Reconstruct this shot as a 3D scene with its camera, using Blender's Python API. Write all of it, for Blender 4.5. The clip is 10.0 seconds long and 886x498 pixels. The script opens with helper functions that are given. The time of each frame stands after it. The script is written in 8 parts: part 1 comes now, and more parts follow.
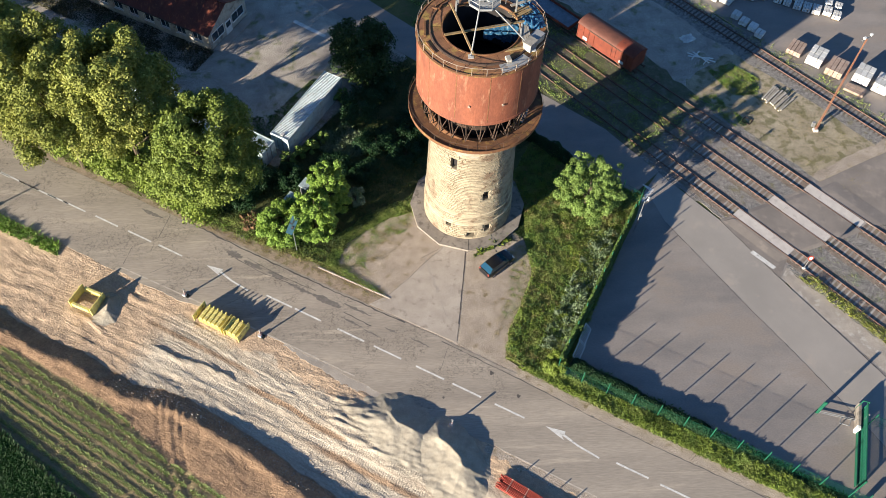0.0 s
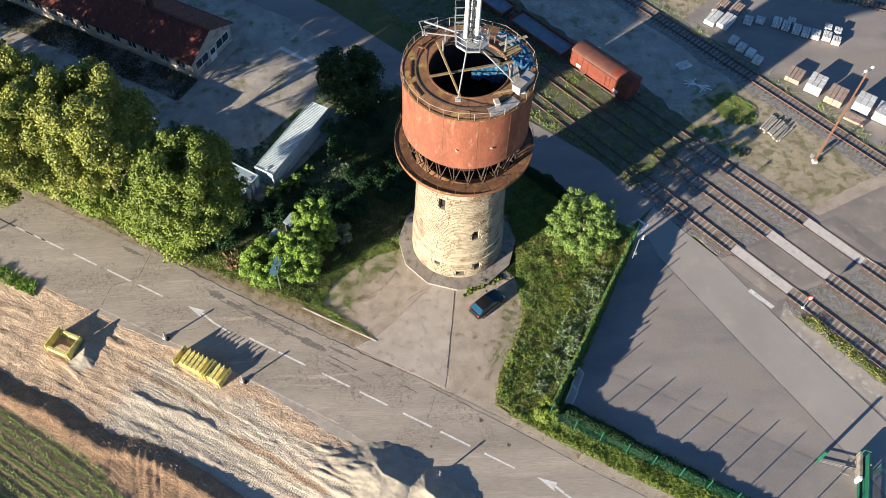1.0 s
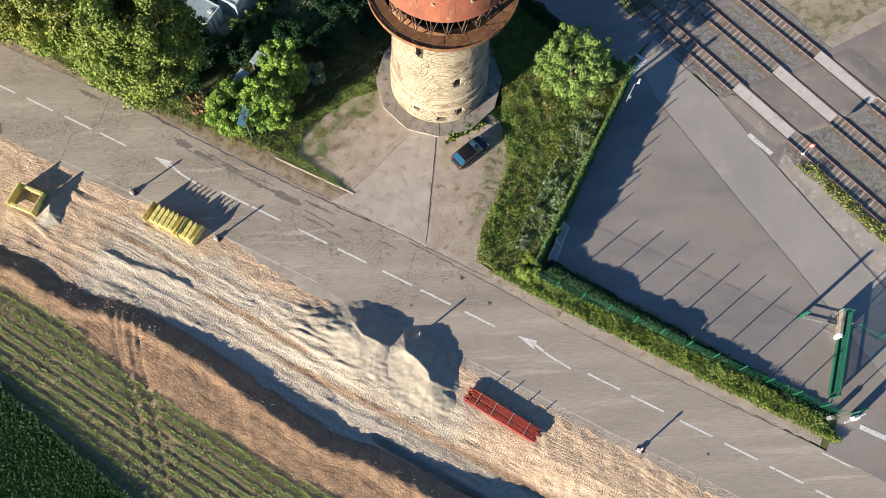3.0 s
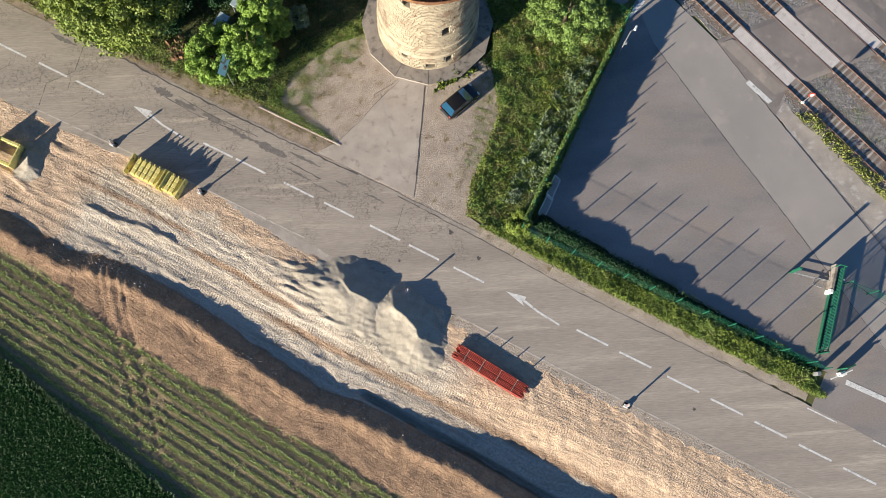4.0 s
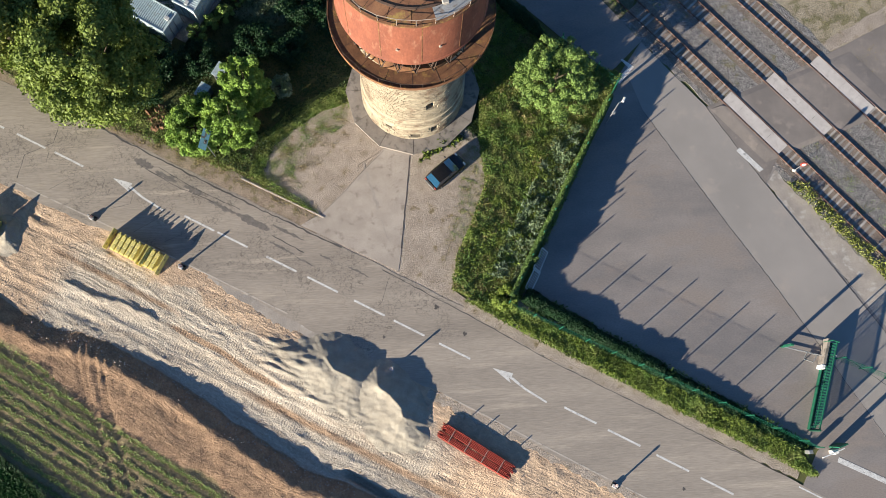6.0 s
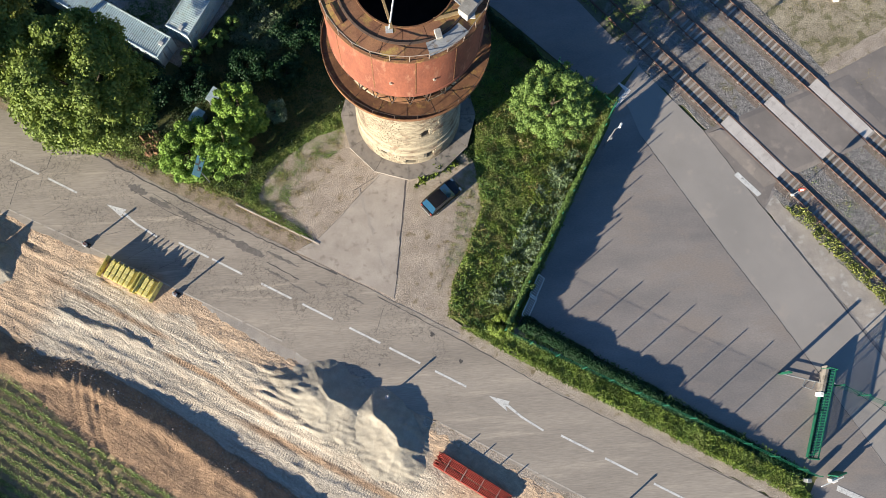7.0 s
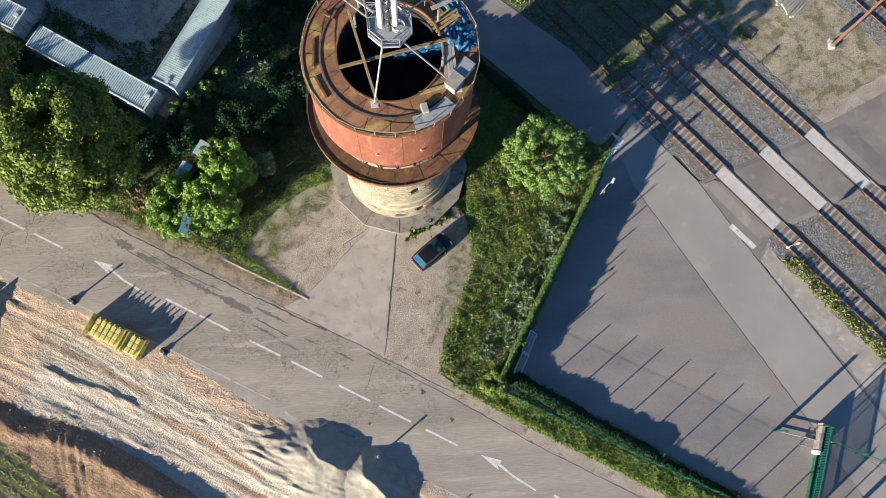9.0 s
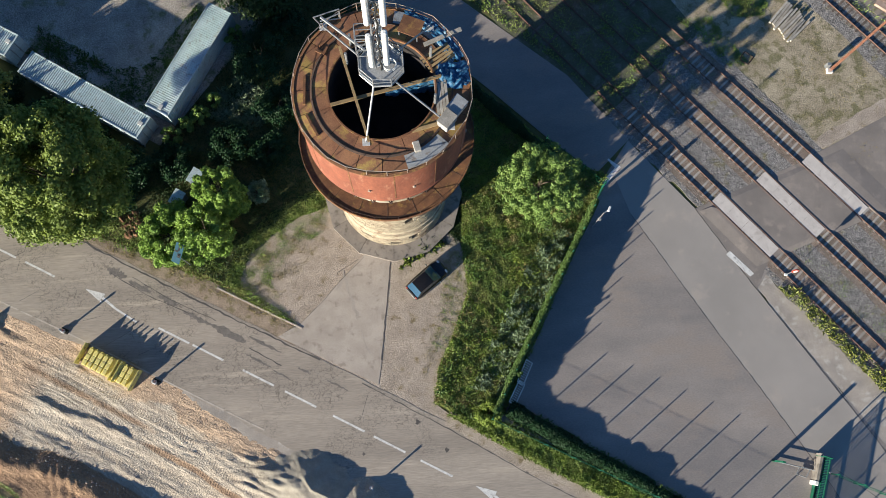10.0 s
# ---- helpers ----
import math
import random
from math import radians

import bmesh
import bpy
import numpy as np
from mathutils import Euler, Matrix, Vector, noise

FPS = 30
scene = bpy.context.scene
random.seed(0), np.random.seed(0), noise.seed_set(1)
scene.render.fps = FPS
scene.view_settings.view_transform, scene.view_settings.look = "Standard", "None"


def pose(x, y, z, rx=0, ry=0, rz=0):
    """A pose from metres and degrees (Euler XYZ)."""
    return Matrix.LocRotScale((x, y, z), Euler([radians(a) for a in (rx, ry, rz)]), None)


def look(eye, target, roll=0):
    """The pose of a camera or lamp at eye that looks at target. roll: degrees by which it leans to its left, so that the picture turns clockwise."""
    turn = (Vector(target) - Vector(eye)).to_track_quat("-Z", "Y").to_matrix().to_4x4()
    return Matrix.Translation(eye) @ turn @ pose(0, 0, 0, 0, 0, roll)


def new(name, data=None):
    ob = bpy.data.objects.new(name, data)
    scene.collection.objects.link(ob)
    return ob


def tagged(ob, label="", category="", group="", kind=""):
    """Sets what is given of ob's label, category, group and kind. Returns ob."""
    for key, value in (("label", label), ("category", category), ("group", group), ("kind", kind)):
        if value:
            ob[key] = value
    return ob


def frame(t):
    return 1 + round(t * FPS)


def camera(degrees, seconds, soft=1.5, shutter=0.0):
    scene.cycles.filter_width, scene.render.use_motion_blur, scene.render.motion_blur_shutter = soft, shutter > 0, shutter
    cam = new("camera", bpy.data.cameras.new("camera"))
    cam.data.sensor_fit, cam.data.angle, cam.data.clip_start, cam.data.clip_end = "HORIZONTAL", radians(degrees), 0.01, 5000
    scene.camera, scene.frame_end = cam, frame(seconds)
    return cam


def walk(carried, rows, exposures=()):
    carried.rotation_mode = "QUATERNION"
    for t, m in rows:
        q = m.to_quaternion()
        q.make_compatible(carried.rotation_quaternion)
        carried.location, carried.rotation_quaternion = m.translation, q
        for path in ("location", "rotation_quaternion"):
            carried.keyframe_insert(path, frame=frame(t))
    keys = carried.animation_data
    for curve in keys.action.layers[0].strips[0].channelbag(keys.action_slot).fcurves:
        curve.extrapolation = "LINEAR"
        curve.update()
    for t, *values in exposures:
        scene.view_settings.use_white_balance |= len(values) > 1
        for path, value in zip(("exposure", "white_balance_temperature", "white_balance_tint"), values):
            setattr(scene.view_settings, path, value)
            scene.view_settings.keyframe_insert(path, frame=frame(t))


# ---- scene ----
cam = camera(54.75, 10.0, 0.7)
PATH = [
    (0.0, 0.0, 0.0, 79.70, -3.35, -55.68, -1.45),
    (0.5, 0.666, 2.55, 79.80, -3.43, -55.69, -1.48),
    (1.0, 1.328, 5.13, 79.88, -3.47, -55.73, -1.52),
    (1.5, 1.968, 7.74, 79.98, -3.55, -55.78, -1.53),
    (1.7, 2.20, 8.78, 80.05, -3.57, -55.80, -1.52),
    (1.8, 2.31, 9.30, 80.09, -3.58, -56.26, -1.51),
    (1.9, 2.42, 9.82, 80.13, -3.59, -57.40, -1.50),
    (2.0, 2.534, 10.33, 80.16, -3.60, -59.03, -1.50),
    (2.5, 3.143, 12.92, 80.29, -3.64, -65.44, -1.53),
    (3.0, 3.766, 15.52, 80.31, -3.72, -71.86, -1.53),
    (3.2, 4.003, 16.53, 80.31, -3.75, -74.35, -1.55),
    (3.4, 4.235, 17.52, 80.31, -3.76, -76.42, -1.60),
    (3.6, 4.467, 18.51, 80.31, -3.76, -77.70, -1.66),
    (3.8, 4.699, 19.50, 80.31, -3.76, -78.20, -1.70),
    (4.3, 5.281, 21.96, 80.31, -3.76, -78.27, -1.72),
    (4.5, 5.512, 22.94, 80.33, -3.79, -78.30, -1.73),
    (4.9, 5.98, 24.88, 80.44, -3.85, -78.41, -1.75),
    (5.0, 6.088, 25.33, 80.46, -3.87, -78.43, -1.75),
    (5.1, 6.155, 25.60, 80.47, -3.88, -78.44, -1.75),
    (5.5, 6.421, 26.62, 80.48, -3.92, -78.45, -1.74),
    (7.0, 7.405, 30.51, 80.48, -4.03, -78.49, -1.65),
    (7.5, 7.718, 31.81, 80.49, -4.09, -78.49, -1.62),
    (8.0, 8.01, 33.11, 80.50, -4.12, -78.47, -1.60),
    (8.5, 8.32, 34.40, 80.50, -4.15, -78.45, -1.61),
    (9.0, 8.66, 35.69, 80.45, -4.17, -78.42, -1.61),
    (9.5, 9.01, 36.95, 80.41, -4.19, -78.36, -1.59),
    (10.0, 9.364, 38.20, 80.36, -4.21, -78.29, -1.58),
]
walk(cam, [(t, pose(x, y, z, 90 + pitch, roll, yaw)) for t, x, y, z, yaw, pitch, roll in PATH], [(0.0, 1.53, 6420, 9), (2.0, 1.62, 6400, 9), (3.0, 1.55, 6360, 9), (5.0, 1.39, 6270, 9), (8.0, 1.53, 6160, 7), (9.5, 1.53, 6090, 7), (10.0, 1.32, 6100, 7)])

# ---- light: a low sun from the south-west under a clear sky ----
SUN_AZ, SUN_EL = 36.0, 12.8          # direction the shadows run (degrees from +x), height of the sun
toward = Vector((math.cos(radians(SUN_AZ)), math.sin(radians(SUN_AZ)), 0))
sun = new("sun", bpy.data.lights.new("sun", "SUN"))
sun.data.energy, sun.data.angle, sun.data.color = 5.0, radians(0.55), (1.0, 0.885, 0.71)
sun.matrix_world = look((-60 * toward.x, -60 * toward.y, 60 * math.tan(radians(SUN_EL))), (0, 0, 0))
world = bpy.data.worlds.new("sky")
scene.world = world
world.use_nodes = True
wn = world.node_tree.nodes
sky = wn.new("ShaderNodeTexSky")
sky.sky_type, sky.sun_disc = "NISHITA", False
sky.sun_elevation, sky.sun_rotation = radians(SUN_EL), radians(90 - (SUN_AZ + 180))
sky.air_density, sky.dust_density, sky.ozone_density = 0.85, 0.0, 4.5
world.node_tree.links.new(sky.outputs["Color"], wn["Background"].inputs["Color"])
wn["Background"].inputs["Strength"].default_value = 0.060


# ---- mesh helpers ----
class Mesh:
    """Collects vertices and faces of one mesh."""

    def __init__(self):
        self.v, self.f = [], []

    def add(self, verts, faces):
        k = len(self.v)
        self.v += [tuple(p) for p in verts]
        self.f += [tuple(k + i for i in q) for q in faces]
        return self

    def box(self, sx, sy, sz, m=None, c=0.0):
        """A box centred at the origin of m; c: chamfer of its upright and top edges."""
        m = m or Matrix()
        x, y, z = sx / 2, sy / 2, sz / 2
        if c <= 0:
            p = [(-x, -y, -z), (x, -y, -z), (x, y, -z), (-x, y, -z), (-x, -y, z), (x, -y, z), (x, y, z), (-x, y, z)]
            return self.add([m @ Vector(q) for q in p], BOXF)
        ring = lambda a, b, h: [(-a + c, -b, h), (a - c, -b, h), (a, -b + c, h), (a, b - c, h), (a - c, b, h), (-a + c, b, h), (-a, b - c, h), (-a, -b + c, h)]
        p = ring(x, y, -z) + ring(x, y, z - c) + ring(x - c, y - c, z)
        f = [tuple(range(7, -1, -1)), tuple(range(16, 24))]
        f += [(r + i, r + (i + 1) % 8, r + 8 + (i + 1) % 8, r + 8 + i) for r in (0, 8) for i in range(8)]
        return self.add([m @ Vector(q) for q in p], f)

    def rod(self, a, b, r, r2=None, n=8, caps=True):
        a, b = Vector(a), Vector(b)
        r2 = r if r2 is None else r2
        q = (b - a).to_track_quat("Z", "Y").to_matrix()
        ring = [Vector((math.cos(2 * math.pi * i / n), math.sin(2 * math.pi * i / n), 0)) for i in range(n)]
        p = [a + q @ (r * w) for w in ring] + [b + q @ (r2 * w) for w in ring]
        f = [(i, (i + 1) % n, n + (i + 1) % n, n + i) for i in range(n)]
        if caps:
            f += [tuple(range(n - 1, -1, -1)), tuple(range(n, 2 * n))]
        return self.add(p, f)

    def path(self, pts, r, n=6, closed=False):
        pts = list(pts)
        for a, b in zip(pts, pts[1:] + (pts[:1] if closed else [])):
            self.rod(a, b, r, n=n)
        return self

    def revolve(self, prof, n=64, a0=0.0, a1=360.0, c=(0, 0, 0)):
        """A profile of (radius, z) turned about the upright axis through c."""
        full = abs(a1 - a0) >= 359.9
        m = n if full else n + 1
        k = len(prof)
        p = []
        for i in range(m):
            a = radians(a0 + (a1 - a0) * i / n)
            p += [(c[0] + r * math.cos(a), c[1] + r * math.sin(a), c[2] + z) for r, z in prof]
        f = [(i * k + j, ((i + 1) % m) * k + j, ((i + 1) % m) * k + j + 1, i * k + j + 1) for i in range(n) for j in range(k - 1)]
        return self.add(p, f)

    def slab(self, poly, z0, z1):
        """An upright prism over a plan outline (counter-clockwise)."""
        n = len(poly)
        p = [(x, y, z0) for x, y in poly] + [(x, y, z1) for x, y in poly]
        f = [tuple(range(n - 1, -1, -1)), tuple(range(n, 2 * n))]
        return self.add(p, f + [(i, (i + 1) % n, n + (i + 1) % n, n + i) for i in range(n)])

    def data(self, name, smooth=None):
        me = bpy.data.meshes.new(name)
        me.from_pydata(self.v, [], self.f)
        if smooth:
            me.polygons.foreach_set("use_smooth", [True] * len(me.polygons))
            me.set_sharp_from_angle(angle=radians(smooth))
        me.update()
        return me


BOXF = [(3, 2, 1, 0), (4, 5, 6, 7), (0, 1, 5, 4), (1, 2, 6, 5), (2, 3, 7, 6), (3, 0, 4, 7)]


def part(name, mesh, material, parent=None, label="", smooth=None):
    """One mesh object under a thing or part; mesh: a Mesh or mesh data."""
    me = mesh.data(name, smooth) if isinstance(mesh, Mesh) else mesh
    if not me.materials:
        me.materials.append(material)
    ob = new(name, me)
    if parent is not None:
        ob.parent = parent
    return tagged(ob, label) if label else ob


def thing(name, label, category, m=None, group="", kind=""):
    """An Empty at the base of a thing, which carries its parts."""
    ob = tagged(new(name), label, category, group, kind)
    ob.empty_display_size = 0.2
    ob.matrix_world = m or Matrix()
    return ob


def quads(name, corners, smooth=False):
    """Mesh data from an array of quads, n x 4 x 3."""
    corners = np.asarray(corners, np.float32)
    n = len(corners)
    me = bpy.data.meshes.new(name)
    me.vertices.add(4 * n)
    me.vertices.foreach_set("co", corners.reshape(-1))
    me.loops.add(4 * n)
    me.loops.foreach_set("vertex_index", np.arange(4 * n, dtype=np.int32))
    me.polygons.add(n)
    me.polygons.foreach_set("loop_start", np.arange(0, 4 * n, 4, dtype=np.int32))
    me.update(calc_edges=True)
    return me


def grid(name, xs, ys, height):
    """Mesh data of a height field over the plan points xs, ys (2-D arrays)."""
    h, w = xs.shape
    co = np.stack([xs, ys, height], -1).reshape(-1, 3)
    k = np.arange(h * w).reshape(h, w)
    f = np.stack([k[:-1, :-1], k[:-1, 1:], k[1:, 1:], k[1:, :-1]], -1).reshape(-1, 4)
    me = bpy.data.meshes.new(name)
    me.from_pydata(co.tolist(), [], f.tolist())
    me.polygons.foreach_set("use_smooth", [True] * len(me.polygons))
    return me


def wave(x, y, seed, size, octaves=3):
    """Smooth random hills of about the given size over arrays of plan points, -1 to 1."""
    rng = np.random.RandomState(seed)
    out, amp, total = np.zeros_like(x, dtype=float), 1.0, 0.0
    for _ in range(octaves):
        for _ in range(5):
            a, ph = rng.uniform(0, 2 * np.pi, 2)
            k = 2 * np.pi / size * rng.uniform(0.6, 1.4)
            out += amp * np.sin(k * (x * np.cos(a) + y * np.sin(a)) + ph) / 2.4
        total += amp
        size, amp = size / 2.3, amp * 0.55
    return out / total


def fbm(x, y, seed, size, octaves=4):
    """Uneven value noise over arrays of plan points, about -1 to 1."""
    x, y = np.asarray(x, float), np.asarray(y, float)
    out, amp, total = np.zeros(np.broadcast(x, y).shape), 1.0, 0.0
    for k in range(octaves):
        a, b = x / size + 17.3 * k + 0.37 * y / size, y / size - 9.1 * k - 0.37 * x / size
        ia, ib = np.floor(a).astype(np.int64), np.floor(b).astype(np.int64)
        fa, fb = a - ia, b - ib
        fa, fb = fa * fa * (3 - 2 * fa), fb * fb * (3 - 2 * fb)

        def corner(i, j):
            h = (i * 374761393 + j * 668265263 + (seed + 31 * k) * 974711) & 0x7FFFFFFF
            h = ((h ^ (h >> 13)) * 1274126177) & 0x7FFFFFFF
            return ((h ^ (h >> 16)) & 0xFFFF) / 32767.5 - 1

        lo = corner(ia, ib) * (1 - fa) + corner(ia + 1, ib) * fa
        hi = corner(ia, ib + 1) * (1 - fa) + corner(ia + 1, ib + 1) * fa
        out += amp * (lo * (1 - fb) + hi * fb)
        total += amp
        size, amp = size / 2.1, amp * 0.55
    return out / total * 1.5


# plan frames: the main road (u along, v across to the north) and the railway (s along, n across)
RO, RU, RV = np.array((4.6, 37.8)), np.array((0.863, -0.505)), np.array((0.505, 0.863))
TD, TN = np.array((0.632, -0.775)), np.array((0.775, 0.632))
ROAD_TURN, RAIL_TURN = math.degrees(math.atan2(-0.505, 0.863)), math.degrees(math.atan2(-0.775, 0.632))


def rd(u, v):
    """Road frame to plan."""
    return tuple(RO + u * RU + v * RV)


def mid(u):
    """Where the road's middle line runs, across the road frame."""
    return 0.15 - 0.0002 * (u + 10) ** 2


def tk(s, n):
    """Railway frame to plan."""
    return tuple(s * TD + n * TN)


# ---- materials ----
def material(name, c1, c2, size=1.0, rough=0.85, metal=0.0, bump=0.3, fine=None, spots=None, vary=0.0, island=0.0, spec=0.3, stretch=None, grainy=0.28):
    """Two colours mixed by a coarse noise, a finer grain over them, and relief. size: metres of the coarse noise. spots: a third
    colour with its cover (0 to 1) and size. vary, island: spread of brightness from object to object, or from island to island."""
    mat = bpy.data.materials.new(name)
    mat.use_nodes = True
    nt = mat.node_tree
    n, link = nt.nodes, nt.links.new
    bsdf = n["Principled BSDF"]
    bsdf.inputs["Roughness"].default_value = rough
    bsdf.inputs["Metallic"].default_value = metal
    bsdf.inputs["Specular IOR Level"].default_value = spec
    where = n.new("ShaderNodeNewGeometry").outputs["Position"]
    if stretch:
        mp = n.new("ShaderNodeMapping")
        mp.inputs["Rotation"].default_value = (0, 0, radians(-stretch[0]))
        mp.inputs["Scale"].default_value = (1 / stretch[1], 1, stretch[2] if len(stretch) > 2 else 1)
        mp.vector_type = "POINT"
        link(where, mp.inputs["Vector"])
        where = mp.outputs["Vector"]

    def noise_at(scale, detail=5, rough_=0.6):
        t = n.new("ShaderNodeTexNoise")
        t.inputs["Scale"].default_value, t.inputs["Detail"].default_value, t.inputs["Roughness"].default_value = scale, detail, rough_
        link(where, t.inputs["Vector"])
        return t.outputs["Fac"]

    def ramp(fac, lo, hi):
        r = n.new("ShaderNodeMapRange")
        r.inputs["From Min"].default_value, r.inputs["From Max"].default_value = lo, hi
        link(fac, r.inputs["Value"])
        return r.outputs["Result"]

    def mix(fac, a, b, how="MIX"):
        m = n.new("ShaderNodeMix")
        m.data_type, m.blend_type = "RGBA", how
        for sock, val in ((m.inputs["Factor"], fac), (m.inputs["A"], a), (m.inputs["B"], b)):
            if isinstance(val, (int, float)):
                sock.default_value = val
            elif isinstance(val, tuple):
                sock.default_value = (*val, 1)
            else:
                link(val, sock)
        return m.outputs["Result"]

    colour = mix(ramp(noise_at(1 / size), 0.35, 0.65), c1, c2)
    fine = fine or size / 12
    grain = noise_at(1 / fine, 4, 0.7)
    g = n.new("ShaderNodeMapRange")
    g.inputs["From Min"].default_value, g.inputs["From Max"].default_value = 0.25, 0.75
    g.inputs["To Min"].default_value, g.inputs["To Max"].default_value = 1 - grainy, 1 + grainy
    link(grain, g.inputs["Value"])
    bright = g.outputs["Result"]
    if spots:
        c3, cover, ssize = spots
        colour = mix(ramp(noise_at(1 / ssize, 6, 0.65), 0.62 - 0.3 * cover, 0.72 - 0.3 * cover), colour, c3)
    for source, spread in (("ob", vary), ("island", island)):
        if spread:
            o = n.new("ShaderNodeObjectInfo").outputs["Random"] if source == "ob" else n.new("ShaderNodeNewGeometry").outputs["Random Per Island"]
            r = n.new("ShaderNodeMapRange")
            r.inputs["To Min"].default_value, r.inputs["To Max"].default_value = 1 - spread, 1 + spread
            link(o, r.inputs["Value"])
            m = n.new("ShaderNodeMath")
            m.operation = "MULTIPLY"
            link(bright, m.inputs[0]), link(r.outputs["Result"], m.inputs[1])
            bright = m.outputs["Value"]
    hsv = n.new("ShaderNodeHueSaturation")
    link(colour, hsv.inputs["Color"]), link(bright, hsv.inputs["Value"])
    link(hsv.outputs["Color"], bsdf.inputs["Base Color"])
    if bump:
        b = n.new("ShaderNodeBump")
        b.inputs["Strength"].default_value, b.inputs["Distance"].default_value = min(1.0, bump), fine * 0.5
        link(grain, b.inputs["Height"]), link(b.outputs["Normal"], bsdf.inputs["Normal"])
    return mat


def leafy(name, c1, c2, through_light=0.12, spread=0.24):
    """Leaves: colour from leaf to leaf, some light passing through."""
    mat = material(name, c1, c2, size=1.6, rough=0.55, bump=0, fine=0.4, island=spread, spec=0.2)
    n, link = mat.node_tree.nodes, mat.node_tree.links.new
    bsdf = n["Principled BSDF"]
    tr = n.new("ShaderNodeBsdfTranslucent")
    link(bsdf.inputs["Base Color"].links[0].from_socket, tr.inputs["Color"])
    mx = n.new("ShaderNodeMixShader")
    mx.inputs["Fac"].default_value = through_light
    link(bsdf.outputs["BSDF"], mx.inputs[1]), link(tr.outputs["BSDF"], mx.inputs[2])
    link(mx.outputs["Shader"], n["Material Output"].inputs["Surface"])
    return mat


ASPHALT = material("road_asphalt", (0.391, 0.334, 0.275), (0.286, 0.245, 0.204), 4.0, 0.9, bump=0.2, fine=0.09, spots=((0.441, 0.374, 0.302), 0.2, 1.1), stretch=(ROAD_TURN, 12.0), grainy=0.24)


def add_cracks(mat, size, cover, depth=0.45, end=(3.0, 9.0)):
    """A net of fine cracks in worn patches."""
    n, link = mat.node_tree.nodes, mat.node_tree.links.new
    bsdf = n["Principled BSDF"]
    geo = n.new("ShaderNodeNewGeometry").outputs["Position"]
    wob = n.new("ShaderNodeTexNoise")
    wob.inputs["Scale"].default_value, wob.inputs["Detail"].default_value = 1.3 / size, 4
    link(geo, wob.inputs["Vector"])
    shift = n.new("ShaderNodeVectorMath")
    shift.operation = "MULTIPLY_ADD"
    shift.inputs[1].default_value = (2.2 * size, 2.2 * size, 0)
    link(wob.outputs["Color"], shift.inputs[0]), link(geo, shift.inputs[2])
    cell = n.new("ShaderNodeTexVoronoi")
    cell.feature = "DISTANCE_TO_EDGE"
    cell.inputs["Scale"].default_value = 1 / size
    link(shift.outputs["Vector"], cell.inputs["Vector"])
    line = n.new("ShaderNodeMapRange")
    line.inputs["From Min"].default_value, line.inputs["From Max"].default_value = 0.012, 0.055
    line.inputs["To Min"].default_value, line.inputs["To Max"].default_value = 1.0, 0.0
    link(cell.outputs["Distance"], line.inputs["Value"])
    worn = n.new("ShaderNodeTexNoise")
    worn.inputs["Scale"].default_value, worn.inputs["Detail"].default_value = 0.22, 5
    link(geo, worn.inputs["Vector"])
    area = n.new("ShaderNodeMapRange")
    area.inputs["From Min"].default_value, area.inputs["From Max"].default_value = 0.62 - 0.2 * cover, 0.72 - 0.2 * cover
    link(worn.outputs["Fac"], area.inputs["Value"])
    both = n.new("ShaderNodeMath")
    both.operation = "MULTIPLY"
    link(line.outputs["Result"], both.inputs[0]), link(area.outputs["Result"], both.inputs[1])
    along = n.new("ShaderNodeVectorMath")
    along.operation = "DOT_PRODUCT"
    along.inputs[1].default_value = (RU[0], RU[1], 0)
    link(geo, along.inputs[0])
    old = n.new("ShaderNodeMapRange")
    start = float(RO @ RU)
    old.inputs["From Min"].default_value, old.inputs["From Max"].default_value = start + end[0], start + end[1]
    old.inputs["To Min"].default_value, old.inputs["To Max"].default_value = 1.0, 0.12
    link(along.outputs["Value"], old.inputs["Value"])
    only = n.new("ShaderNodeMath")
    only.operation = "MULTIPLY"
    link(both.outputs["Value"], only.inputs[0]), link(old.outputs["Result"], only.inputs[1])
    both = only
    m = n.new("ShaderNodeMix")
    m.data_type, m.blend_type = "RGBA", "MULTIPLY"
    m.inputs["B"].default_value = (depth, depth, depth, 1)
    link(both.outputs["Value"], m.inputs["Factor"]), link(bsdf.inputs["Base Color"].links[0].from_socket, m.inputs["A"])
    link(m.outputs["Result"], bsdf.inputs["Base Color"])


add_cracks(ASPHALT, 0.40, 0.85, 0.55)
EDGEPAINT = material("pale_kerb", (0.54, 0.475, 0.40), (0.43, 0.375, 0.315), 0.7, 0.9, bump=0.1, fine=0.08, spots=((0.33, 0.28, 0.23), 0.35, 0.9), grainy=0.2)
YARD = material("yard_asphalt", (0.292, 0.256, 0.232), (0.205, 0.186, 0.176), 4.4, 0.9, bump=0.10, fine=0.10, spots=((0.268, 0.228, 0.200), 0.36, 6.0), stretch=(ROAD_TURN + 30, 2.2), grainy=0.16)
NEWASPHALT = material("lane_asphalt", (0.345, 0.310, 0.280), (0.292, 0.265, 0.240), 7.0, 0.9, bump=0.10, fine=0.09, spots=((0.365, 0.318, 0.280), 0.2, 2.5), grainy=0.09)
CROSSASPHALT = material("crossing_asphalt", (0.262, 0.226, 0.200), (0.200, 0.174, 0.156), 3.0, 0.9, bump=0.10, fine=0.09, spots=((0.290, 0.246, 0.214), 0.25, 1.8), grainy=0.10)
PATCH = material("tar", (0.115, 0.103, 0.095), (0.080, 0.072, 0.068), 0.8, 0.85, bump=0.4, fine=0.06)
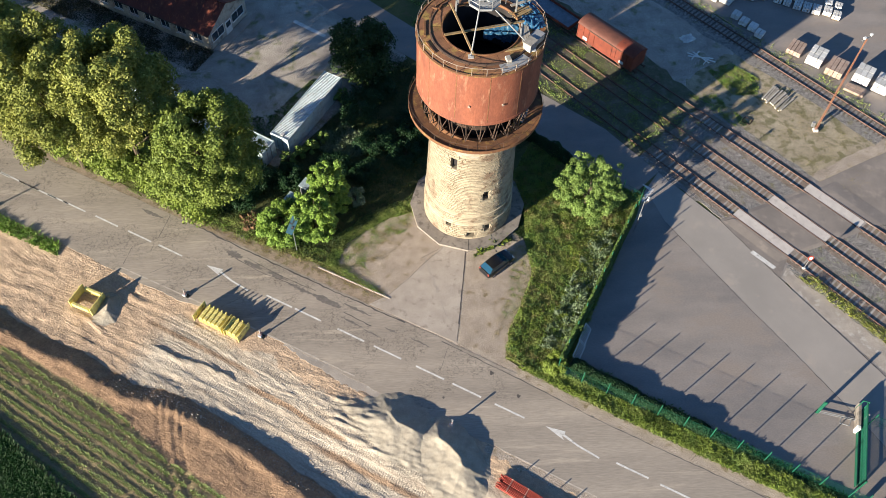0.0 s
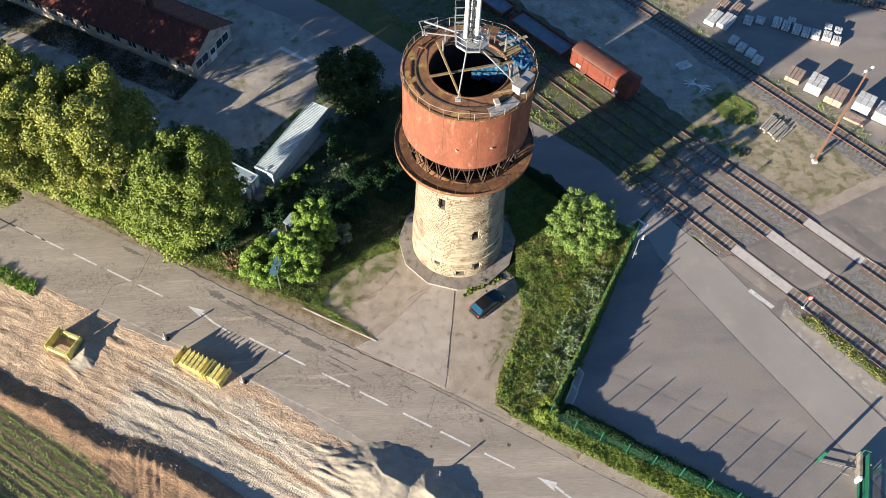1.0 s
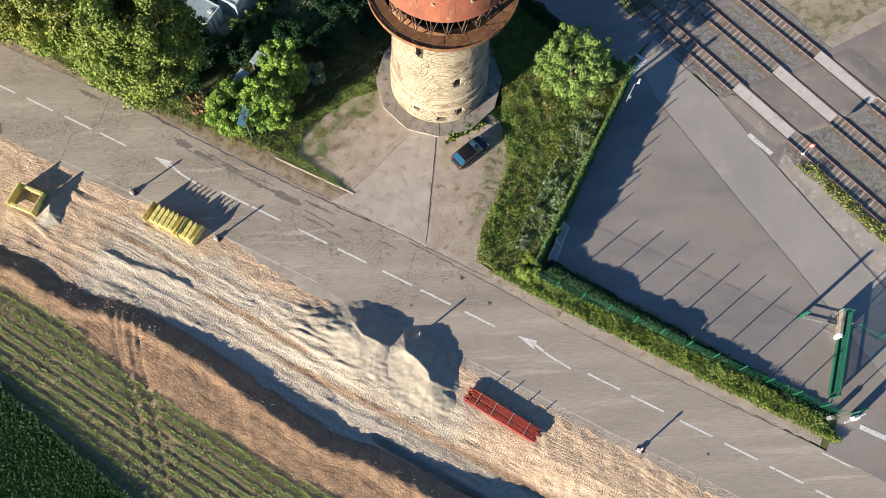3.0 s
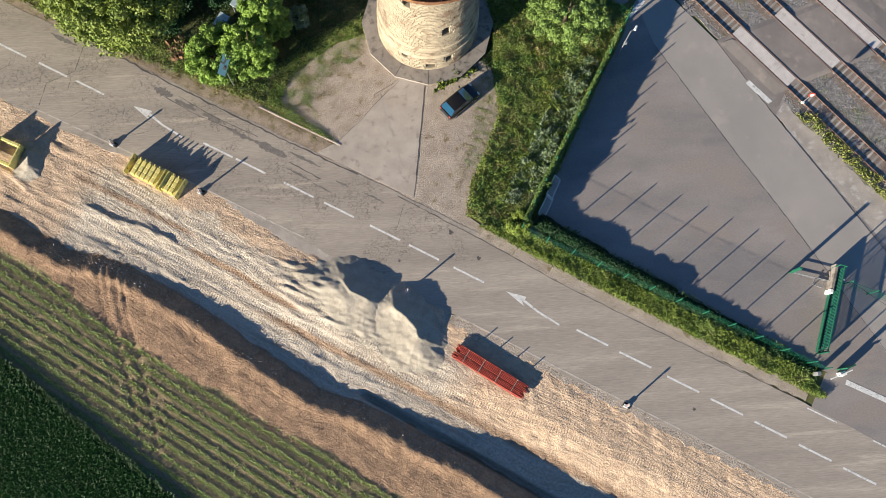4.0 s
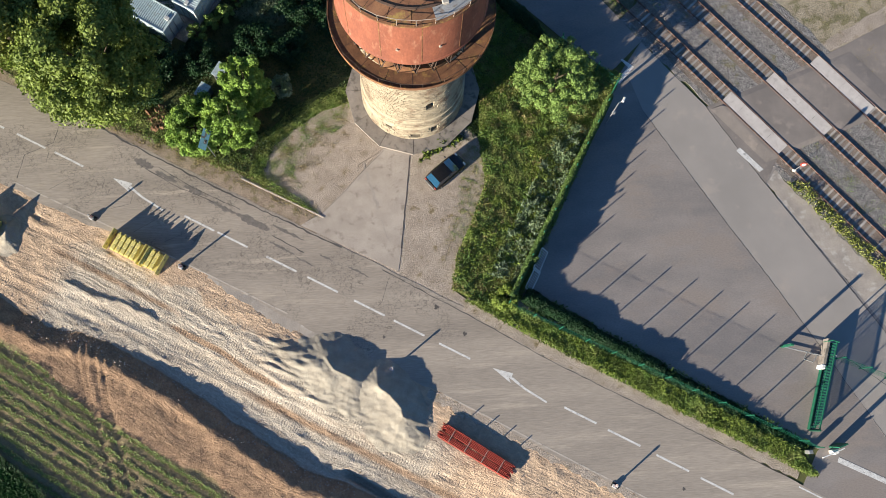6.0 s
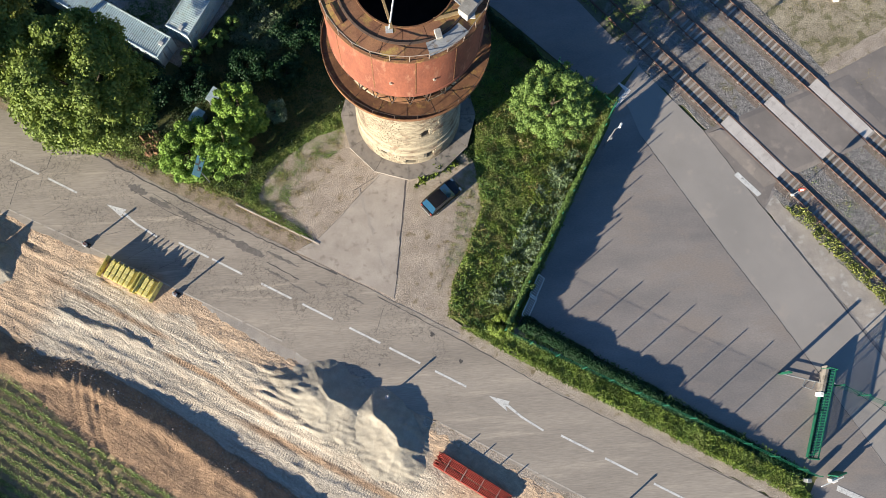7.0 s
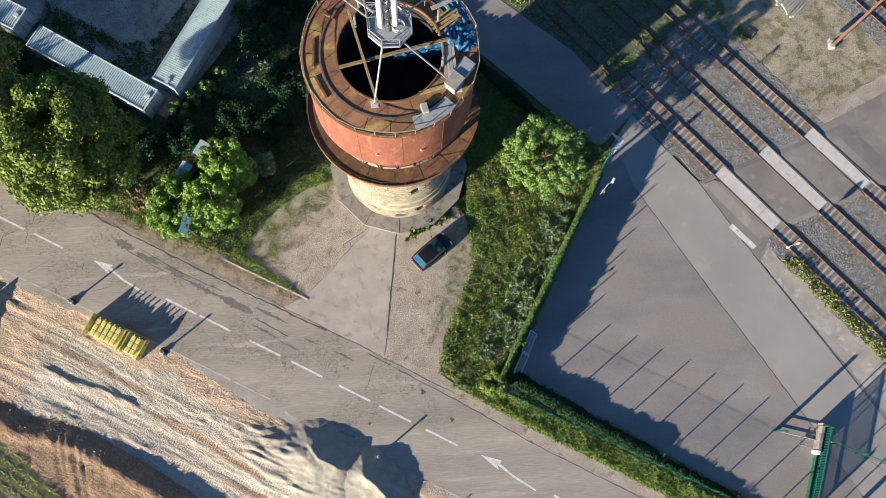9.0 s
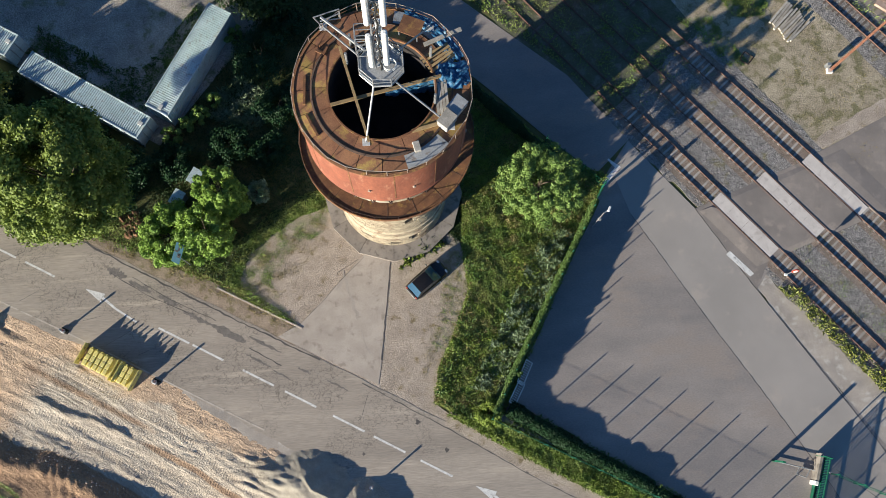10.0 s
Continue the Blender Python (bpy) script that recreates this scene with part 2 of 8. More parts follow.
CONCRETE = material("old_concrete", (0.453, 0.393, 0.335), (0.365, 0.312, 0.263), 2.2, 0.9, bump=0.14, fine=0.09, spots=((0.294, 0.248, 0.207), 0.22, 1.0), grainy=0.2)
APRON = material("apron_concrete", (0.300, 0.262, 0.226), (0.222, 0.194, 0.170), 1.4, 0.9, bump=0.15, fine=0.08, spots=((0.150, 0.131, 0.112), 0.25, 0.7), vary=0.1, grainy=0.14)
PANEL = material("crossing_panel", (0.600, 0.545, 0.495), (0.510, 0.460, 0.418), 1.2, 0.85, bump=0.08, fine=0.08, spots=((0.44, 0.39, 0.35), 0.2, 0.8), grainy=0.10)
GRAVEL = material("pale_gravel", (0.458, 0.377, 0.302), (0.332, 0.272, 0.215), 1.5, 0.95, bump=1.0, fine=0.10, spots=((0.234, 0.183, 0.109), 0.20, 0.9), grainy=1.0)
DUSTY = material("dusty_ground", (0.421, 0.364, 0.308), (0.308, 0.270, 0.234), 1.8, 0.95, bump=0.3, fine=0.10, spots=((0.477, 0.433, 0.381), 0.25, 1.0), grainy=0.22)
BALLAST = material("grey_ballast", (0.300, 0.276, 0.254), (0.160, 0.148, 0.138), 0.5, 0.95, bump=1.0, fine=0.15, spots=((0.200, 0.178, 0.108), 0.2, 1.6), grainy=1.1)
DRYGROUND = material("dry_grass_gravel", (0.41, 0.345, 0.246), (0.272, 0.226, 0.155), 2.6, 0.95, bump=0.9, fine=0.13, spots=((0.190, 0.172, 0.092), 0.42, 1.3), grainy=0.6)
VERGEDUST = material("brown_verge_dust", (0.370, 0.288, 0.214), (0.262, 0.200, 0.148), 1.1, 0.95, bump=0.7, fine=0.11, spots=((0.20, 0.165, 0.095), 0.35, 0.8), grainy=0.5)
TRACKFILL = material("rusty_track_gravel", (0.270, 0.210, 0.168), (0.160, 0.126, 0.102), 0.7, 0.95, bump=0.8, fine=0.10, spots=((0.180, 0.158, 0.092), 0.2, 1.5), grainy=0.9)
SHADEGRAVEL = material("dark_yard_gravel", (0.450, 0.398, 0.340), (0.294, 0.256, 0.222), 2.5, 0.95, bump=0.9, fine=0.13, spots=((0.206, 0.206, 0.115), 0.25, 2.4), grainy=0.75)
CINDER = material("weedy_cinder", (0.135, 0.130, 0.090), (0.085, 0.095, 0.050), 1.6, 0.95, bump=1.0, fine=0.18, spots=((0.17, 0.155, 0.125), 0.3, 1.2), grainy=0.4)
WHITE = material("road_paint", (0.72, 0.70, 0.66), (0.55, 0.53, 0.50), 0.5, 0.8, bump=0.2, fine=0.07, spots=((0.30, 0.28, 0.26), 0.2, 0.25))
SAND = material("pale_sand", (0.387, 0.342, 0.275), (0.306, 0.266, 0.211), 0.9, 0.95, bump=1.0, fine=0.08, grainy=0.5)
STONE = material("yellow_limestone", (0.420, 0.355, 0.252), (0.325, 0.268, 0.190), 1.8, 0.9, bump=0.6, fine=0.10, spots=((0.235, 0.168, 0.115), 0.30, 1.5), vary=0.13, island=0.15, grainy=0.3)
MORTAR = material("mortar", (0.300, 0.256, 0.188), (0.225, 0.190, 0.140), 0.6, 0.95, bump=0.6, fine=0.06)
LIMEWASH = material("lime_render", (0.372, 0.331, 0.270), (0.288, 0.251, 0.200), 0.5, 0.9, bump=0.4, fine=0.07)
TANKRED = material("red_tank_paint", (0.268, 0.092, 0.053), (0.190, 0.066, 0.041), 1.3, 0.75, bump=0.2, fine=0.15, spots=((0.315, 0.145, 0.090), 0.20, 0.8), stretch=(0, 1.0, 0.35), grainy=0.22)
ZINC = material("weathered_zinc", (0.320, 0.325, 0.330), (0.245, 0.250, 0.258), 0.6, 0.7, bump=0.15, fine=0.08, spots=((0.20, 0.16, 0.13), 0.2, 0.4))
RUST = material("rusty_steel", (0.211, 0.099, 0.048), (0.124, 0.059, 0.032), 0.9, 0.85, bump=0.4, fine=0.07, spots=((0.281, 0.160, 0.053), 0.25, 0.5))
PLATE = material("rusty_roof_plate", (0.270, 0.135, 0.070), (0.190, 0.088, 0.050), 1.2, 0.85, bump=0.3, fine=0.08, spots=((0.335, 0.225, 0.070), 0.32, 1.5), vary=0.18)
PALERAIL = material("pale_weathered_rail", (0.340, 0.275, 0.225), (0.250, 0.195, 0.155), 0.4, 0.7, bump=0.2, fine=0.05)
DARKRUST = material("dark_rusty_steel", (0.09, 0.055, 0.04), (0.055, 0.038, 0.03), 0.5, 0.85, bump=0.4, fine=0.06)
GALV = material("galvanised_steel", (0.344, 0.346, 0.348), (0.249, 0.256, 0.262), 0.4, 0.5, 0.5, bump=0.1, fine=0.05)
OFFWHITE = material("white_enamel", (0.78, 0.77, 0.74), (0.66, 0.65, 0.62), 0.5, 0.5, bump=0.1, fine=0.08)
LIGHTGREY = material("grey_sheet", (0.50, 0.50, 0.49), (0.40, 0.40, 0.40), 0.5, 0.7, bump=0.2, fine=0.08)
TIMBER = material("old_timber", (0.36, 0.25, 0.12), (0.24, 0.165, 0.085), 0.4, 0.85, bump=0.4, fine=0.05, vary=0.2)
GREYWOOD = material("grey_timber", (0.425, 0.388, 0.338), (0.288, 0.263, 0.225), 0.5, 0.9, bump=0.4, fine=0.06, vary=0.15)
# The pale spots are painted highlights on the tarpaulin's folds.
TARP = material("blue_tarpaulin", (0.045, 0.160, 0.290), (0.022, 0.080, 0.170), 0.35, 0.45, bump=0.5, fine=0.10, spots=((0.300, 0.380, 0.400), 0.22, 0.25))
# Near-black colour stands for the darkness inside the tank and shaft.
UNLIT_INSIDE = material("unlit_inside", (0.035, 0.03, 0.03), (0.02, 0.018, 0.018), 1.0, 0.9, bump=0.2, fine=0.1)
# White paint tinted cyan for the skylight on the shaded container faces.
CONTAINER = material("sky_tinted_paint", (0.500, 0.590, 0.610), (0.410, 0.495, 0.515), 1.4, 0.5, bump=0.15, fine=0.12, spots=((0.330, 0.345, 0.320), 0.2, 0.5))
ROOFRED = material("red_roof_sheet", (0.15, 0.038, 0.025), (0.10, 0.03, 0.022), 2.2, 0.75, bump=0.3, fine=0.15, spots=((0.26, 0.085, 0.04), 0.2, 0.8), stretch=(ROAD_TURN, 0.4))
WALLPAINT = material("weathered_wall", (0.50, 0.46, 0.39), (0.37, 0.33, 0.28), 0.9, 0.85, bump=0.3, fine=0.1, spots=((0.22, 0.19, 0.16), 0.25, 0.7))
WAGONRED = material("wagon_red", (0.193, 0.048, 0.027), (0.141, 0.035, 0.021), 1.0, 0.7, bump=0.25, fine=0.1, spots=((0.100, 0.032, 0.024), 0.25, 0.6))
WAGONROOF = material("wagon_roof", (0.145, 0.059, 0.043), (0.106, 0.045, 0.034), 1.0, 0.75, bump=0.25, fine=0.1)
YELLOW = material("yellow_steel_paint", (0.737, 0.636, 0.202), (0.594, 0.509, 0.174), 0.6, 0.6, bump=0.2, fine=0.06, spots=((0.392, 0.305, 0.174), 0.2, 0.3))
BARRED = material("red_steel_bars", (0.36, 0.055, 0.035), (0.24, 0.04, 0.028), 0.5, 0.6, bump=0.2, fine=0.05, vary=0.15)
GREEN = material("green_fence_paint", (0.014, 0.120, 0.068), (0.011, 0.088, 0.052), 0.5, 0.55, bump=0.1, fine=0.05)
SLEEPER = material("wooden_sleeper", (0.15, 0.12, 0.10), (0.095, 0.078, 0.068), 0.5, 0.9, bump=0.5, fine=0.06, vary=0.25)
PALESLEEPER = material("concrete_sleeper", (0.400, 0.370, 0.335), (0.290, 0.264, 0.236), 0.5, 0.9, bump=0.3, fine=0.06, vary=0.25)
RAIL = material("rusty_rail", (0.150, 0.090, 0.070), (0.112, 0.066, 0.051), 0.5, 0.75, 0.0, bump=0.2, fine=0.05)
BARK = material("bark", (0.10, 0.075, 0.05), (0.065, 0.05, 0.035), 0.4, 0.9, bump=0.8, fine=0.07)
CARPAINT = material("black_car_paint", (0.012, 0.013, 0.016), (0.010, 0.011, 0.013), 1.0, 0.22, bump=0.0, spec=0.6)
RUBBER = material("rubber", (0.02, 0.02, 0.02), (0.014, 0.014, 0.014), 0.2, 0.85, bump=0.2, fine=0.03)
GLASS = material("dark_glass", (0.03, 0.05, 0.07), (0.025, 0.04, 0.055), 1.0, 0.06, bump=0.0, spec=0.9)
# Blue base colour stands for the sky mirrored in the car's glass.
SKY_GLASS = material("sky_blue_glass", (0.015, 0.06, 0.105), (0.013, 0.052, 0.092), 1.0, 0.05, bump=0.0, spec=1.0)
STACKWHITE = material("white_concrete_block", (0.62, 0.61, 0.59), (0.50, 0.49, 0.47), 0.5, 0.85, bump=0.3, fine=0.07, vary=0.12)
BRICKRED = material("weathered_girder", (0.40, 0.30, 0.245), (0.30, 0.21, 0.165), 0.6, 0.85, bump=0.3, fine=0.06, vary=0.15)
MASTRED = material("orange_mast", (0.243, 0.115, 0.065), (0.183, 0.080, 0.051), 0.7, 0.75, bump=0.2, fine=0.08)
EARTH = material("reddish_earth", (0.300, 0.165, 0.092), (0.200, 0.112, 0.066), 0.6, 0.95, bump=0.6, fine=0.09, spots=((0.12, 0.11, 0.05), 0.3, 0.7))
BLUESIGN = material("blue_sign", (0.030, 0.080, 0.110), (0.024, 0.064, 0.09), 0.5, 0.85, bump=0.05, spec=0.15)
BLUEGREY = material("blue_grey_floor", (0.21, 0.25, 0.29), (0.15, 0.18, 0.21), 0.8, 0.8, bump=0.3, fine=0.08)
LEAF_OLIVE = leafy("leaves_olive", (0.276, 0.285, 0.064), (0.178, 0.208, 0.047))
LEAF_LIME = leafy("leaves_lime", (0.188, 0.236, 0.045), (0.123, 0.170, 0.034))
LEAF_MID = leafy("leaves_mid", (0.190, 0.243, 0.042), (0.129, 0.180, 0.033))
LEAF_BRIGHT = leafy("leaves_bright", (0.227, 0.339, 0.057), (0.152, 0.247, 0.049))
LEAF_YOUNG = leafy("leaves_young", (0.195, 0.282, 0.070), (0.130, 0.205, 0.052))
LEAF_FENCE = leafy("leaves_fence", (0.099, 0.156, 0.039), (0.066, 0.113, 0.030))
# Leaf green darkened below its own tone to carry the shade it stands in.
LEAF_SHADED = leafy("leaves_shaded", (0.021, 0.058, 0.021), (0.016, 0.044, 0.016))
LEAF_PALE = leafy("leaves_pale", (0.225, 0.281, 0.180), (0.124, 0.180, 0.079))
STRAW = leafy("dusty_straw", (0.40, 0.33, 0.20), (0.30, 0.25, 0.145), 0.25)
DRYGRASS = leafy("dry_grass", (0.290, 0.240, 0.100), (0.350, 0.290, 0.130), 0.25)
GRASS = leafy("grass_blades", (0.200, 0.310, 0.068), (0.290, 0.310, 0.100), 0.3)
# Dry-grass brown darkened to hold the shade in front of the long building.
SHADE_WEED = leafy("shaded_brown_weeds", (0.095, 0.088, 0.045), (0.062, 0.062, 0.032))
# Lawn green lowered so that the tower's shadow is part of its colour.
LAWN_SHADED = leafy("shaded_lawn_blades", (0.048, 0.079, 0.023), (0.032, 0.058, 0.017))
CROP = leafy("young_crop", (0.285, 0.350, 0.120), (0.215, 0.270, 0.090), 0.3)
MAIZE = leafy("tall_crop", (0.022, 0.075, 0.016), (0.018, 0.060, 0.013), 0.3, 0.10)


# ---- ground: one sheet to the horizon, with the road works dug into it ----
def bank_line(u):
    return np.interp(u, [-34, -28, -25, -19, -13, -8, -1, 4, 9, 15, 40], [16.0, 16.3, 15.1, 15.0, 15.2, 16.0, 16.8, 16.6, 16.3, 16.5, 17.0]) + 0.42 * fbm(u, 0 * u, 71, 4.5, 4)


def field_line(u):
    """Distance south of the road at which the crop begins."""
    return np.interp(u, [-60, -34, -26, -20, -12, 5, 30], [17.4, 17.5, 18.0, 19.5, 20.0, 20.5, 22.5])


def step(x, lo, hi):
    t = np.clip((x - lo) / (hi - lo), 0, 1)
    return t * t * (3 - 2 * t)


# lines that wheels and caterpillars have worn: points of distance along the road, distance south of it
TRACKS = (((-34, 11.6), (-30, 11.7), (-24, 10.9), (-18, 11.0), (-10.6, 11.3), (0, 11.4), (9, 11.0), (14, 10.2)),
          ((-40, 12.6), (-30, 12.9), (-22, 12.0), (-14, 12.4), (-4, 12.8), (4, 12.6), (9, 12.2)),
          ((-26, 8.8), (-20, 9.2), (-14.7, 9.7), (-7, 10.1), (-0.7, 10.1), (6.1, 9.8), (12, 9.2)),
          ((-34, 7.2), (-24, 6.9), (-16, 7.4), (-10.8, 8.5), (-6.5, 9.2), (0, 9.55), (5, 9.3)),
          ((6, 11.6), (12, 10.4), (20, 9.2), (30, 8.4), (40, 8.0)))


def track_lines(u, w):
    """How far each point lies off each worn line, and how strong the line is there."""
    for k, line in enumerate(TRACKS):
        us_, ws_ = zip(*line)
        off = w - np.interp(u, us_, ws_) - 0.12 * np.sin(0.5 * u + 2 * k)
        yield off, step(u, us_[0], us_[0] + 3) * (1 - step(u, us_[-1] - 3, us_[-1]))


def track_groove(u, w):
    out = np.zeros_like(u + w, dtype=float)
    for off, on in track_lines(u, w):
        out += on * (-0.025 * np.exp(-(off / 0.30) ** 4) + 0.018 * np.exp(-((off - 0.46) / 0.16) ** 2) + 0.012 * np.exp(-((off + 0.46) / 0.16) ** 2))
    return out


def ground_height(u, v):
    w = -v
    line = bank_line(u)
    deep_ = np.interp(u, [-45, -30, -23, -15, 10, 18, 40], [0.30, 0.28, 0.24, 0.50, 0.6, 1.0, 1.0])
    work = -0.04 - 0.14 * step(w, 4.2, 9) - (deep_ - 0.18) * step(w, 8.0, 12.6)
    # wheel and caterpillar tracks drawn out along the strip, on rough ground
    bent = v + 0.9 * wave(u, v, 31, 14.0, 2) + 0.028 * u
    along_ = np.clip(0.5 + 0.8 * wave(u, v, 34, 7.0, 2), 0.05, 1.0) * (1 - 0.75 * step(u, 6, 15))
    ruts = along_ * (0.040 * wave(u * 0.05, bent, 32, 1.3, 2) + 0.034 * fbm(u * 0.07, bent, 33, 0.55, 3))
    ruts = ruts + track_groove(u, w)
    rough_ = 0.045 * fbm(u, v, 3, 3.4, 4) + 0.035 * fbm(u, v, 4, 0.8, 3)
    rough_ = rough_ + step(u, 9, 16) * 0.035 * fbm(u + 0.6 * v, 0.3 * v, 35, 0.8, 3)
    # sand driven flat into a broad low swell round the heaps
    swell = 0.42 * np.exp(-((np.where(u < -3, (u + 3) / 5.5, (u + 3) / 5.0)) ** 2) - np.where(w < 7.2, ((w - 7.2) / 1.3) ** 2, ((w - 7.2) / 3.6) ** 2))
    inside = step(w, 4.3, 5.2) * (1 - step(w, line - 2.0, line - 1.4))
    # folds squeezed up where the sand was driven over
    folds = np.exp(-((u + 7.2) / 2.6) ** 2 - ((w - 7.4) / 1.7) ** 2) + 0.8 * np.exp(-((u + 1.5) / 4.0) ** 2 - ((w - 9.7) / 0.7) ** 2)
    swell = swell + 0.34 * folds * np.abs(fbm(0.22 * u + 0.30 * v, 0.9 * v - 0.25 * u, 43, 0.75, 2)) ** 1.3
    work = work + inside * (rough_ + ruts + swell)
    # a low ridge pushed aside beside the tracks
    ridge_ = w - 10.35 + 0.07 * (u + 28) + 0.3 * fbm(u, 0 * u, 42, 2.5, 3)
    work += (0.13 + 0.06 * fbm(u, v, 41, 0.9, 3)) * np.exp(-np.where(ridge_ < 0, ridge_ / 0.22, ridge_ / 0.6) ** 2) * step(u, -30, -28) * (1 - step(u, -21, -18))
    slot = step(u, 2.5, 4) * np.exp(-((w - 14.3 - 0.04 * (u - 3)) / 0.36) ** 4)
    work -= 0.8 * slot
    soil = 0.06 + 0.06 * fbm(u, v, 8, 2.6, 3) + 0.045 * fbm(u, v, 9, 0.7, 3)
    soil += 0.14 * np.exp(-((w - line - 0.5) / 0.5) ** 2)
    across = w - 0.09 * u
    row = 0.035 * np.cos(2 * np.pi * across / 0.82)
    field = 0.03 + row
    for c in (-24.6, -23.9, -22.7, -21.9):
        d = (u - c - 0.95 * (w - 15) + 0.5 * np.sin((w - 15) * 0.5)) / 0.20
        cut_ = (0.10 * np.exp(-d * d) - 0.02 * np.exp(-((d - 1.8) ** 2))) * (1 - step(w, 25, 28))
        soil, field = soil - cut_, field - cut_
    fl = field_line(u)
    south = soil + (field - soil) * step(w, fl - 0.4, fl + 0.6)
    h = work + (south - work) * step(w, line - 1.5, line + 0.15)
    north = step(v, -3.6, -3.0)
    far = step(np.abs(u), 75, 95)
    h = h * (1 - far) - 0.05 * far
    return h * (1 - north) - 0.05 * north


def spaced(lo, hi, fine, outer, first):
    """Even steps inside, growing steps out to the horizon."""
    inner = list(np.arange(lo, hi + 1e-6, fine))
    out, stepsize, x = [], first, hi
    while x < outer:
        x += stepsize
        stepsize *= 1.45
        out.append(x)
    back, stepsize, x = [], first, lo
    while x > -outer:
        x -= stepsize
        stepsize *= 1.45
        back.append(x)
    return np.array(back[::-1] + inner + out)


us = spaced(-54, 40, 0.22, 2600, 1.0)
vs = np.concatenate([spaced(-34, -17, 0.22, 2600, 1.0)[:-1], [0]])
vs = np.concatenate([vs[vs < -17], np.arange(-17, -2.9, 0.11), [-2, 0, 4, 9, 16, 26, 40, 60, 90, 140, 220, 400, 800, 1500, 2600]])
gu, gv = np.meshgrid(us, vs)
gx, gy = RO[0] + gu * RU[0] + gv * RV[0], RO[1] + gu * RU[1] + gv * RV[1]
ground_mesh = grid("ground", gx, gy, ground_height(gu, gv))
gw, gl, gf = -gv, bank_line(gu), field_line(gu)
patchy = 1.2 * fbm(gu, gv, 21, 4.0)
m_soil = step(gw, gl - 1.7, gl - 1.1) * (1 - step(gw + 0.5 * patchy, gf - 0.3, gf + 0.7))
m_field = step(gw + 0.5 * patchy, gf - 0.3, gf + 0.7)
m_work = step(gw, 3.5, 4.0) * (1 - step(gw, gl - 1.7, gl - 1.1))
m_grey = m_work * (1 - 0.85 * step(-gu, 25, 33)) * np.clip(step(gw + 1.3 * patchy - 0.10 * np.clip(gu + 10, -30, 0), 6.2, 8.2) * (1 - 0.75 * step(gu, 4, 14)) + np.exp(-(((gu - 1) / 6.5) ** 2 + ((gw - 7.2) / 3.2) ** 2)), 0, 1)
m_grey = np.maximum(m_grey, m_work * step(gw, 11.6, 12.8) * step(gu, -26, -16) * 0.9)
m_tread = np.zeros_like(gu)
for off_, on_ in track_lines(gu, gw):
    m_tread = np.maximum(m_tread, on_ * np.exp(-(off_ / 0.30) ** 4))
m_brown = m_work * np.clip(np.exp(-((gw - 9.65 - 0.5 * step(gu, -13, -9)) / 0.32) ** 2) * step(gu, -20, -16) * (1 - step(gu, -8, -4)) + 0.8 * np.exp(-((gw - 11.9) / 0.5) ** 2) * step(gu, -12, -6) + 0.7 * np.exp(-((gw - 8.3) / 0.4) ** 2) * step(gu, -34, -30) * (1 - step(gu, -20, -14)), 0, 1)
m_sand = m_work * np.clip(1.25 * np.exp(-((gu + 3.2) / 6.2) ** 2 - ((gw - 7.4) / 2.5) ** 2) + 1.0 * np.exp(-((gu - 4.0) / 3.6) ** 2 - ((gw - 7.8) / 2.6) ** 2) + 0.25 * patchy - 0.1, 0, 1)
for label_, mask in (("sand", m_sand), ("tread", m_tread), ("brown", m_brown), ("works", m_work), ("grey", m_grey), ("soil", m_soil), ("field", m_field)):
    at = ground_mesh.attributes.new(label_, "FLOAT", "POINT")
    at.data.foreach_set("value", np.clip(mask, 0, 1).reshape(-1).astype(np.float32))

GROUND = material("ground_mix", (0.085, 0.096, 0.032), (0.128, 0.124, 0.050), 2.2, 0.95, bump=0.35, fine=0.16, spots=((0.13, 0.105, 0.05), 0.2, 1.5), grainy=0.2)


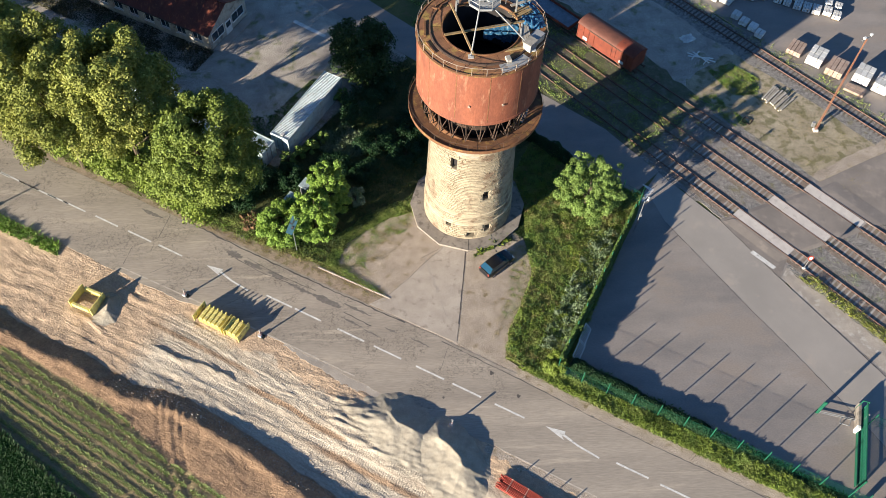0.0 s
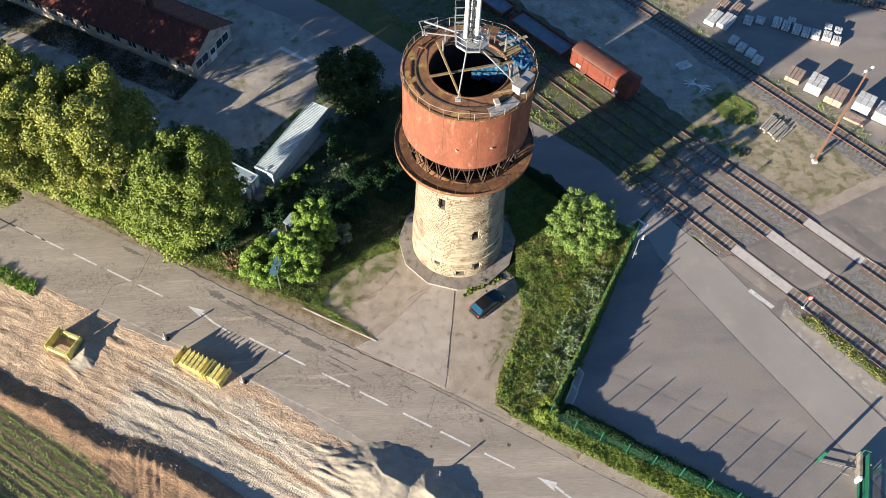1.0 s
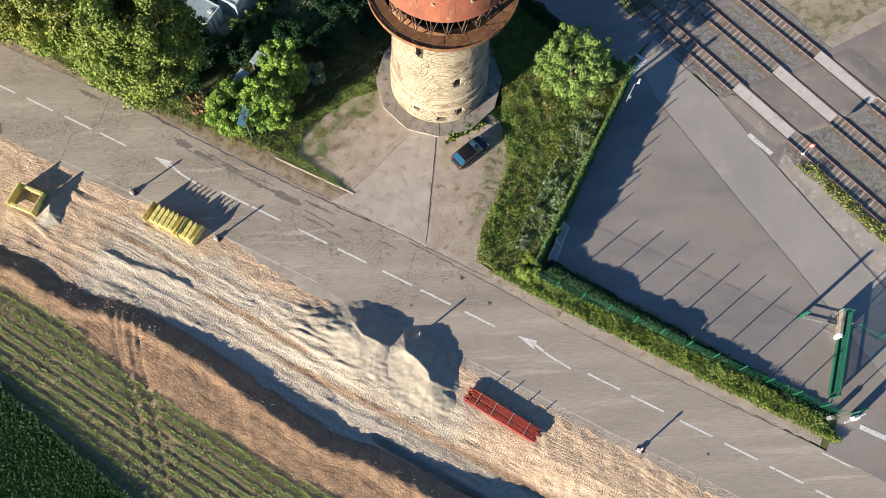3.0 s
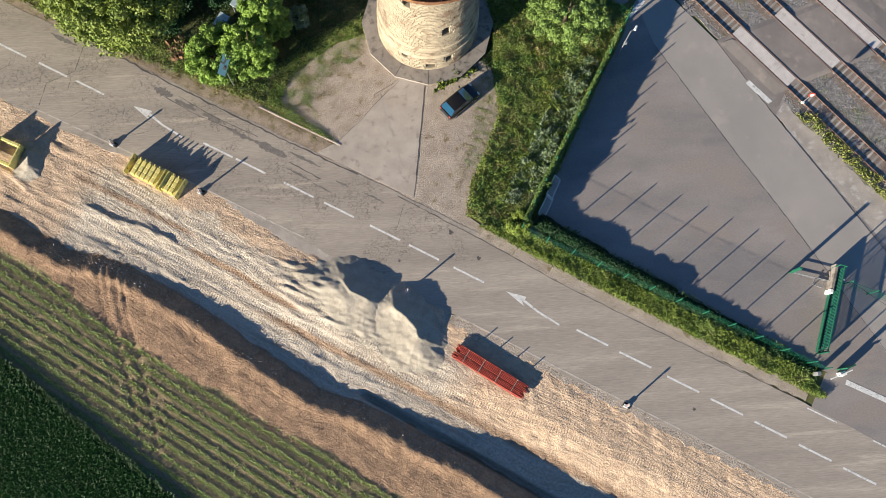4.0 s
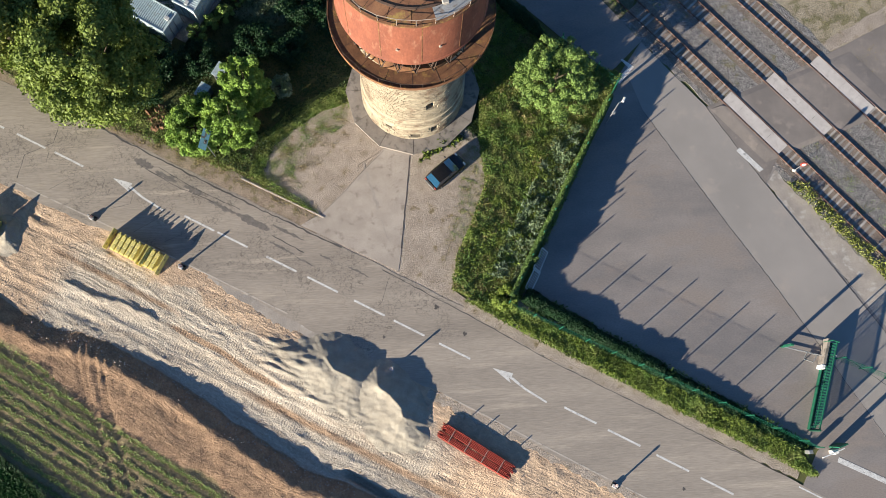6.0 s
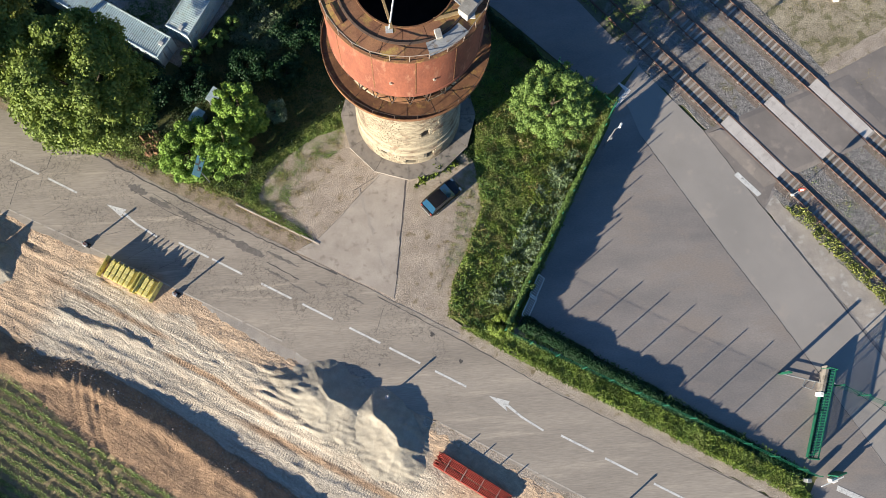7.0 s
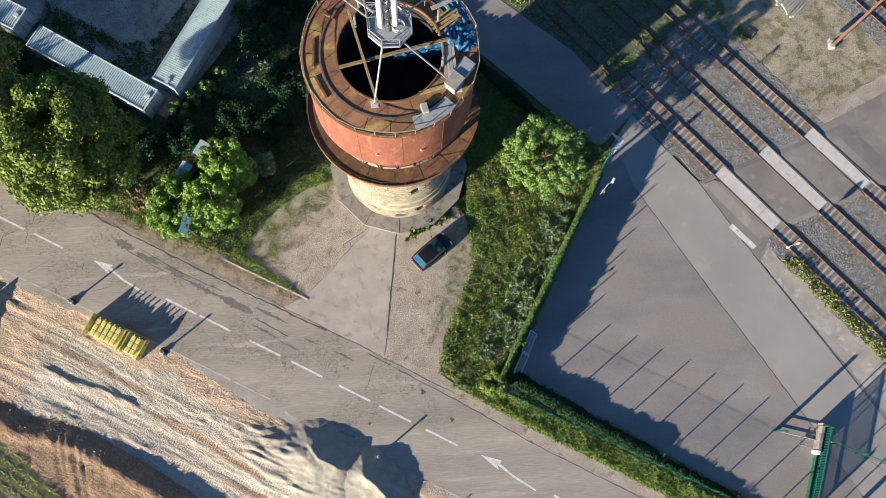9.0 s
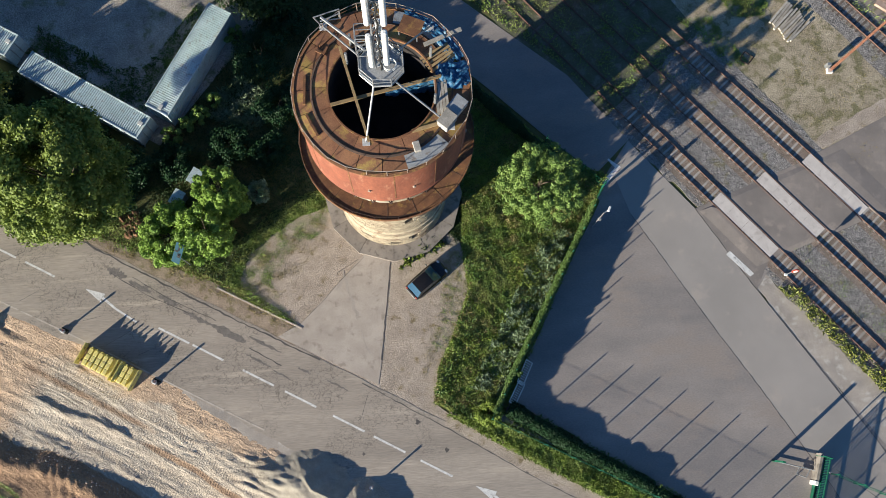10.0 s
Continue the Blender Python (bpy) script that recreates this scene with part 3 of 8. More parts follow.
def add_zones(mat):
    """Lay sand, grey gravel, brown soil and field soil over the turf by the sheet's own masks."""
    nt = mat.node_tree
    n, link = nt.nodes, nt.links.new
    bsdf = n["Principled BSDF"]
    colour = bsdf.inputs["Base Color"].links[0].from_socket
    geo = n.new("ShaderNodeNewGeometry").outputs["Position"]

    def tex(scale, detail=6):
        t = n.new("ShaderNodeTexNoise")
        t.inputs["Scale"].default_value, t.inputs["Detail"].default_value, t.inputs["Roughness"].default_value = scale, detail, 0.68
        link(geo, t.inputs["Vector"])
        return t.outputs["Fac"]

    turn = n.new("ShaderNodeMapping")
    turn.inputs["Rotation"].default_value = (0, 0, radians(-ROAD_TURN + 2))
    turn2 = n.new("ShaderNodeMapping")
    turn2.inputs["Scale"].default_value = (0.07, 1, 1)
    link(geo, turn.inputs["Vector"]), link(turn.outputs["Vector"], turn2.inputs["Vector"])
    warp = n.new("ShaderNodeTexNoise")
    warp.inputs["Scale"].default_value, warp.inputs["Detail"].default_value = 0.12, 2
    link(geo, warp.inputs["Vector"])
    bend = n.new("ShaderNodeVectorMath")
    bend.operation = "MULTIPLY_ADD"
    bend.inputs[1].default_value = (0, 3.0, 0)
    link(warp.outputs["Color"], bend.inputs[0]), link(turn2.outputs["Vector"], bend.inputs[2])
    st = n.new("ShaderNodeTexNoise")
    st.inputs["Scale"].default_value, st.inputs["Detail"].default_value, st.inputs["Roughness"].default_value = 1.5, 8, 0.72
    link(bend.outputs["Vector"], st.inputs["Vector"])
    streak = st.outputs["Fac"]
    tread = n.new("ShaderNodeTexWave")
    tread.bands_direction = "X"
    tread.inputs["Scale"].default_value, tread.inputs["Distortion"].default_value, tread.inputs["Detail Scale"].default_value = 1.26, 2.2, 0.9
    link(turn.outputs["Vector"], tread.inputs["Vector"])
    worn = n.new("ShaderNodeAttribute")
    worn.attribute_name = "tread"
    print_ = n.new("ShaderNodeMath")
    print_.operation = "MULTIPLY"
    link(tread.outputs["Fac"], print_.inputs[0]), link(worn.outputs["Fac"], print_.inputs[1])

    for attr, a, b, size in (("works", (0.555, 0.405, 0.280), (0.405, 0.290, 0.200), 0.8), ("grey", (0.50, 0.43, 0.345), (0.365, 0.292, 0.222), 0.9), ("brown", (0.36, 0.245, 0.16), (0.27, 0.18, 0.118), 0.9), ("sand", (0.405, 0.350, 0.275), (0.318, 0.270, 0.208), 0.9), ("soil", (0.375, 0.240, 0.145), (0.250, 0.158, 0.098), 0.8), ("field", (0.27, 0.205, 0.115), (0.20, 0.16, 0.085), 2.5)):
        ra = n.new("ShaderNodeMapRange")
        ra.inputs["From Min"].default_value, ra.inputs["From Max"].default_value = (0.40, 0.66) if attr == "grey" else (0.36, 0.64)
        link(streak if attr == "grey" else tex(size), ra.inputs["Value"])
        pair = n.new("ShaderNodeMix")
        pair.data_type = "RGBA"
        pair.inputs["A"].default_value, pair.inputs["B"].default_value = (*a, 1), (*b, 1)
        link(ra.outputs["Result"], pair.inputs["Factor"])
        fine = n.new("ShaderNodeMapRange")
        fine.inputs["From Min"].default_value, fine.inputs["From Max"].default_value = 0.3, 0.7
        fine.inputs["To Min"].default_value, fine.inputs["To Max"].default_value = ((0.86, 1.13) if attr == "works" else (0.76, 1.22))
        link(tex(4.0, 5), fine.inputs["Value"])
        speck = n.new("ShaderNodeMapRange")
        speck.inputs["From Min"].default_value, speck.inputs["From Max"].default_value = 0.32, 0.68
        speck.inputs["To Min"].default_value, speck.inputs["To Max"].default_value = (0.76, 1.25) if attr == "works" else (0.62, 1.42)
        link(tex(15.0, 2), speck.inputs["Value"])
        value = n.new("ShaderNodeMath")
        value.operation = "MULTIPLY"
        link(fine.outputs["Result"], value.inputs[0]), link(speck.outputs["Result"], value.inputs[1])
        hs = n.new("ShaderNodeHueSaturation")
        link(pair.outputs["Result"], hs.inputs["Color"]), link(value.outputs["Value"], hs.inputs["Value"])
        mask = n.new("ShaderNodeAttribute")
        mask.attribute_name = attr
        # a ragged border
        edge = n.new("ShaderNodeMath")
        edge.operation = "MULTIPLY_ADD"
        edge.inputs[1].default_value, edge.inputs[2].default_value = 0.5, -0.25
        link(tex(1.7), edge.inputs[0])
        total = n.new("ShaderNodeMath")
        link(mask.outputs["Fac"], total.inputs[0]), link(edge.outputs["Value"], total.inputs[1])
        sharp = n.new("ShaderNodeMapRange")
        sharp.inputs["From Min"].default_value, sharp.inputs["From Max"].default_value = 0.3, 0.7
        link(total.outputs["Value"], sharp.inputs["Value"])
        m = n.new("ShaderNodeMix")
        m.data_type = "RGBA"
        link(sharp.outputs["Result"], m.inputs["Factor"]), link(colour, m.inputs["A"]), link(hs.outputs["Color"], m.inputs["B"])
        colour = m.outputs["Result"]
    link(colour, bsdf.inputs["Base Color"])
    # the tracks' fine relief
    bump = n.new("ShaderNodeBump")
    bump.inputs["Strength"].default_value, bump.inputs["Distance"].default_value = 1.0, 0.13
    works = n.new("ShaderNodeAttribute")
    works.attribute_name = "works"
    hgt = n.new("ShaderNodeMath")
    hgt.operation = "MULTIPLY"
    grit = n.new("ShaderNodeMath")
    grit.operation = "MULTIPLY_ADD"
    grit.inputs[1].default_value = 0.75
    link(tex(4.5, 8), grit.inputs[0]), link(streak, grit.inputs[2])
    trod = n.new("ShaderNodeMath")
    trod.operation = "MULTIPLY_ADD"
    trod.inputs[1].default_value = 0.17
    link(print_.outputs["Value"], trod.inputs[0]), link(grit.outputs["Value"], trod.inputs[2])
    soil = n.new("ShaderNodeAttribute")
    soil.attribute_name = "soil"
    dug = n.new("ShaderNodeMath")
    dug.use_clamp = True
    link(works.outputs["Fac"], dug.inputs[0]), link(soil.outputs["Fac"], dug.inputs[1])
    link(dug.outputs["Value"], hgt.inputs[0]), link(trod.outputs["Value"], hgt.inputs[1]), link(hgt.outputs["Value"], bump.inputs["Height"])
    link(bsdf.inputs["Normal"].links[0].from_socket, bump.inputs["Normal"])
    link(bump.outputs["Normal"], bsdf.inputs["Normal"])


add_zones(GROUND)
tagged(part("ground", ground_mesh, GROUND), "turf, dug brown soil, sandy works strip and crop field", "ground", kind="structure")


def sheet(name, poly, top, mat, label, category="ground", thick=0.25):
    return tagged(part(name, Mesh().slab(poly, top - thick, top), mat), label, category, kind="structure")


def ribbon(name, pts_left, pts_right, top, mat, label, category="road", thick=0.25):
    """A paved strip between two edge lines given from one end to the other."""
    n = len(pts_left)
    m = Mesh()
    p = [(x, y, top) for x, y in pts_left] + [(x, y, top) for x, y in pts_right]
    q = [(x, y, top - thick) for x, y in pts_left] + [(x, y, top - thick) for x, y in pts_right]
    f = [(n + i, n + i + 1, i + 1, i) for i in range(n - 1)]
    f += [(i, i + 1, 2 * n + i + 1, 2 * n + i) for i in range(n - 1)]
    f += [(n + i + 1, n + i, 3 * n + i, 3 * n + i + 1) for i in range(n - 1)]
    f += [(n, 0, 2 * n, 3 * n), (n - 1, 2 * n - 1, 4 * n - 1, 3 * n - 1)]
    m.add(p + q, f)
    return tagged(part(name, m, mat), label, category, kind="structure")


ul = [-400, -200, -120] + [-80 + 0.6 * i for i in range(242)] + [70, 100, 200, 400]
edge_rng = random.Random(12)
edge_s = [rd(u, mid(max(-80, min(70, u))) - 4.15 - 0.7 * float(step(np.array(-u), 22, 34)) + 0.16 * math.sin(u * 0.9) * math.sin(u * 0.37) + 0.12 * math.sin(u * 0.23) + edge_rng.uniform(-0.06, 0.06)) for u in ul]
edge_n = [rd(u, mid(max(-80, min(70, u))) + 4.1 - 0.35 * float(step(np.array(u), 6, 16)) + 0.04 * math.sin(u * 1.3)) for u in ul]
road = ribbon("road", edge_n, edge_s, 0.0, ASPHALT, "worn grey asphalt main road with cracks and patches")

def ragged(poly, amp=0.5, seed=0, every=1.2):
    """The same outline with an uneven, wandering edge."""
    rng = random.Random(seed)
    out = []
    for (x0, y0), (x1, y1) in zip(poly, poly[1:] + poly[:1]):
        k = max(1, min(60, int(math.hypot(x1 - x0, y1 - y0) / every)))
        out += [(x0 + (x1 - x0) * i / k + (rng.uniform(-amp, amp) if i else 0), y0 + (y1 - y0) * i / k + (rng.uniform(-amp, amp) if i else 0)) for i in range(k)]
    return out


sheet("gravel_forecourt", ragged([(-1.6, 48.0), (7.9, 41.6), (11.0, 40.0), (13.2, 44.0), (15.9, 49.0), (15.6, 54.0), (13.4, 56.2), (8.4, 58.5), (2.7, 59.7), (-0.7, 58.8), (-3.5, 57.2), (-5.7, 55.4), (-6.9, 52.8), (-5.9, 50.9), (-2.6, 48.9)], 0.22, 17, 0.6), -0.012, GRAVEL, "pale gravel forecourt at the tower's foot", "gravel")
pad = sheet("concrete_drive", [(-3.2, 47.35), (5.9, 42.25), (6.25, 44.0), (7.7, 53.9), (5.2, 54.6), (1.2, 50.6), (-1.0, 48.5)], 0.012, CONCRETE, "cracked pale concrete drive up to the tower", "pavement")
sheet("road_shoulder", [rd(-14.5, 3.9), rd(7.5, 3.7), rd(6.6, 4.9), rd(2, 5.6), rd(-12.5, 5.2)], -0.016, GRAVEL, "dusty pale shoulder of the main road", "gravel")
sheet("road_shoulder", ragged([rd(6.0, 3.85), rd(16, 3.45), rd(30, 3.5), rd(40.5, 3.65), rd(40.5, 4.7), rd(12, 4.9), rd(6.0, 5.3)], 0.10, 5, 0.6), 0.006, GRAVEL, "dusty pale shoulder between road and herbs", "gravel")
sheet("road_shoulder", ragged([rd(-78, 3.0), rd(-9.8, 3.0), rd(-9.8, 5.95), rd(-19, 6.1), rd(-26, 5.6), rd(-34, 5.0), rd(-78, 5.0)], 0.15, 6, 0.9), -0.011, VERGEDUST, "dusty brown shoulder below the roadside trees", "gravel")
sheet("road_shoulder", ragged([rd(6.5, -4.9), rd(12, -5.0), rd(20, -4.9), rd(30, -5.0), rd(46, -5.0), rd(46, -4.2), rd(6.5, -4.0)], 0.25, 15, 0.5), -0.013, GRAVEL, "dusty grey strip between the road and the sand", "gravel")
sheet("road_shoulder", ragged([rd(-17, -3.6), rd(-17, -4.2), rd(-13, -4.7), rd(-8, -5.1), rd(-3, -5.2), rd(2, -4.9), rd(3, -3.6)], 0.25, 25, 0.45), -0.013, DUSTY, "crumbled grey edge between the road and the sand", "gravel")
sheet("yard", [(16.2, 38.6), (44.6, 22.6), (46.6, 18.6), (95, -12), (95, 26), (54, 31), (42.6, 48.6), (44.6, 51.3), (39.4, 57.5), (37.6, 57.0), (31.9, 64.4), (29.6, 61.4)], -0.006, YARD, "wide grey asphalt yard with seams", "pavement")
sheet("yard_entrance", [rd(41.2, 3.0), rd(85, 3.0), rd(85, 12.0), (58, 20.0), (47.0, 24.2), (43.7, 22.9)], -0.003, YARD, "grey asphalt entrance from the road to the yard", "pavement")
sheet("lane", [(31.3, 56.9), (38.1, 45.0), (40.9, 40.4), (44.9, 33.5), (51.5, 21.5), (58, 18), (52.6, 32.4), (42.4, 48.9), (37.7, 57.0), (31.9, 64.3), (30.1, 61.0)], 0.002, NEWASPHALT, "lighter asphalt lane across the yard", "road")
side_l = [(-60, 134), (-27.5, 108), (-12.0, 98.6), (-1.0, 88.3), (10.6, 78.2), (18.4, 70.8), (23.6, 65.5), (28.4, 61.2)]
side_r = [(-52, 140), (-20.0, 110), (-7.0, 101.0), (3.0, 91.3), (14.6, 82.2), (21.6, 76.0), (26.6, 71.6), (31.9, 64.4)]
ribbon("side_road", side_r, side_l, 0.0, YARD, "narrow asphalt side road behind the tower")
sheet("railway_bed", ragged([tk(-33, 65.4), tk(-21.5, 65.5), tk(60, 65.5), tk(60, 79.2), tk(-33, 79.2)], 0.35, 9, 0.9), -0.008, BALLAST, "grey ballast bed of the railway tracks", "gravel")
sheet("old_railway_bed", ragged([tk(-140, 64.6), tk(-33, 64.6), tk(-33, 79.6), tk(-140, 79.6)], 0.6), -0.022, CINDER, "weedy cinder ground between old tracks", "ground")
sheet("trackside_gravel", ragged([(42.5, 48.8), (47.6, 40.6), (52.6, 32.4), (56.5, 30), tk(14, 65.55), tk(-12.2, 65.55)], 0.25), -0.014, DUSTY, "pale gravel strip beside the tracks", "gravel")
sheet("dry_ground", ragged([tk(-37, 78.2), tk(60, 78.2), tk(60, 90.4), tk(-37, 90.4)], 0.8), -0.024, DRYGROUND, "dry grassy gravel beside the tracks", "ground")
sheet("loading_yard", [tk(-140, 78.4), tk(-33, 78.4), tk(-33, 90.3), tk(-140, 90.3)], -0.026, SHADEGRAVEL, "grey gravel loading yard", "gravel")
sheet("far_track_bed", ragged([tk(-140, 89.5), tk(80, 89.5), tk(80, 94.2), tk(-140, 94.2)], 0.4), -0.02, BALLAST, "old ballast bed with weeds", "gravel")
sheet("far_dry_ground", [tk(-110, 94), tk(70, 94), tk(70, 190), tk(-110, 190)], -0.034, DRYGROUND, "dry grassy ground beyond the storage yard", "ground")
sheet("storage_yard", [tk(-48, 94.2), tk(60, 94.2), tk(60, 130), tk(-30, 118), tk(-48, 104)], -0.018, YARD, "grey asphalt storage yard", "pavement")
sheet("works_yard", [(-62, 92), (-46, 84), (-29, 76.6), (-14, 66.8), (-4, 79), (2.2, 85.0), (0.6, 89.4), (-10.6, 100.0), (-26.4, 109.4), (-58, 136)], -0.022, SHADEGRAVEL, "grey gravel yard by the long building", "gravel")
crossing_u = [(37.6, 57.0), (39.35, 57.55), (44.2, 59.35), (48.8, 61.0), (50.3, 61.7), (58.3, 65.3), (95, 81)]
crossing_l = [(42.6, 48.7), (44.2, 51.45), (48.8, 53.4), (53.8, 55.15), (55.2, 55.8), (62, 58.6), (98, 73)]
ribbon("crossing_road", crossing_u, crossing_l, 0.006, CROSSASPHALT, "dark asphalt road over the level crossing", thick=0.2)

sheet("road_shoulder", ragged([(50.6, 61.9), (58.3, 65.35), (95, 81.1), (94.5, 82.6), (57.8, 66.9), (50.2, 63.0)], 0.2, 21, 0.8), -0.010, GRAVEL, "pale gravel shoulder of the crossing road", "gravel")

# white road markings, each a thin painted slab
def mark(name, poly, label, top=0.0045, group="road markings", mat=None):
    return tagged(part(name, Mesh().slab(poly, top - 0.003, top), mat or WHITE), label, "road marking", group, "structure")


def dash(u0, u1, v, wide, name="lane_dash", label="white painted lane dash"):
    a, b = rd(u0, v - wide / 2), rd(u1, v - wide / 2)
    c, d = rd(u1, v + wide / 2), rd(u0, v + wide / 2)
    return mark(name, [a, b, c, d], label)


def lane_arrow(u):
    """A merging arrow: a head, and a tail that bends away along the lane."""
    v = mid(u)
    out = [(0, 0.22), (2.15, -0.30), (1.75, 0.10), (3.6, -0.28), (5.9, -0.48), (5.9, -0.30), (3.6, -0.08), (1.95, 0.32), (1.95, 0.62)]
    mark("lane_arrow", [rd(u + a, v + b) for a, b in out], "white painted bent lane arrow")


for u0 in (-60.5, -56.2, -51.9):
    dash(u0, u0 + 3.0, mid(u0), 0.19)
dash(-59, -50.6, mid(-55), 0.18, "lane_line", "white painted lane line")
for u0 in (-49.6, -45.0, -40.4, -38.2 + 2.0):
    dash(u0, u0 + 3.2, mid(u0), 0.19)
lane_arrow(-29.9)
for u0 in (-21.9, -18.6 + 0.3, -13.0, -8.6, -3.6, 0.6, 5.4):
    dash(u0, u0 + 3.25, mid(u0), 0.19)
lane_arrow(10.9)
for u0 in (18.45, 22.95, 27.9, 32.4, 36.9, 41.4, 45.9):
    dash(u0, u0 + 3.3, mid(u0), 0.19)
for u0 in (40.9, 47.5):
    dash(u0, u0 + 3.0, 3.1, 0.14, "edge_dash", "white painted edge dash")
south_ = [(-38, -4.30), (-29, -4.02), (-18, -3.87), (-8.6, -3.78)], [(7.9, -3.93), (15.7, -4.0), (22.4, -4.08), (30.4, -4.06), (46, -4.3)]
for run in south_:
    top_ = [rd(u, v + 0.07) for u, v in run]
    low_ = [rd(u, v - 0.06) for u, v in run]
    tagged(part("edge_kerb", Mesh().slab(low_ + top_[::-1], -0.2, 0.005), EDGEPAINT), "flush pale concrete kerb along the road works", "kerb", "", "structure")
mark("stop_line", [(45.4, 21.75), (52.2, 18.1), (52.4, 18.5), (45.6, 22.2)], "broad white stop line at the gate", top=0.0105)
mark("stop_bar", [(40.1, 52.25), (42.1, 49.95), (42.55, 50.2), (40.5, 52.6)], "white stop bar before the crossing", top=0.0105)
mark("corner_mark", [(29.75, 62.65), (30.9, 61.7), (29.2, 59.95), (28.85, 60.35), (30.28, 61.66), (29.64, 62.5)], "white painted corner mark", top=0.0105)
mark("side_dash", [(-13.2, 92.6), (-8.9, 89.4), (-8.56, 89.88), (-12.86, 93.08)], "white dash at the end of the side road")

# tar seams and patches, thin strips with a ragged line
def seam(pts, wide, seed, name="tar_seam", mat=None, top=0.004):
    rng = random.Random(seed)
    left, right = [], []
    for (x0, y0), (x1, y1) in zip(pts, pts[1:]):
        d = math.hypot(x1 - x0, y1 - y0)
        k = max(1, int(d / 0.5))
        nx, ny = -(y1 - y0) / d, (x1 - x0) / d
        for i in range(k):
            f = i / k
            w0, jig = wide * rng.uniform(0.4, 1.2) / 2, rng.uniform(-0.5, 0.5) * wide
            x, y = x0 + f * (x1 - x0) + nx * jig, y0 + f * (y1 - y0) + ny * jig
            left.append((x + nx * w0, y + ny * w0)), right.append((x - nx * w0, y - ny * w0))
    return ribbon(name, left, right, top, mat or PATCH, "dark line in the paving (tar seams, painted rim shadow)", "road", thick=0.003)


# ---- the water tower ----
TX, TY = 8.39, 60.36
tower = thing("water_tower", "old stone water tower with a rusty red open tank", "water tower", Matrix.Translation((TX, TY, 0)))


def shaft_radius(z):
    return 5.08 - 0.02 * min(z, 2.6) if z < 2.6 else 4.92 - 0.036 * (z - 2.6)


OPENINGS = [(12.2, -120.1, 0.75, 1.5), (7.35, -73.3, 0.8, 1.35), (2.4, -120.8, 0.65, 0.9), (1.85, -68.6, 0.75, 1.0), (1.0, -90.3, 1.0, 0.75), (7.6, 160, 0.8, 1.35), (2.4, 40, 0.8, 1.2)]


def in_opening(z, a, pad=0.0):
    for oz, oa, ow, oh in OPENINGS:
        r = shaft_radius(oz)
        da = (a - oa + 180) % 360 - 180
        if abs(radians(da)) * r < ow / 2 + pad and abs(z - oz) < oh / 2 + pad:
            return True
    return False


def shaft_core():
    m = Mesh()
    zs = sorted({0.0, 15.6, *[round(0.4 * i, 2) for i in range(1, 39)], *[round(oz + s * oh / 2, 3) for oz, _, _, oh in OPENINGS for s in (-1, 1)]})
    ang = sorted({round(4.0 * i, 3) for i in range(90)} | {round((oa + s * math.degrees(ow / 2 / shaft_radius(oz))) % 360, 3) for oz, oa, ow, _ in OPENINGS for s in (-1, 1)})
    pt = lambda a, z, inset=0.06: ((shaft_radius(z) - inset) * math.cos(radians(a)), (shaft_radius(z) - inset) * math.sin(radians(a)), z)
    for z0, z1 in zip(zs, zs[1:]):
        for a0, a1 in zip(ang, ang[1:] + [ang[0] + 360]):
            if not in_opening((z0 + z1) / 2, (a0 + a1) / 2):
                m.add([pt(a0, z0), pt(a1, z0), pt(a1, z1), pt(a0, z1)], [(0, 1, 2, 3)])
    for oz, oa, ow, oh in OPENINGS:      # reveals
        h = math.degrees(ow / 2 / shaft_radius(oz))
        c = [(oa - h, oz - oh / 2), (oa + h, oz - oh / 2), (oa + h, oz + oh / 2), (oa - h, oz + oh / 2)]
        p = [pt(a, z) for a, z in c] + [pt(a, z, 0.6) for a, z in c]
        m.add(p, [(i, (i + 1) % 4, 4 + (i + 1) % 4, 4 + i) for i in range(4)])
    return m


part("shaft", shaft_core(), MORTAR, tower, "mortar core of the round stone shaft")
# A black core behind the openings takes the place of the unlit inside.
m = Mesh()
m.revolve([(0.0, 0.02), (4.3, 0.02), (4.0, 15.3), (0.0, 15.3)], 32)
part("shaft_lining", m, UNLIT_INSIDE, tower, "near-black core that stands for the unlit shaft")
# stepped string courses
for z, out, hgt in ((2.75, 0.12, 0.28), (4.3, 0.09, 0.2)):
    r = shaft_radius(z)
    part("string_course", Mesh().revolve([(r - 0.1, z - hgt / 2), (r + out, z - hgt / 2), (r + out, z + hgt / 2 - 0.05), (r - 0.1, z + hgt / 2 + 0.06)], 72), STONE, tower, "projecting stone course", 40)
part("lime_patch", Mesh().revolve([(4.46, 13.55), (4.53, 13.6), (4.50, 14.35), (4.43, 14.4)], 10, -118, -88), LIMEWASH, tower, "remains of white lime render")

# steel head: gallery, brackets, tank, roof
part("gallery_floor", Mesh().revolve([(5.35, 17.0), (6.72, 17.08), (6.72, 17.16), (5.35, 17.12), (5.35, 17.0)], 72), RUST, tower, "rusty gallery ring")
part("gallery_edge", Mesh().revolve([(6.70, 16.88), (6.76, 16.88), (6.76, 17.26), (6.70, 17.26), (6.70, 16.88)], 72), RUST, tower, "rusty kerb angle of the gallery")
rib = Mesh().rod((5.4, 0, 17.122), (6.68, 0, 17.162), 0.016, n=5).data("gallery_rib")
for i in range(18):
    part("gallery_rib", rib, DARKRUST, tower).matrix_basis = Matrix.Rotation(radians(20 * i + 7), 4, "Z")
part("corbel", Mesh().revolve([(4.40, 15.2), (4.75, 15.5), (4.75, 16.1), (4.3, 16.4), (4.2, 15.2)], 72), RUST, tower, "rusty ring on the head of the shaft", 40)
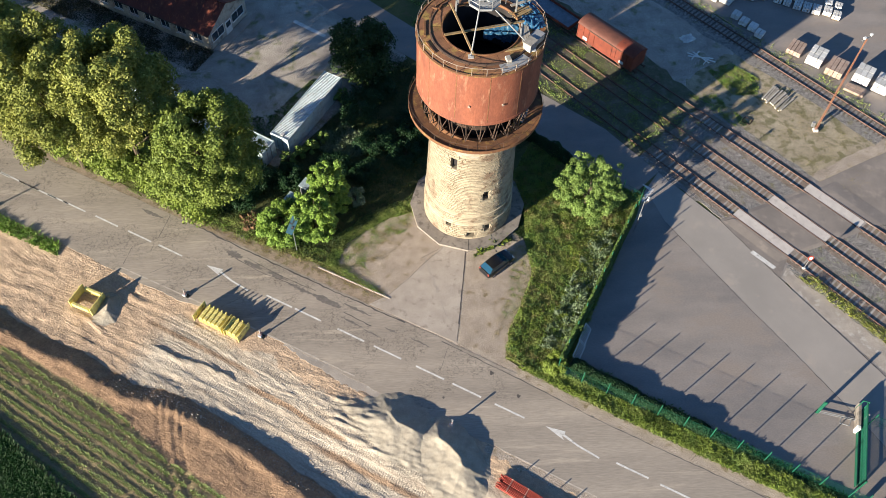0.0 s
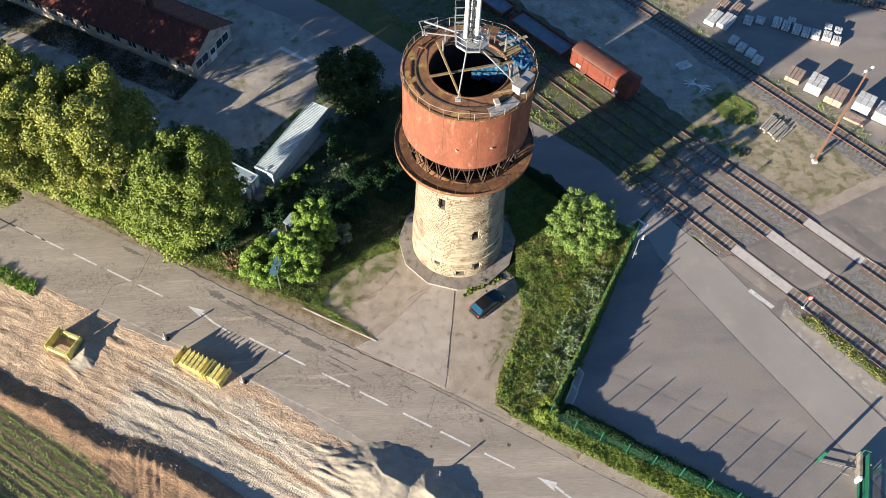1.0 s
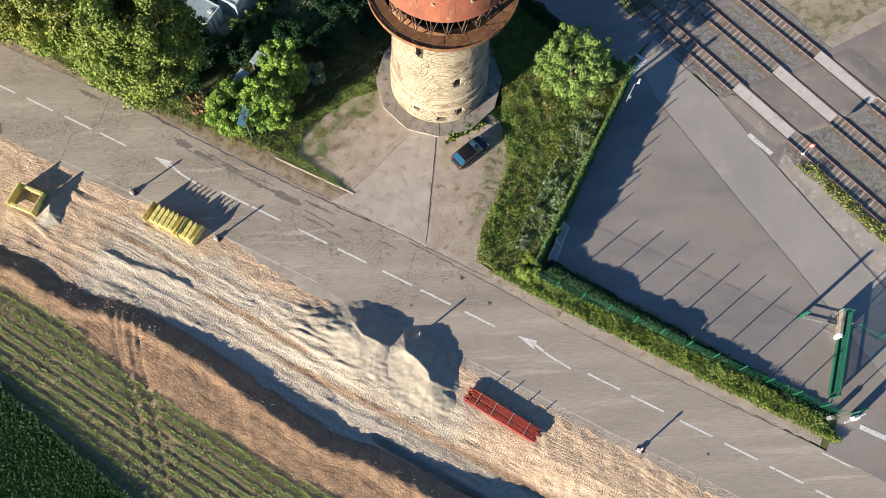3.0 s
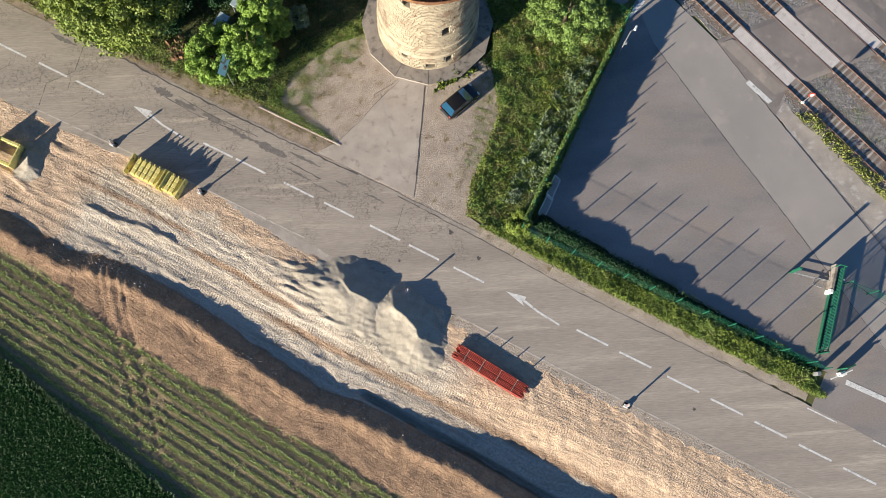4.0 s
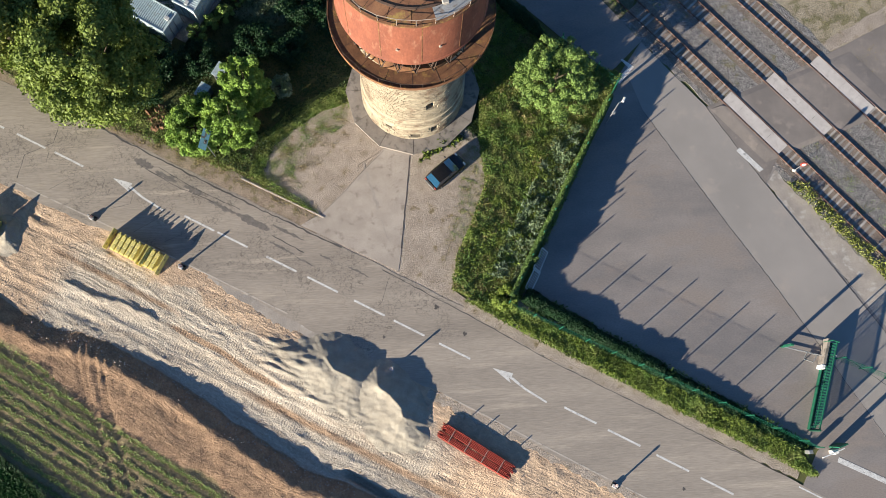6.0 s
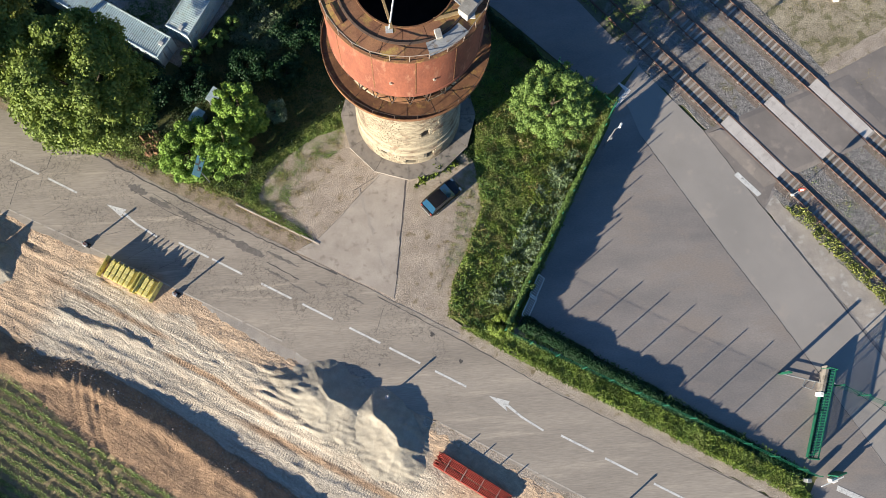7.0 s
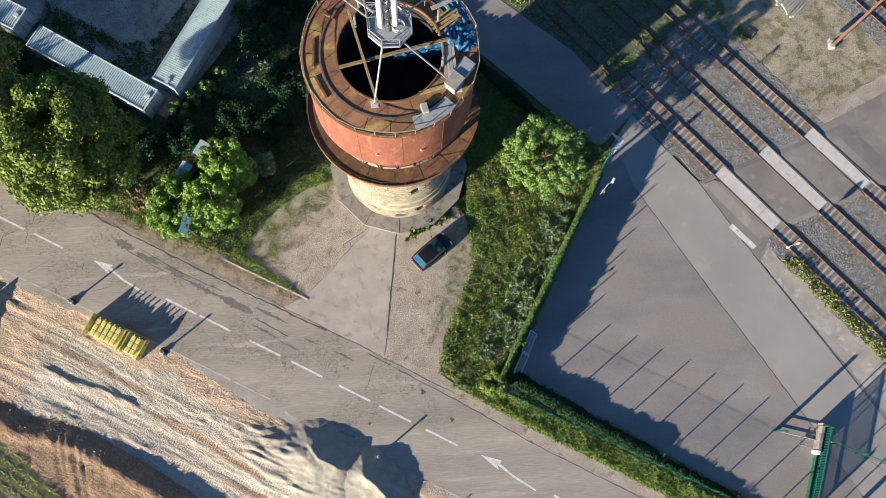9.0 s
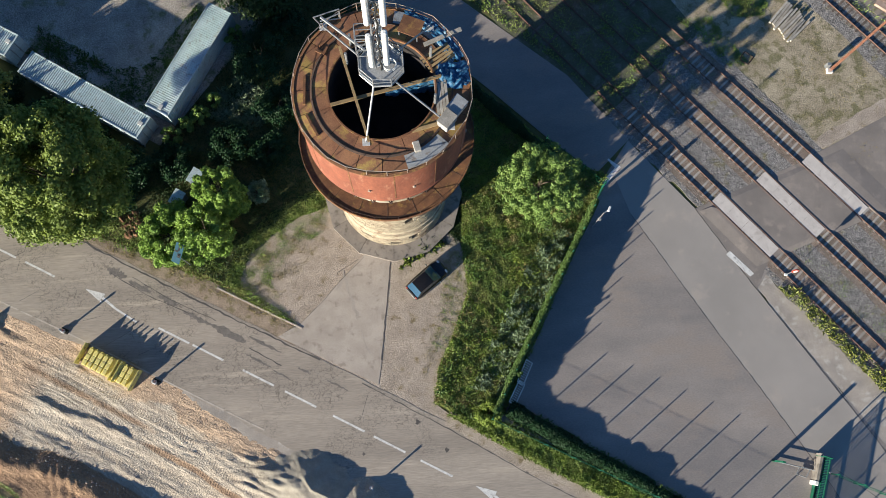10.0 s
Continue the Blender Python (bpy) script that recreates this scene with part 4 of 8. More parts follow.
for i in range(24):
    a = radians(15 * i)
    rot = Matrix.Rotation(a, 4, "Z")
    b = Mesh()
    b.rod((4.35, 0, 15.3), (6.55, 0, 16.95), 0.06, n=5).rod((4.35, 0, 16.9), (6.6, 0, 16.95), 0.05, n=5)
    b.rod((5.0, 0, 17.05), (5.75, 0, 20.2), 0.07, n=5).rod((5.45, 0, 17.1), (4.9, 0.75, 19.5), 0.045, n=5).rod((5.45, 0, 17.1), (4.9, -0.75, 19.5), 0.045, n=5)
    ob = part("bracket", b.data("bracket") if i == 0 else first_bracket, DARKRUST, tower)
    first_bracket = ob.data if i == 0 else first_bracket
    ob.matrix_basis = rot
part("tank_bottom", Mesh().revolve([(5.92, 20.15), (5.5, 19.6), (4.4, 18.4), (3.4, 17.0), (3.2, 15.6)], 64), DARKRUST, tower, "dark dished tank bottom", 30)
part("tank_wall", Mesh().revolve([(5.86, 20.05), (5.98, 20.05), (5.98, 20.3), (5.93, 20.36), (5.93, 26.3), (5.80, 26.3), (5.80, 20.05)], 96), TANKRED, tower, "red oxide painted steel tank", 30)
part("tank_floor", Mesh().revolve([(5.82, 20.4), (0.0, 20.4)], 48), UNLIT_INSIDE, tower, "tank floor, its shade put into a near-black colour")
part("well_wall", Mesh().revolve([(3.60, 26.75), (3.55, 22.0)], 64), UNLIT_INSIDE, tower, "inner wall of the tank, near-black for the shade inside", 30)
strip = Mesh().box(0.02, 0.07, 5.8, Matrix.Translation((5.935, 0, 23.3))).data("tank_seam")
for i in range(12):
    part("tank_seam", strip, RUST, tower).matrix_basis = Matrix.Rotation(radians(30 * i + 4), 4, "Z")
for ang in (-103.3, -72.7, -18):
    a = radians(ang)
    d = Vector((math.cos(a), math.sin(a), 0))
    part("tank_lug", Mesh().rod(d * 5.9 + Vector((0, 0, 22.5)), d * 6.05 + Vector((0, 0, 22.5)), 0.12, n=12), PALERAIL, tower, "pale round lug on the tank")
part("rim", Mesh().revolve([(5.88, 26.26), (6.05, 26.26), (6.05, 26.40), (5.88, 26.44), (5.88, 26.26)], 96), RUST, tower, "rusty rim angle of the tank")
part("roof_step", Mesh().revolve([(4.72, 26.42), (4.78, 26.42), (4.78, 26.60), (4.66, 26.64), (4.66, 26.42)], 96), DARKRUST, tower, "raised ring on the tank roof")
part("hole_kerb", Mesh().revolve([(3.56, 26.5), (3.66, 26.5), (3.66, 26.76), (3.56, 26.76), (3.56, 26.5)], 96), RUST, tower, "rusty kerb of the round opening")
for ring_, (r0, z0, r1, z1, count) in enumerate(((4.70, 26.46, 5.96, 26.36, 20), (3.60, 26.62, 4.70, 26.56, 16))):
    tpl = None
    for i in range(count):
        w = 360 / count
        if tpl is None:
            pm = Mesh()
            k = 5
            for j in range(k):
                a0, a1 = radians(-w / 2 + 0.25 + (w - 0.5) * j / k), radians(-w / 2 + 0.25 + (w - 0.5) * (j + 1) / k)
                q = [(r0 * math.cos(a0), r0 * math.sin(a0), z0), (r1 * math.cos(a0), r1 * math.sin(a0), z1), (r1 * math.cos(a1), r1 * math.sin(a1), z1), (r0 * math.cos(a1), r0 * math.sin(a1), z0)]
                pm.add(q + [(x, y, z - 0.05) for x, y, z in q], [(0, 1, 2, 3), (7, 6, 5, 4), (1, 5, 6, 2), (3, 7, 4, 0)])
            tpl = pm.data("roof_plate")
        ob = part("roof_plate", tpl, PLATE, tower)
        ob.matrix_basis = Matrix.Rotation(radians(w * i + 6), 4, "Z") @ Matrix.Translation((0, 0, 0.006 * (i % 2)))
part("roof_deck", Mesh().revolve([(3.58, 26.53), (4.70, 26.46), (5.90, 26.29)], 96), DARKRUST, tower, "dark deck under the roof plates")

# apron of flat concrete slabs round the foot
tpl = None
for i in range(12):
    a0, a1 = radians(-14.85), radians(14.85)
    if tpl is None:
        q = [(4.9, -1.297), (6.65 * math.cos(a0), 6.65 * math.sin(a0)), (6.65 * math.cos(a1), 6.65 * math.sin(a1)), (4.9, 1.297)]
        tpl = Mesh().slab(q, -0.15, 0.26).data("apron_slab")
    ob = part("apron_slab", tpl, APRON, tower)
    ob.matrix_basis = Matrix.Rotation(radians(30 * i + 12), 4, "Z") @ Matrix.Translation((0, 0, 0.008 * (i % 3)))
part("apron_base", Mesh().revolve([(0, 0.2), (6.4, 0.2), (6.4, -0.1)], 12, 27, 387), PATCH, tower, "dark joints under the apron slabs")

# railing round the rim, leaning here and there
rail_rng = random.Random(11)
pts = []
for i in range(28):
    a = radians(360 / 28 * i)
    lean_ = rail_rng.uniform(-0.10, 0.10)
    foot, head = (5.98 * math.cos(a), 5.98 * math.sin(a), 26.4), ((5.98 + lean_) * math.cos(a), (5.98 + lean_) * math.sin(a), 27.25 + rail_rng.uniform(-0.08, 0.05))
    pts.append(head)
    part("rail_post", Mesh().rod(foot, head, 0.028, n=5), PALERAIL, tower)
for p, q in zip(pts, pts[1:] + pts[:1]):
    part("handrail", Mesh().rod(p, q, 0.026, n=5), PALERAIL, tower)
    part("mid_rail", Mesh().rod((p[0], p[1], p[2] - 0.42), (q[0], q[1], q[2] - 0.42), 0.018, n=5), RUST, tower)
pts = []
for i in range(24):
    a = radians(15 * i + 4)
    foot, head = (6.70 * math.cos(a), 6.70 * math.sin(a), 17.2), (6.74 * math.cos(a), 6.74 * math.sin(a), 18.0)
    pts.append(head)
    part("gallery_post", Mesh().rod(foot, head, 0.022, n=5), DARKRUST, tower)
for p, q in zip(pts, pts[1:] + pts[:1]):
    part("gallery_rail", Mesh().rod(p, q, 0.018, n=5), DARKRUST, tower)
# blown-off plate of the gallery on the sunny side, pipes and conduits
part("downpipe", Mesh().path([(5.97, 0.4, 26.2), (6.0, 0.4, 20.0), (5.2, 0.35, 16.2)], 0.06, 6), DARKRUST, tower)

# ---- antenna platform over the open tank ----
PZ = 29.55
deck = thing("antenna_platform", "grey steel antenna platform on pipe legs over the tank", "antenna platform", Matrix.Translation((8.5, 60.7, 26.62)))
H0 = PZ - 26.62
oct_ = [(1.5 * math.cos(radians(45 * i + 22.5)), 1.5 * math.sin(radians(45 * i + 22.5))) for i in range(8)]
part("deck", Mesh().slab(oct_, H0 - 0.12, H0), ZINC, deck, "grey steel deck plate")
for i in range(8):
    x, y = oct_[i]
    part("rail_post", Mesh().rod((x, y, H0), (x, y, H0 + 1.1), 0.035, n=6), GALV, deck)
for h in (0.55, 1.1):
    part("handrail", Mesh().path([(x, y, H0 + h) for x, y in oct_], 0.032, 6, True), GALV, deck)
part("toe_board", Mesh().path([(x, y, H0 + 0.08) for x, y in oct_], 0.05, 4, True), GALV, deck)
for (x, y), (ex, ey) in (((-0.55, -1.25), (-1.35, -4.0)), ((0.75, -1.0), (4.3, -3.25)), ((-1.3, 0.7), (-3.8, 4.35)), ((1.1, 1.0), (3.4, 3.9))):
    part("leg", Mesh().rod((x, y, H0 - 0.1), (ex, ey, 0.05), 0.068, n=8), GALV, deck, "long grey pipe leg")
    part("foot_plate", Mesh().box(0.5, 0.5, 0.08, Matrix.Translation((ex, ey, -0.02))), LIGHTGREY, deck)
for ex, ey in ((-2.3, 1.6), (3.35, -1.6), (3.3, 1.7), (-2.0, 2.9)):
    part("strut", Mesh().rod((ex, ey, 0.0), (ex, ey, 1.6), 0.09, n=6), GALV, deck)
part("lattice_gate", Mesh().path([(-3.9, 4.4, 0.0), (-4.3, 4.4, 1.3), (-2.6, 4.9, 1.3), (-2.6, 4.9, 0.0), (-3.9, 4.4, 0.7), (-2.6, 4.9, 0.7)], 0.05, 6), GALV, deck, "bent grey railing frame")
part("cross_beam", Mesh().rod((-3.8, 4.35, 1.35), (-0.9, 1.1, H0 - 0.15), 0.10, n=6), GALV, deck)
part("coil", Mesh().path([(0.55 + 0.42 * math.cos(a / 3), -0.1 + 0.42 * math.sin(a / 3), H0 + 0.05 + 0.012 * a) for a in range(38)], 0.03, 5), OFFWHITE, deck, "coiled white cable")
mast = thing("antenna_mast", "white lattice antenna mast with long white aerials", "mast", Matrix.Translation((8.45, 60.75, PZ)))
tri_ = [(0.34 * math.cos(radians(120 * i + 90)), 0.34 * math.sin(radians(120 * i + 90))) for i in range(3)]
for x, y in tri_:
    part("chord", Mesh().rod((x, y, 0), (x, y, 13.5), 0.05, n=6), GALV, mast)
for i in range(3):
    (x0, y0), (x1, y1) = tri_[i], tri_[(i + 1) % 3]
    part("lacing", Mesh().path([((x0, y0, 0.55 * k) if k % 2 == 0 else (x1, y1, 0.55 * k)) for k in range(25)], 0.028, 5), GALV, mast)
for x, y, z0, z1 in ((-0.52, -0.2, 0.5, 4.6), (0.42, -0.32, 0.9, 5.2), (0.1, 0.62, 1.0, 5.0), (-0.5, -0.2, 6.2, 9.5), (0.45, -0.3, 6.2, 9.5)):
    part("aerial", Mesh().rod((x, y, z0), (x, y, z1), 0.19, n=14).rod((x, y, z1), (x, y, z1 + 0.1), 0.19, 0.1, 14), OFFWHITE, mast, "long white aerial drum", 40)
    part("clamp", Mesh().box(0.5, 0.1, 0.08, Matrix.Translation((x * 0.6, y * 0.6, z0 + 0.6))), DARKRUST, mast)
part("cable_loom", Mesh().path([(0.05 + 0.05 * math.sin(k), -0.30 - 0.03 * math.cos(2 * k), 0.3 * k) for k in range(30)], 0.06, 6), RUBBER, mast, "black cable loom")
part("work_cage", Mesh().path([(-0.9 + 0.5 * c, 0.75 + 0.5 * s, z) for z in (0.9, 1.7, 2.5, 3.3) for c, s in ((-1, -1), (1, -1), (1, 1), (-1, 1), (-1, -1))], 0.03, 5), GALV, mast, "ladder cage")

# ---- loose things left on the tank roof ----
ROOFZ = 26.62


def on_roof(name, label, category, mesh, mat, m, smooth=None):
    ob = tagged(part(name, mesh, mat, None, "", smooth), label, category)
    ob.matrix_world = m
    return ob


def plank(x0, y0, x1, y1, z, wide, thick, mat, label, name="plank"):
    L = math.hypot(x1 - x0, y1 - y0)
    m = Matrix.Translation(((x0 + x1) / 2, (y0 + y1) / 2, z)) @ Matrix.Rotation(math.atan2(y1 - y0, x1 - x0), 4, "Z")
    return on_roof(name, label, "plank", Mesh().box(L, wide, thick, Matrix.Translation((0, 0, thick / 2))), mat, m)


plank(4.95, 59.35, 12.4, 60.95, ROOFZ + 0.13, 0.22, 0.12, TIMBER, "long yellow timber plank laid across the opening", "beam")
plank(5.75, 63.4, 7.35, 56.6, ROOFZ + 0.14 + 0.14, 0.17, 0.14, TIMBER, "yellow timber beam across the open tank", "beam")
for k in range(5):
    plank(11.1 + 0.16 * k, 61.9 - 0.25 * k + 0.4, 13.0 + 0.1 * k, 62.9 - 0.2 * k + 0.4, ROOFZ + 0.02 + 0.06 * (k % 2), 0.18, 0.05, TIMBER, "yellow boards lying loose on the rusty roof", "board")
for k in range(4):
    plank(11.95 + 0.22 * k, 60.9, 12.05 + 0.22 * k, 58.3, ROOFZ + 0.01, 0.19, 0.05, GREYWOOD, "weathered boards lying on the rusty roof", "board")
plank(11.4, 63.3, 14.0, 64.3, ROOFZ + 0.02, 0.3, 0.07, GREYWOOD, "grey boards lying on the rusty roof", "board")
plank(10.2, 57.25, 13.0, 57.9, ROOFZ + 0.02, 0.25, 0.06, TIMBER, "yellow board by the opening of the tank", "board")


def rag(name, x, y, z, sx, sy, hgt, seed, label, turn=0.0, mat=TARP):
    """A crumpled sheet: a folded height field with a ragged rim."""
    n = 26
    a, b = np.meshgrid(np.linspace(-1, 1, n), np.linspace(-1, 1, n))
    edge = 1 + 0.18 * wave(a, b, seed + 5, 0.9)
    h = np.abs(wave(a, b, seed, 0.75, 3)) * hgt + 0.01
    fall = np.clip(1.6 * (1 - np.maximum(np.abs(a), np.abs(b)) ** 3), 0, 1)
    me = grid(name, a * sx / 2 * edge, b * sy / 2 * edge, h * fall)
    ob = tagged(part(name, me, mat), label, "tarpaulin")
    ob.matrix_world = Matrix.Translation((x, y, z)) @ Matrix.Rotation(radians(turn), 4, "Z")
    return ob


rag("tarpaulin", 13.1, 61.1, ROOFZ - 0.02, 2.3, 1.9, 0.30, 31, "crumpled blue tarpaulin heaped on the rusty roof")
rag("tarpaulin", 13.0, 63.3, ROOFZ - 0.06, 1.1, 2.6, 0.26, 32, "crumpled blue tarpaulin against the roof railing", 28)
rag("tarpaulin", 11.3, 65.1, ROOFZ - 0.06, 2.4, 0.9, 0.22, 33, "faded blue tarpaulin spread over the roof edge", -34)
# boards lying along the ring of the roof
for a0, a1, r_ in ((166, 188, 5.25), (196, 214, 5.30), (122, 140, 5.2)):
    p0, p1 = [(TX + r_ * math.cos(radians(a)), TY + r_ * math.sin(radians(a))) for a in (a0, a1)]
    plank(*p0, *p1, ROOFZ - 0.20, 0.16, 0.12, RUST, "rusty channel lying along the roof ring", "steel_channel")
# the part that hangs into the tank from the long plank
n = 30
a, b = np.meshgrid(np.linspace(0, 1, n), np.linspace(0, 1, 14))
hang = grid("hanging_tarpaulin", 8.6 + 3.6 * a + 0.05 * wave(a * 6, b, 41, 1.2), 60.14 + 0.77 * a + 0.10 * wave(a * 5, b * 3, 42, 1.0) + 0.12 * b, ROOFZ + 0.27 - b * (1.3 + 1.6 * a + 0.3 * wave(a * 4, a, 43, 0.9)))
tagged(part("hanging_tarpaulin", hang, TARP), "blue tarpaulin hanging from a plank into the tank", "tarpaulin")
for x, y, sx, sy, sz, mat, label in ((12.55, 57.75, 1.1, 0.85, 0.75, ZINC, "grey sheet-metal crate on the rusty roof"), (13.3, 58.75, 1.15, 0.9, 0.62, GREYWOOD, "pale plywood crate on the rusty roof")):
    c = thing("crate", label, "crate", Matrix.Translation((x, y, ROOFZ - 0.1)) @ Matrix.Rotation(radians(48), 4, "Z"))
    part("body", Mesh().box(sx, sy, sz, Matrix.Translation((0, 0, sz / 2)), 0.03), mat, c)
    part("lid", Mesh().box(sx + 0.06, sy + 0.06, 0.06, Matrix.Translation((0, 0, sz + 0.03)), 0.02), ZINC if mat is GREYWOOD else GREYWOOD, c)
on_roof("sheet_metal", "loose grey sheet of metal curved along the roof edge", "sheet metal", Mesh().revolve([(4.85, 26.53), (5.82, 26.44), (5.82, 26.46), (4.85, 26.55)], 8, -76, -44), ZINC, Matrix.Translation((TX, TY, 0)))
on_roof("sheet_metal", "grey sheets of metal curved over the roof ring", "sheet metal", Mesh().revolve([(4.84, 26.53), (5.78, 26.45), (5.78, 26.47), (4.84, 26.55)], 10, 28, 78), ZINC, Matrix.Translation((TX, TY, 0)))
on_roof("small_box", "small pale wooden box on the rusty roof", "box", Mesh().box(0.45, 0.7, 0.3, Matrix.Translation((0, 0, 0.15)), 0.02), GREYWOOD, Matrix.Translation((10.45, 56.15, ROOFZ - 0.06)) @ Matrix.Rotation(radians(12), 4, "Z"))
hatch = thing("roof_hatch", "raised rusty hatch cover on four short legs", "hatch", Matrix.Translation((10.6, 64.35, ROOFZ - 0.08)) @ Matrix.Rotation(radians(-25), 4, "Z"))
part("cover", Mesh().box(1.5, 1.3, 0.07, Matrix.Translation((0, 0, 0.85))), RUST, hatch)
for sx in (-0.65, 0.65):
    for sy in (-0.55, 0.55):
        part("leg", Mesh().rod((sx, sy, 0), (sx, sy, 0.82), 0.04, n=5), GALV, hatch)
on_roof("old_bracket", "small yellow-brown rusty bracket on the roof", "bracket", Mesh().box(0.9, 0.16, 0.14, Matrix.Translation((0, 0, 0.07))).box(0.16, 0.6, 0.14, Matrix.Translation((0.2, 0.2, 0.2))), RUST, Matrix.Translation((4.5, 63.2, ROOFZ - 0.14)) @ Matrix.Rotation(radians(-30), 4, "Z"))


# ---- trees, bushes and grasses ----
def tree(name, label, x, y, height, spread, mat, seed, leaves=9000, low=0.15, blobs=26, leaf=0.38, category="tree", squash=1.0, trunk=True, turn=0.0, ragged=0.0):
    """A tapered trunk with limbs, and a crown of small leaf clumps gathered round many boughs."""
    rng = np.random.RandomState(seed)
    base = thing(name, label, category, Matrix.Translation((x, y, -0.05)) @ Matrix.Rotation(radians(turn), 4, "Z"))
    top = Vector((0, 0, height * 0.72))
    cen, rad = [], []
    for i in range(blobs):
        z = low + (0.90 - low) * ((i + 0.5) / blobs) ** 0.85
        wide = spread * math.sqrt(max(0.05, 1 - ((z - 0.46) / 0.56) ** 2))
        a, q = 2.4 * i + rng.uniform(-0.5, 0.5), math.sqrt(rng.uniform(0.25, 1))
        r = spread * rng.uniform(0.24, 0.40) * (1.1 - 0.3 * z) * min(1.0, (40 / blobs) ** 0.4)
        r *= 1 - 0.35 * ragged
        wide = max(0.1, wide - 0.75 * r) * (1 + ragged * rng.uniform(-0.3, 0.3))
        cen.append((wide * q * math.cos(a), wide * q * math.sin(a) * squash, height * z)), rad.append(r)
    if trunk:
        tr = Mesh().rod((0, 0, 0), top * 0.5, 0.04 * spread + 0.06, 0.03 * spread + 0.04, 9).rod(top * 0.5, top, 0.03 * spread + 0.04, 0.03, 8)
        for c in cen[:: max(1, blobs // 9)]:
            start = top * min(0.9, max(0.15, (c[2] / height) * 0.7))
            tr.rod(start, Vector(c), 0.015 * spread + 0.02, 0.012, 6)
        part("trunk", tr, BARK, base)
    cen, rad = np.array(cen), np.array(rad)
    pick = rng.choice(blobs, leaves, p=rad**2 / (rad**2).sum())
    d = rng.normal(size=(leaves, 3))
    d /= np.linalg.norm(d, axis=1)[:, None]
    d[:, 2] = np.where(d[:, 2] < -0.45, -d[:, 2], d[:, 2])
    lump = 1 + 0.16 * np.sin(7 * d[:, 0] + 5 * d[:, 1] + pick) * np.sin(6 * d[:, 2] + 4 * d[:, 0] + 2 * pick)
    pos = cen[pick] + d * (rad[pick] * lump * (0.52 + 0.60 * rng.rand(leaves) ** 0.7))[:, None] * (1, 1, 0.85)
    keep = pos[:, 2] > 0.08
    pos, d = pos[keep], d[keep]
    n = len(pos)
    nor = d * 0.75 + rng.normal(size=(n, 3)) * 0.5 + (0, 0, 0.15)
    nor /= np.linalg.norm(nor, axis=1)[:, None]
    t1 = np.cross(nor, rng.normal(size=(n, 3)))
    t1 /= np.linalg.norm(t1, axis=1)[:, None]
    t2 = np.cross(nor, t1)
    s = leaf * rng.uniform(0.55, 1.25, n)[:, None]
    q = np.stack([pos - t1 * s * 0.5, pos + t2 * s * 0.36 - nor * s * 0.06, pos + t1 * s * 0.55 - nor * s * 0.14, pos - t2 * s * 0.36], 1)
    part("crown", quads("crown", q), mat, base)
    return base


OLIVE = "tall roadside tree with dense olive-green leaves in evening sun, row lengthened by unseen trees"
tree("lime_tree", OLIVE, -29.4, 66.4, 21.8, 7.0, LEAF_OLIVE, 1, 74000, 0.45, 150, 0.285, ragged=0.2)
tree("lime_tree", OLIVE, -36.8, 67.8, 21.4, 7.3, LEAF_OLIVE, 16, 74000, 0.37, 150, 0.285, ragged=0.2)
tree("lime_tree", "dense green roadside tree hanging over the road edge", -20.0, 61.3, 16.8, 6.5, LEAF_LIME, 2, 74000, 0.36, 160, 0.27, ragged=0.2)
tree("lime_tree", OLIVE, -46.0, 75.4, 22.5, 7.4, LEAF_OLIVE, 3, 28000, 0.10, 110, 0.45)
# Unseen: these three limes are added to shade the long building's roof.
tree("lime_tree", OLIVE, -51.8, 79.0, 21.5, 6.8, LEAF_OLIVE, 17, 24000, 0.12, 50, 0.42)
tree("lime_tree", OLIVE, -56.5, 82.0, 21.5, 7.2, LEAF_OLIVE, 14, 14000, 0.08, 60, 0.6)
tree("lime_tree", OLIVE, -67.5, 89.0, 19.0, 7.4, LEAF_OLIVE, 15, 12000, 0.08, 50, 0.65)
tree("round_tree", "round tree beside the side road, leaves darkened like the shaded lawn", -3.6, 82.4, 7.6, 4.7, LAWN_SHADED, 4, 17000, 0.12, 34, 0.32)
tree("young_tree", "light green young tree beside the green fence", 22.2, 59.6, 7.6, 3.8, LEAF_YOUNG, 5, 30000, 0.08, 150, 0.18, ragged=0.9)
tree("hazel_bush", "tall bright green bush grown round a blue sign", -9.0, 57.2, 6.6, 2.7, LEAF_BRIGHT, 6, 26000, 0.06, 110, 0.21, "bush", ragged=0.7)
tree("hazel_bush", "tall bright green bush behind the roadside verge", -7.4, 60.4, 7.7, 2.6, LEAF_BRIGHT, 7, 25000, 0.06, 110, 0.21, "bush", ragged=0.7)
tree("hazel_bush", "low bright green bush at the roadside", -12.7, 57.4, 3.2, 3.3, LEAF_BRIGHT, 8, 26000, 0.06, 90, 0.21, "bush", ragged=0.7)
for k, (x, y, h, r) in enumerate(((-26.6, 64.4, 4.0, 3.3), (-32.0, 67.4, 4.4, 3.5), (-37.4, 70.4, 4.8, 3.6), (-22.2, 60.8, 3.6, 3.0), (-42.2, 74.8, 5.0, 3.5), (-34.8, 68.8, 4.4, 3.2), (-29.4, 66.2, 4.0, 3.2), (-24.4, 62.8, 3.8, 3.0))):
    tree("hazel_bush", "olive-green undergrowth at the foot of the roadside trees", x, y, h, r, LEAF_MID, 30 + k, 5200, 0.06, 26, 0.32, "bush")
SHADED_BUSH = "green bush with the trees' shade put into its leaf colour"
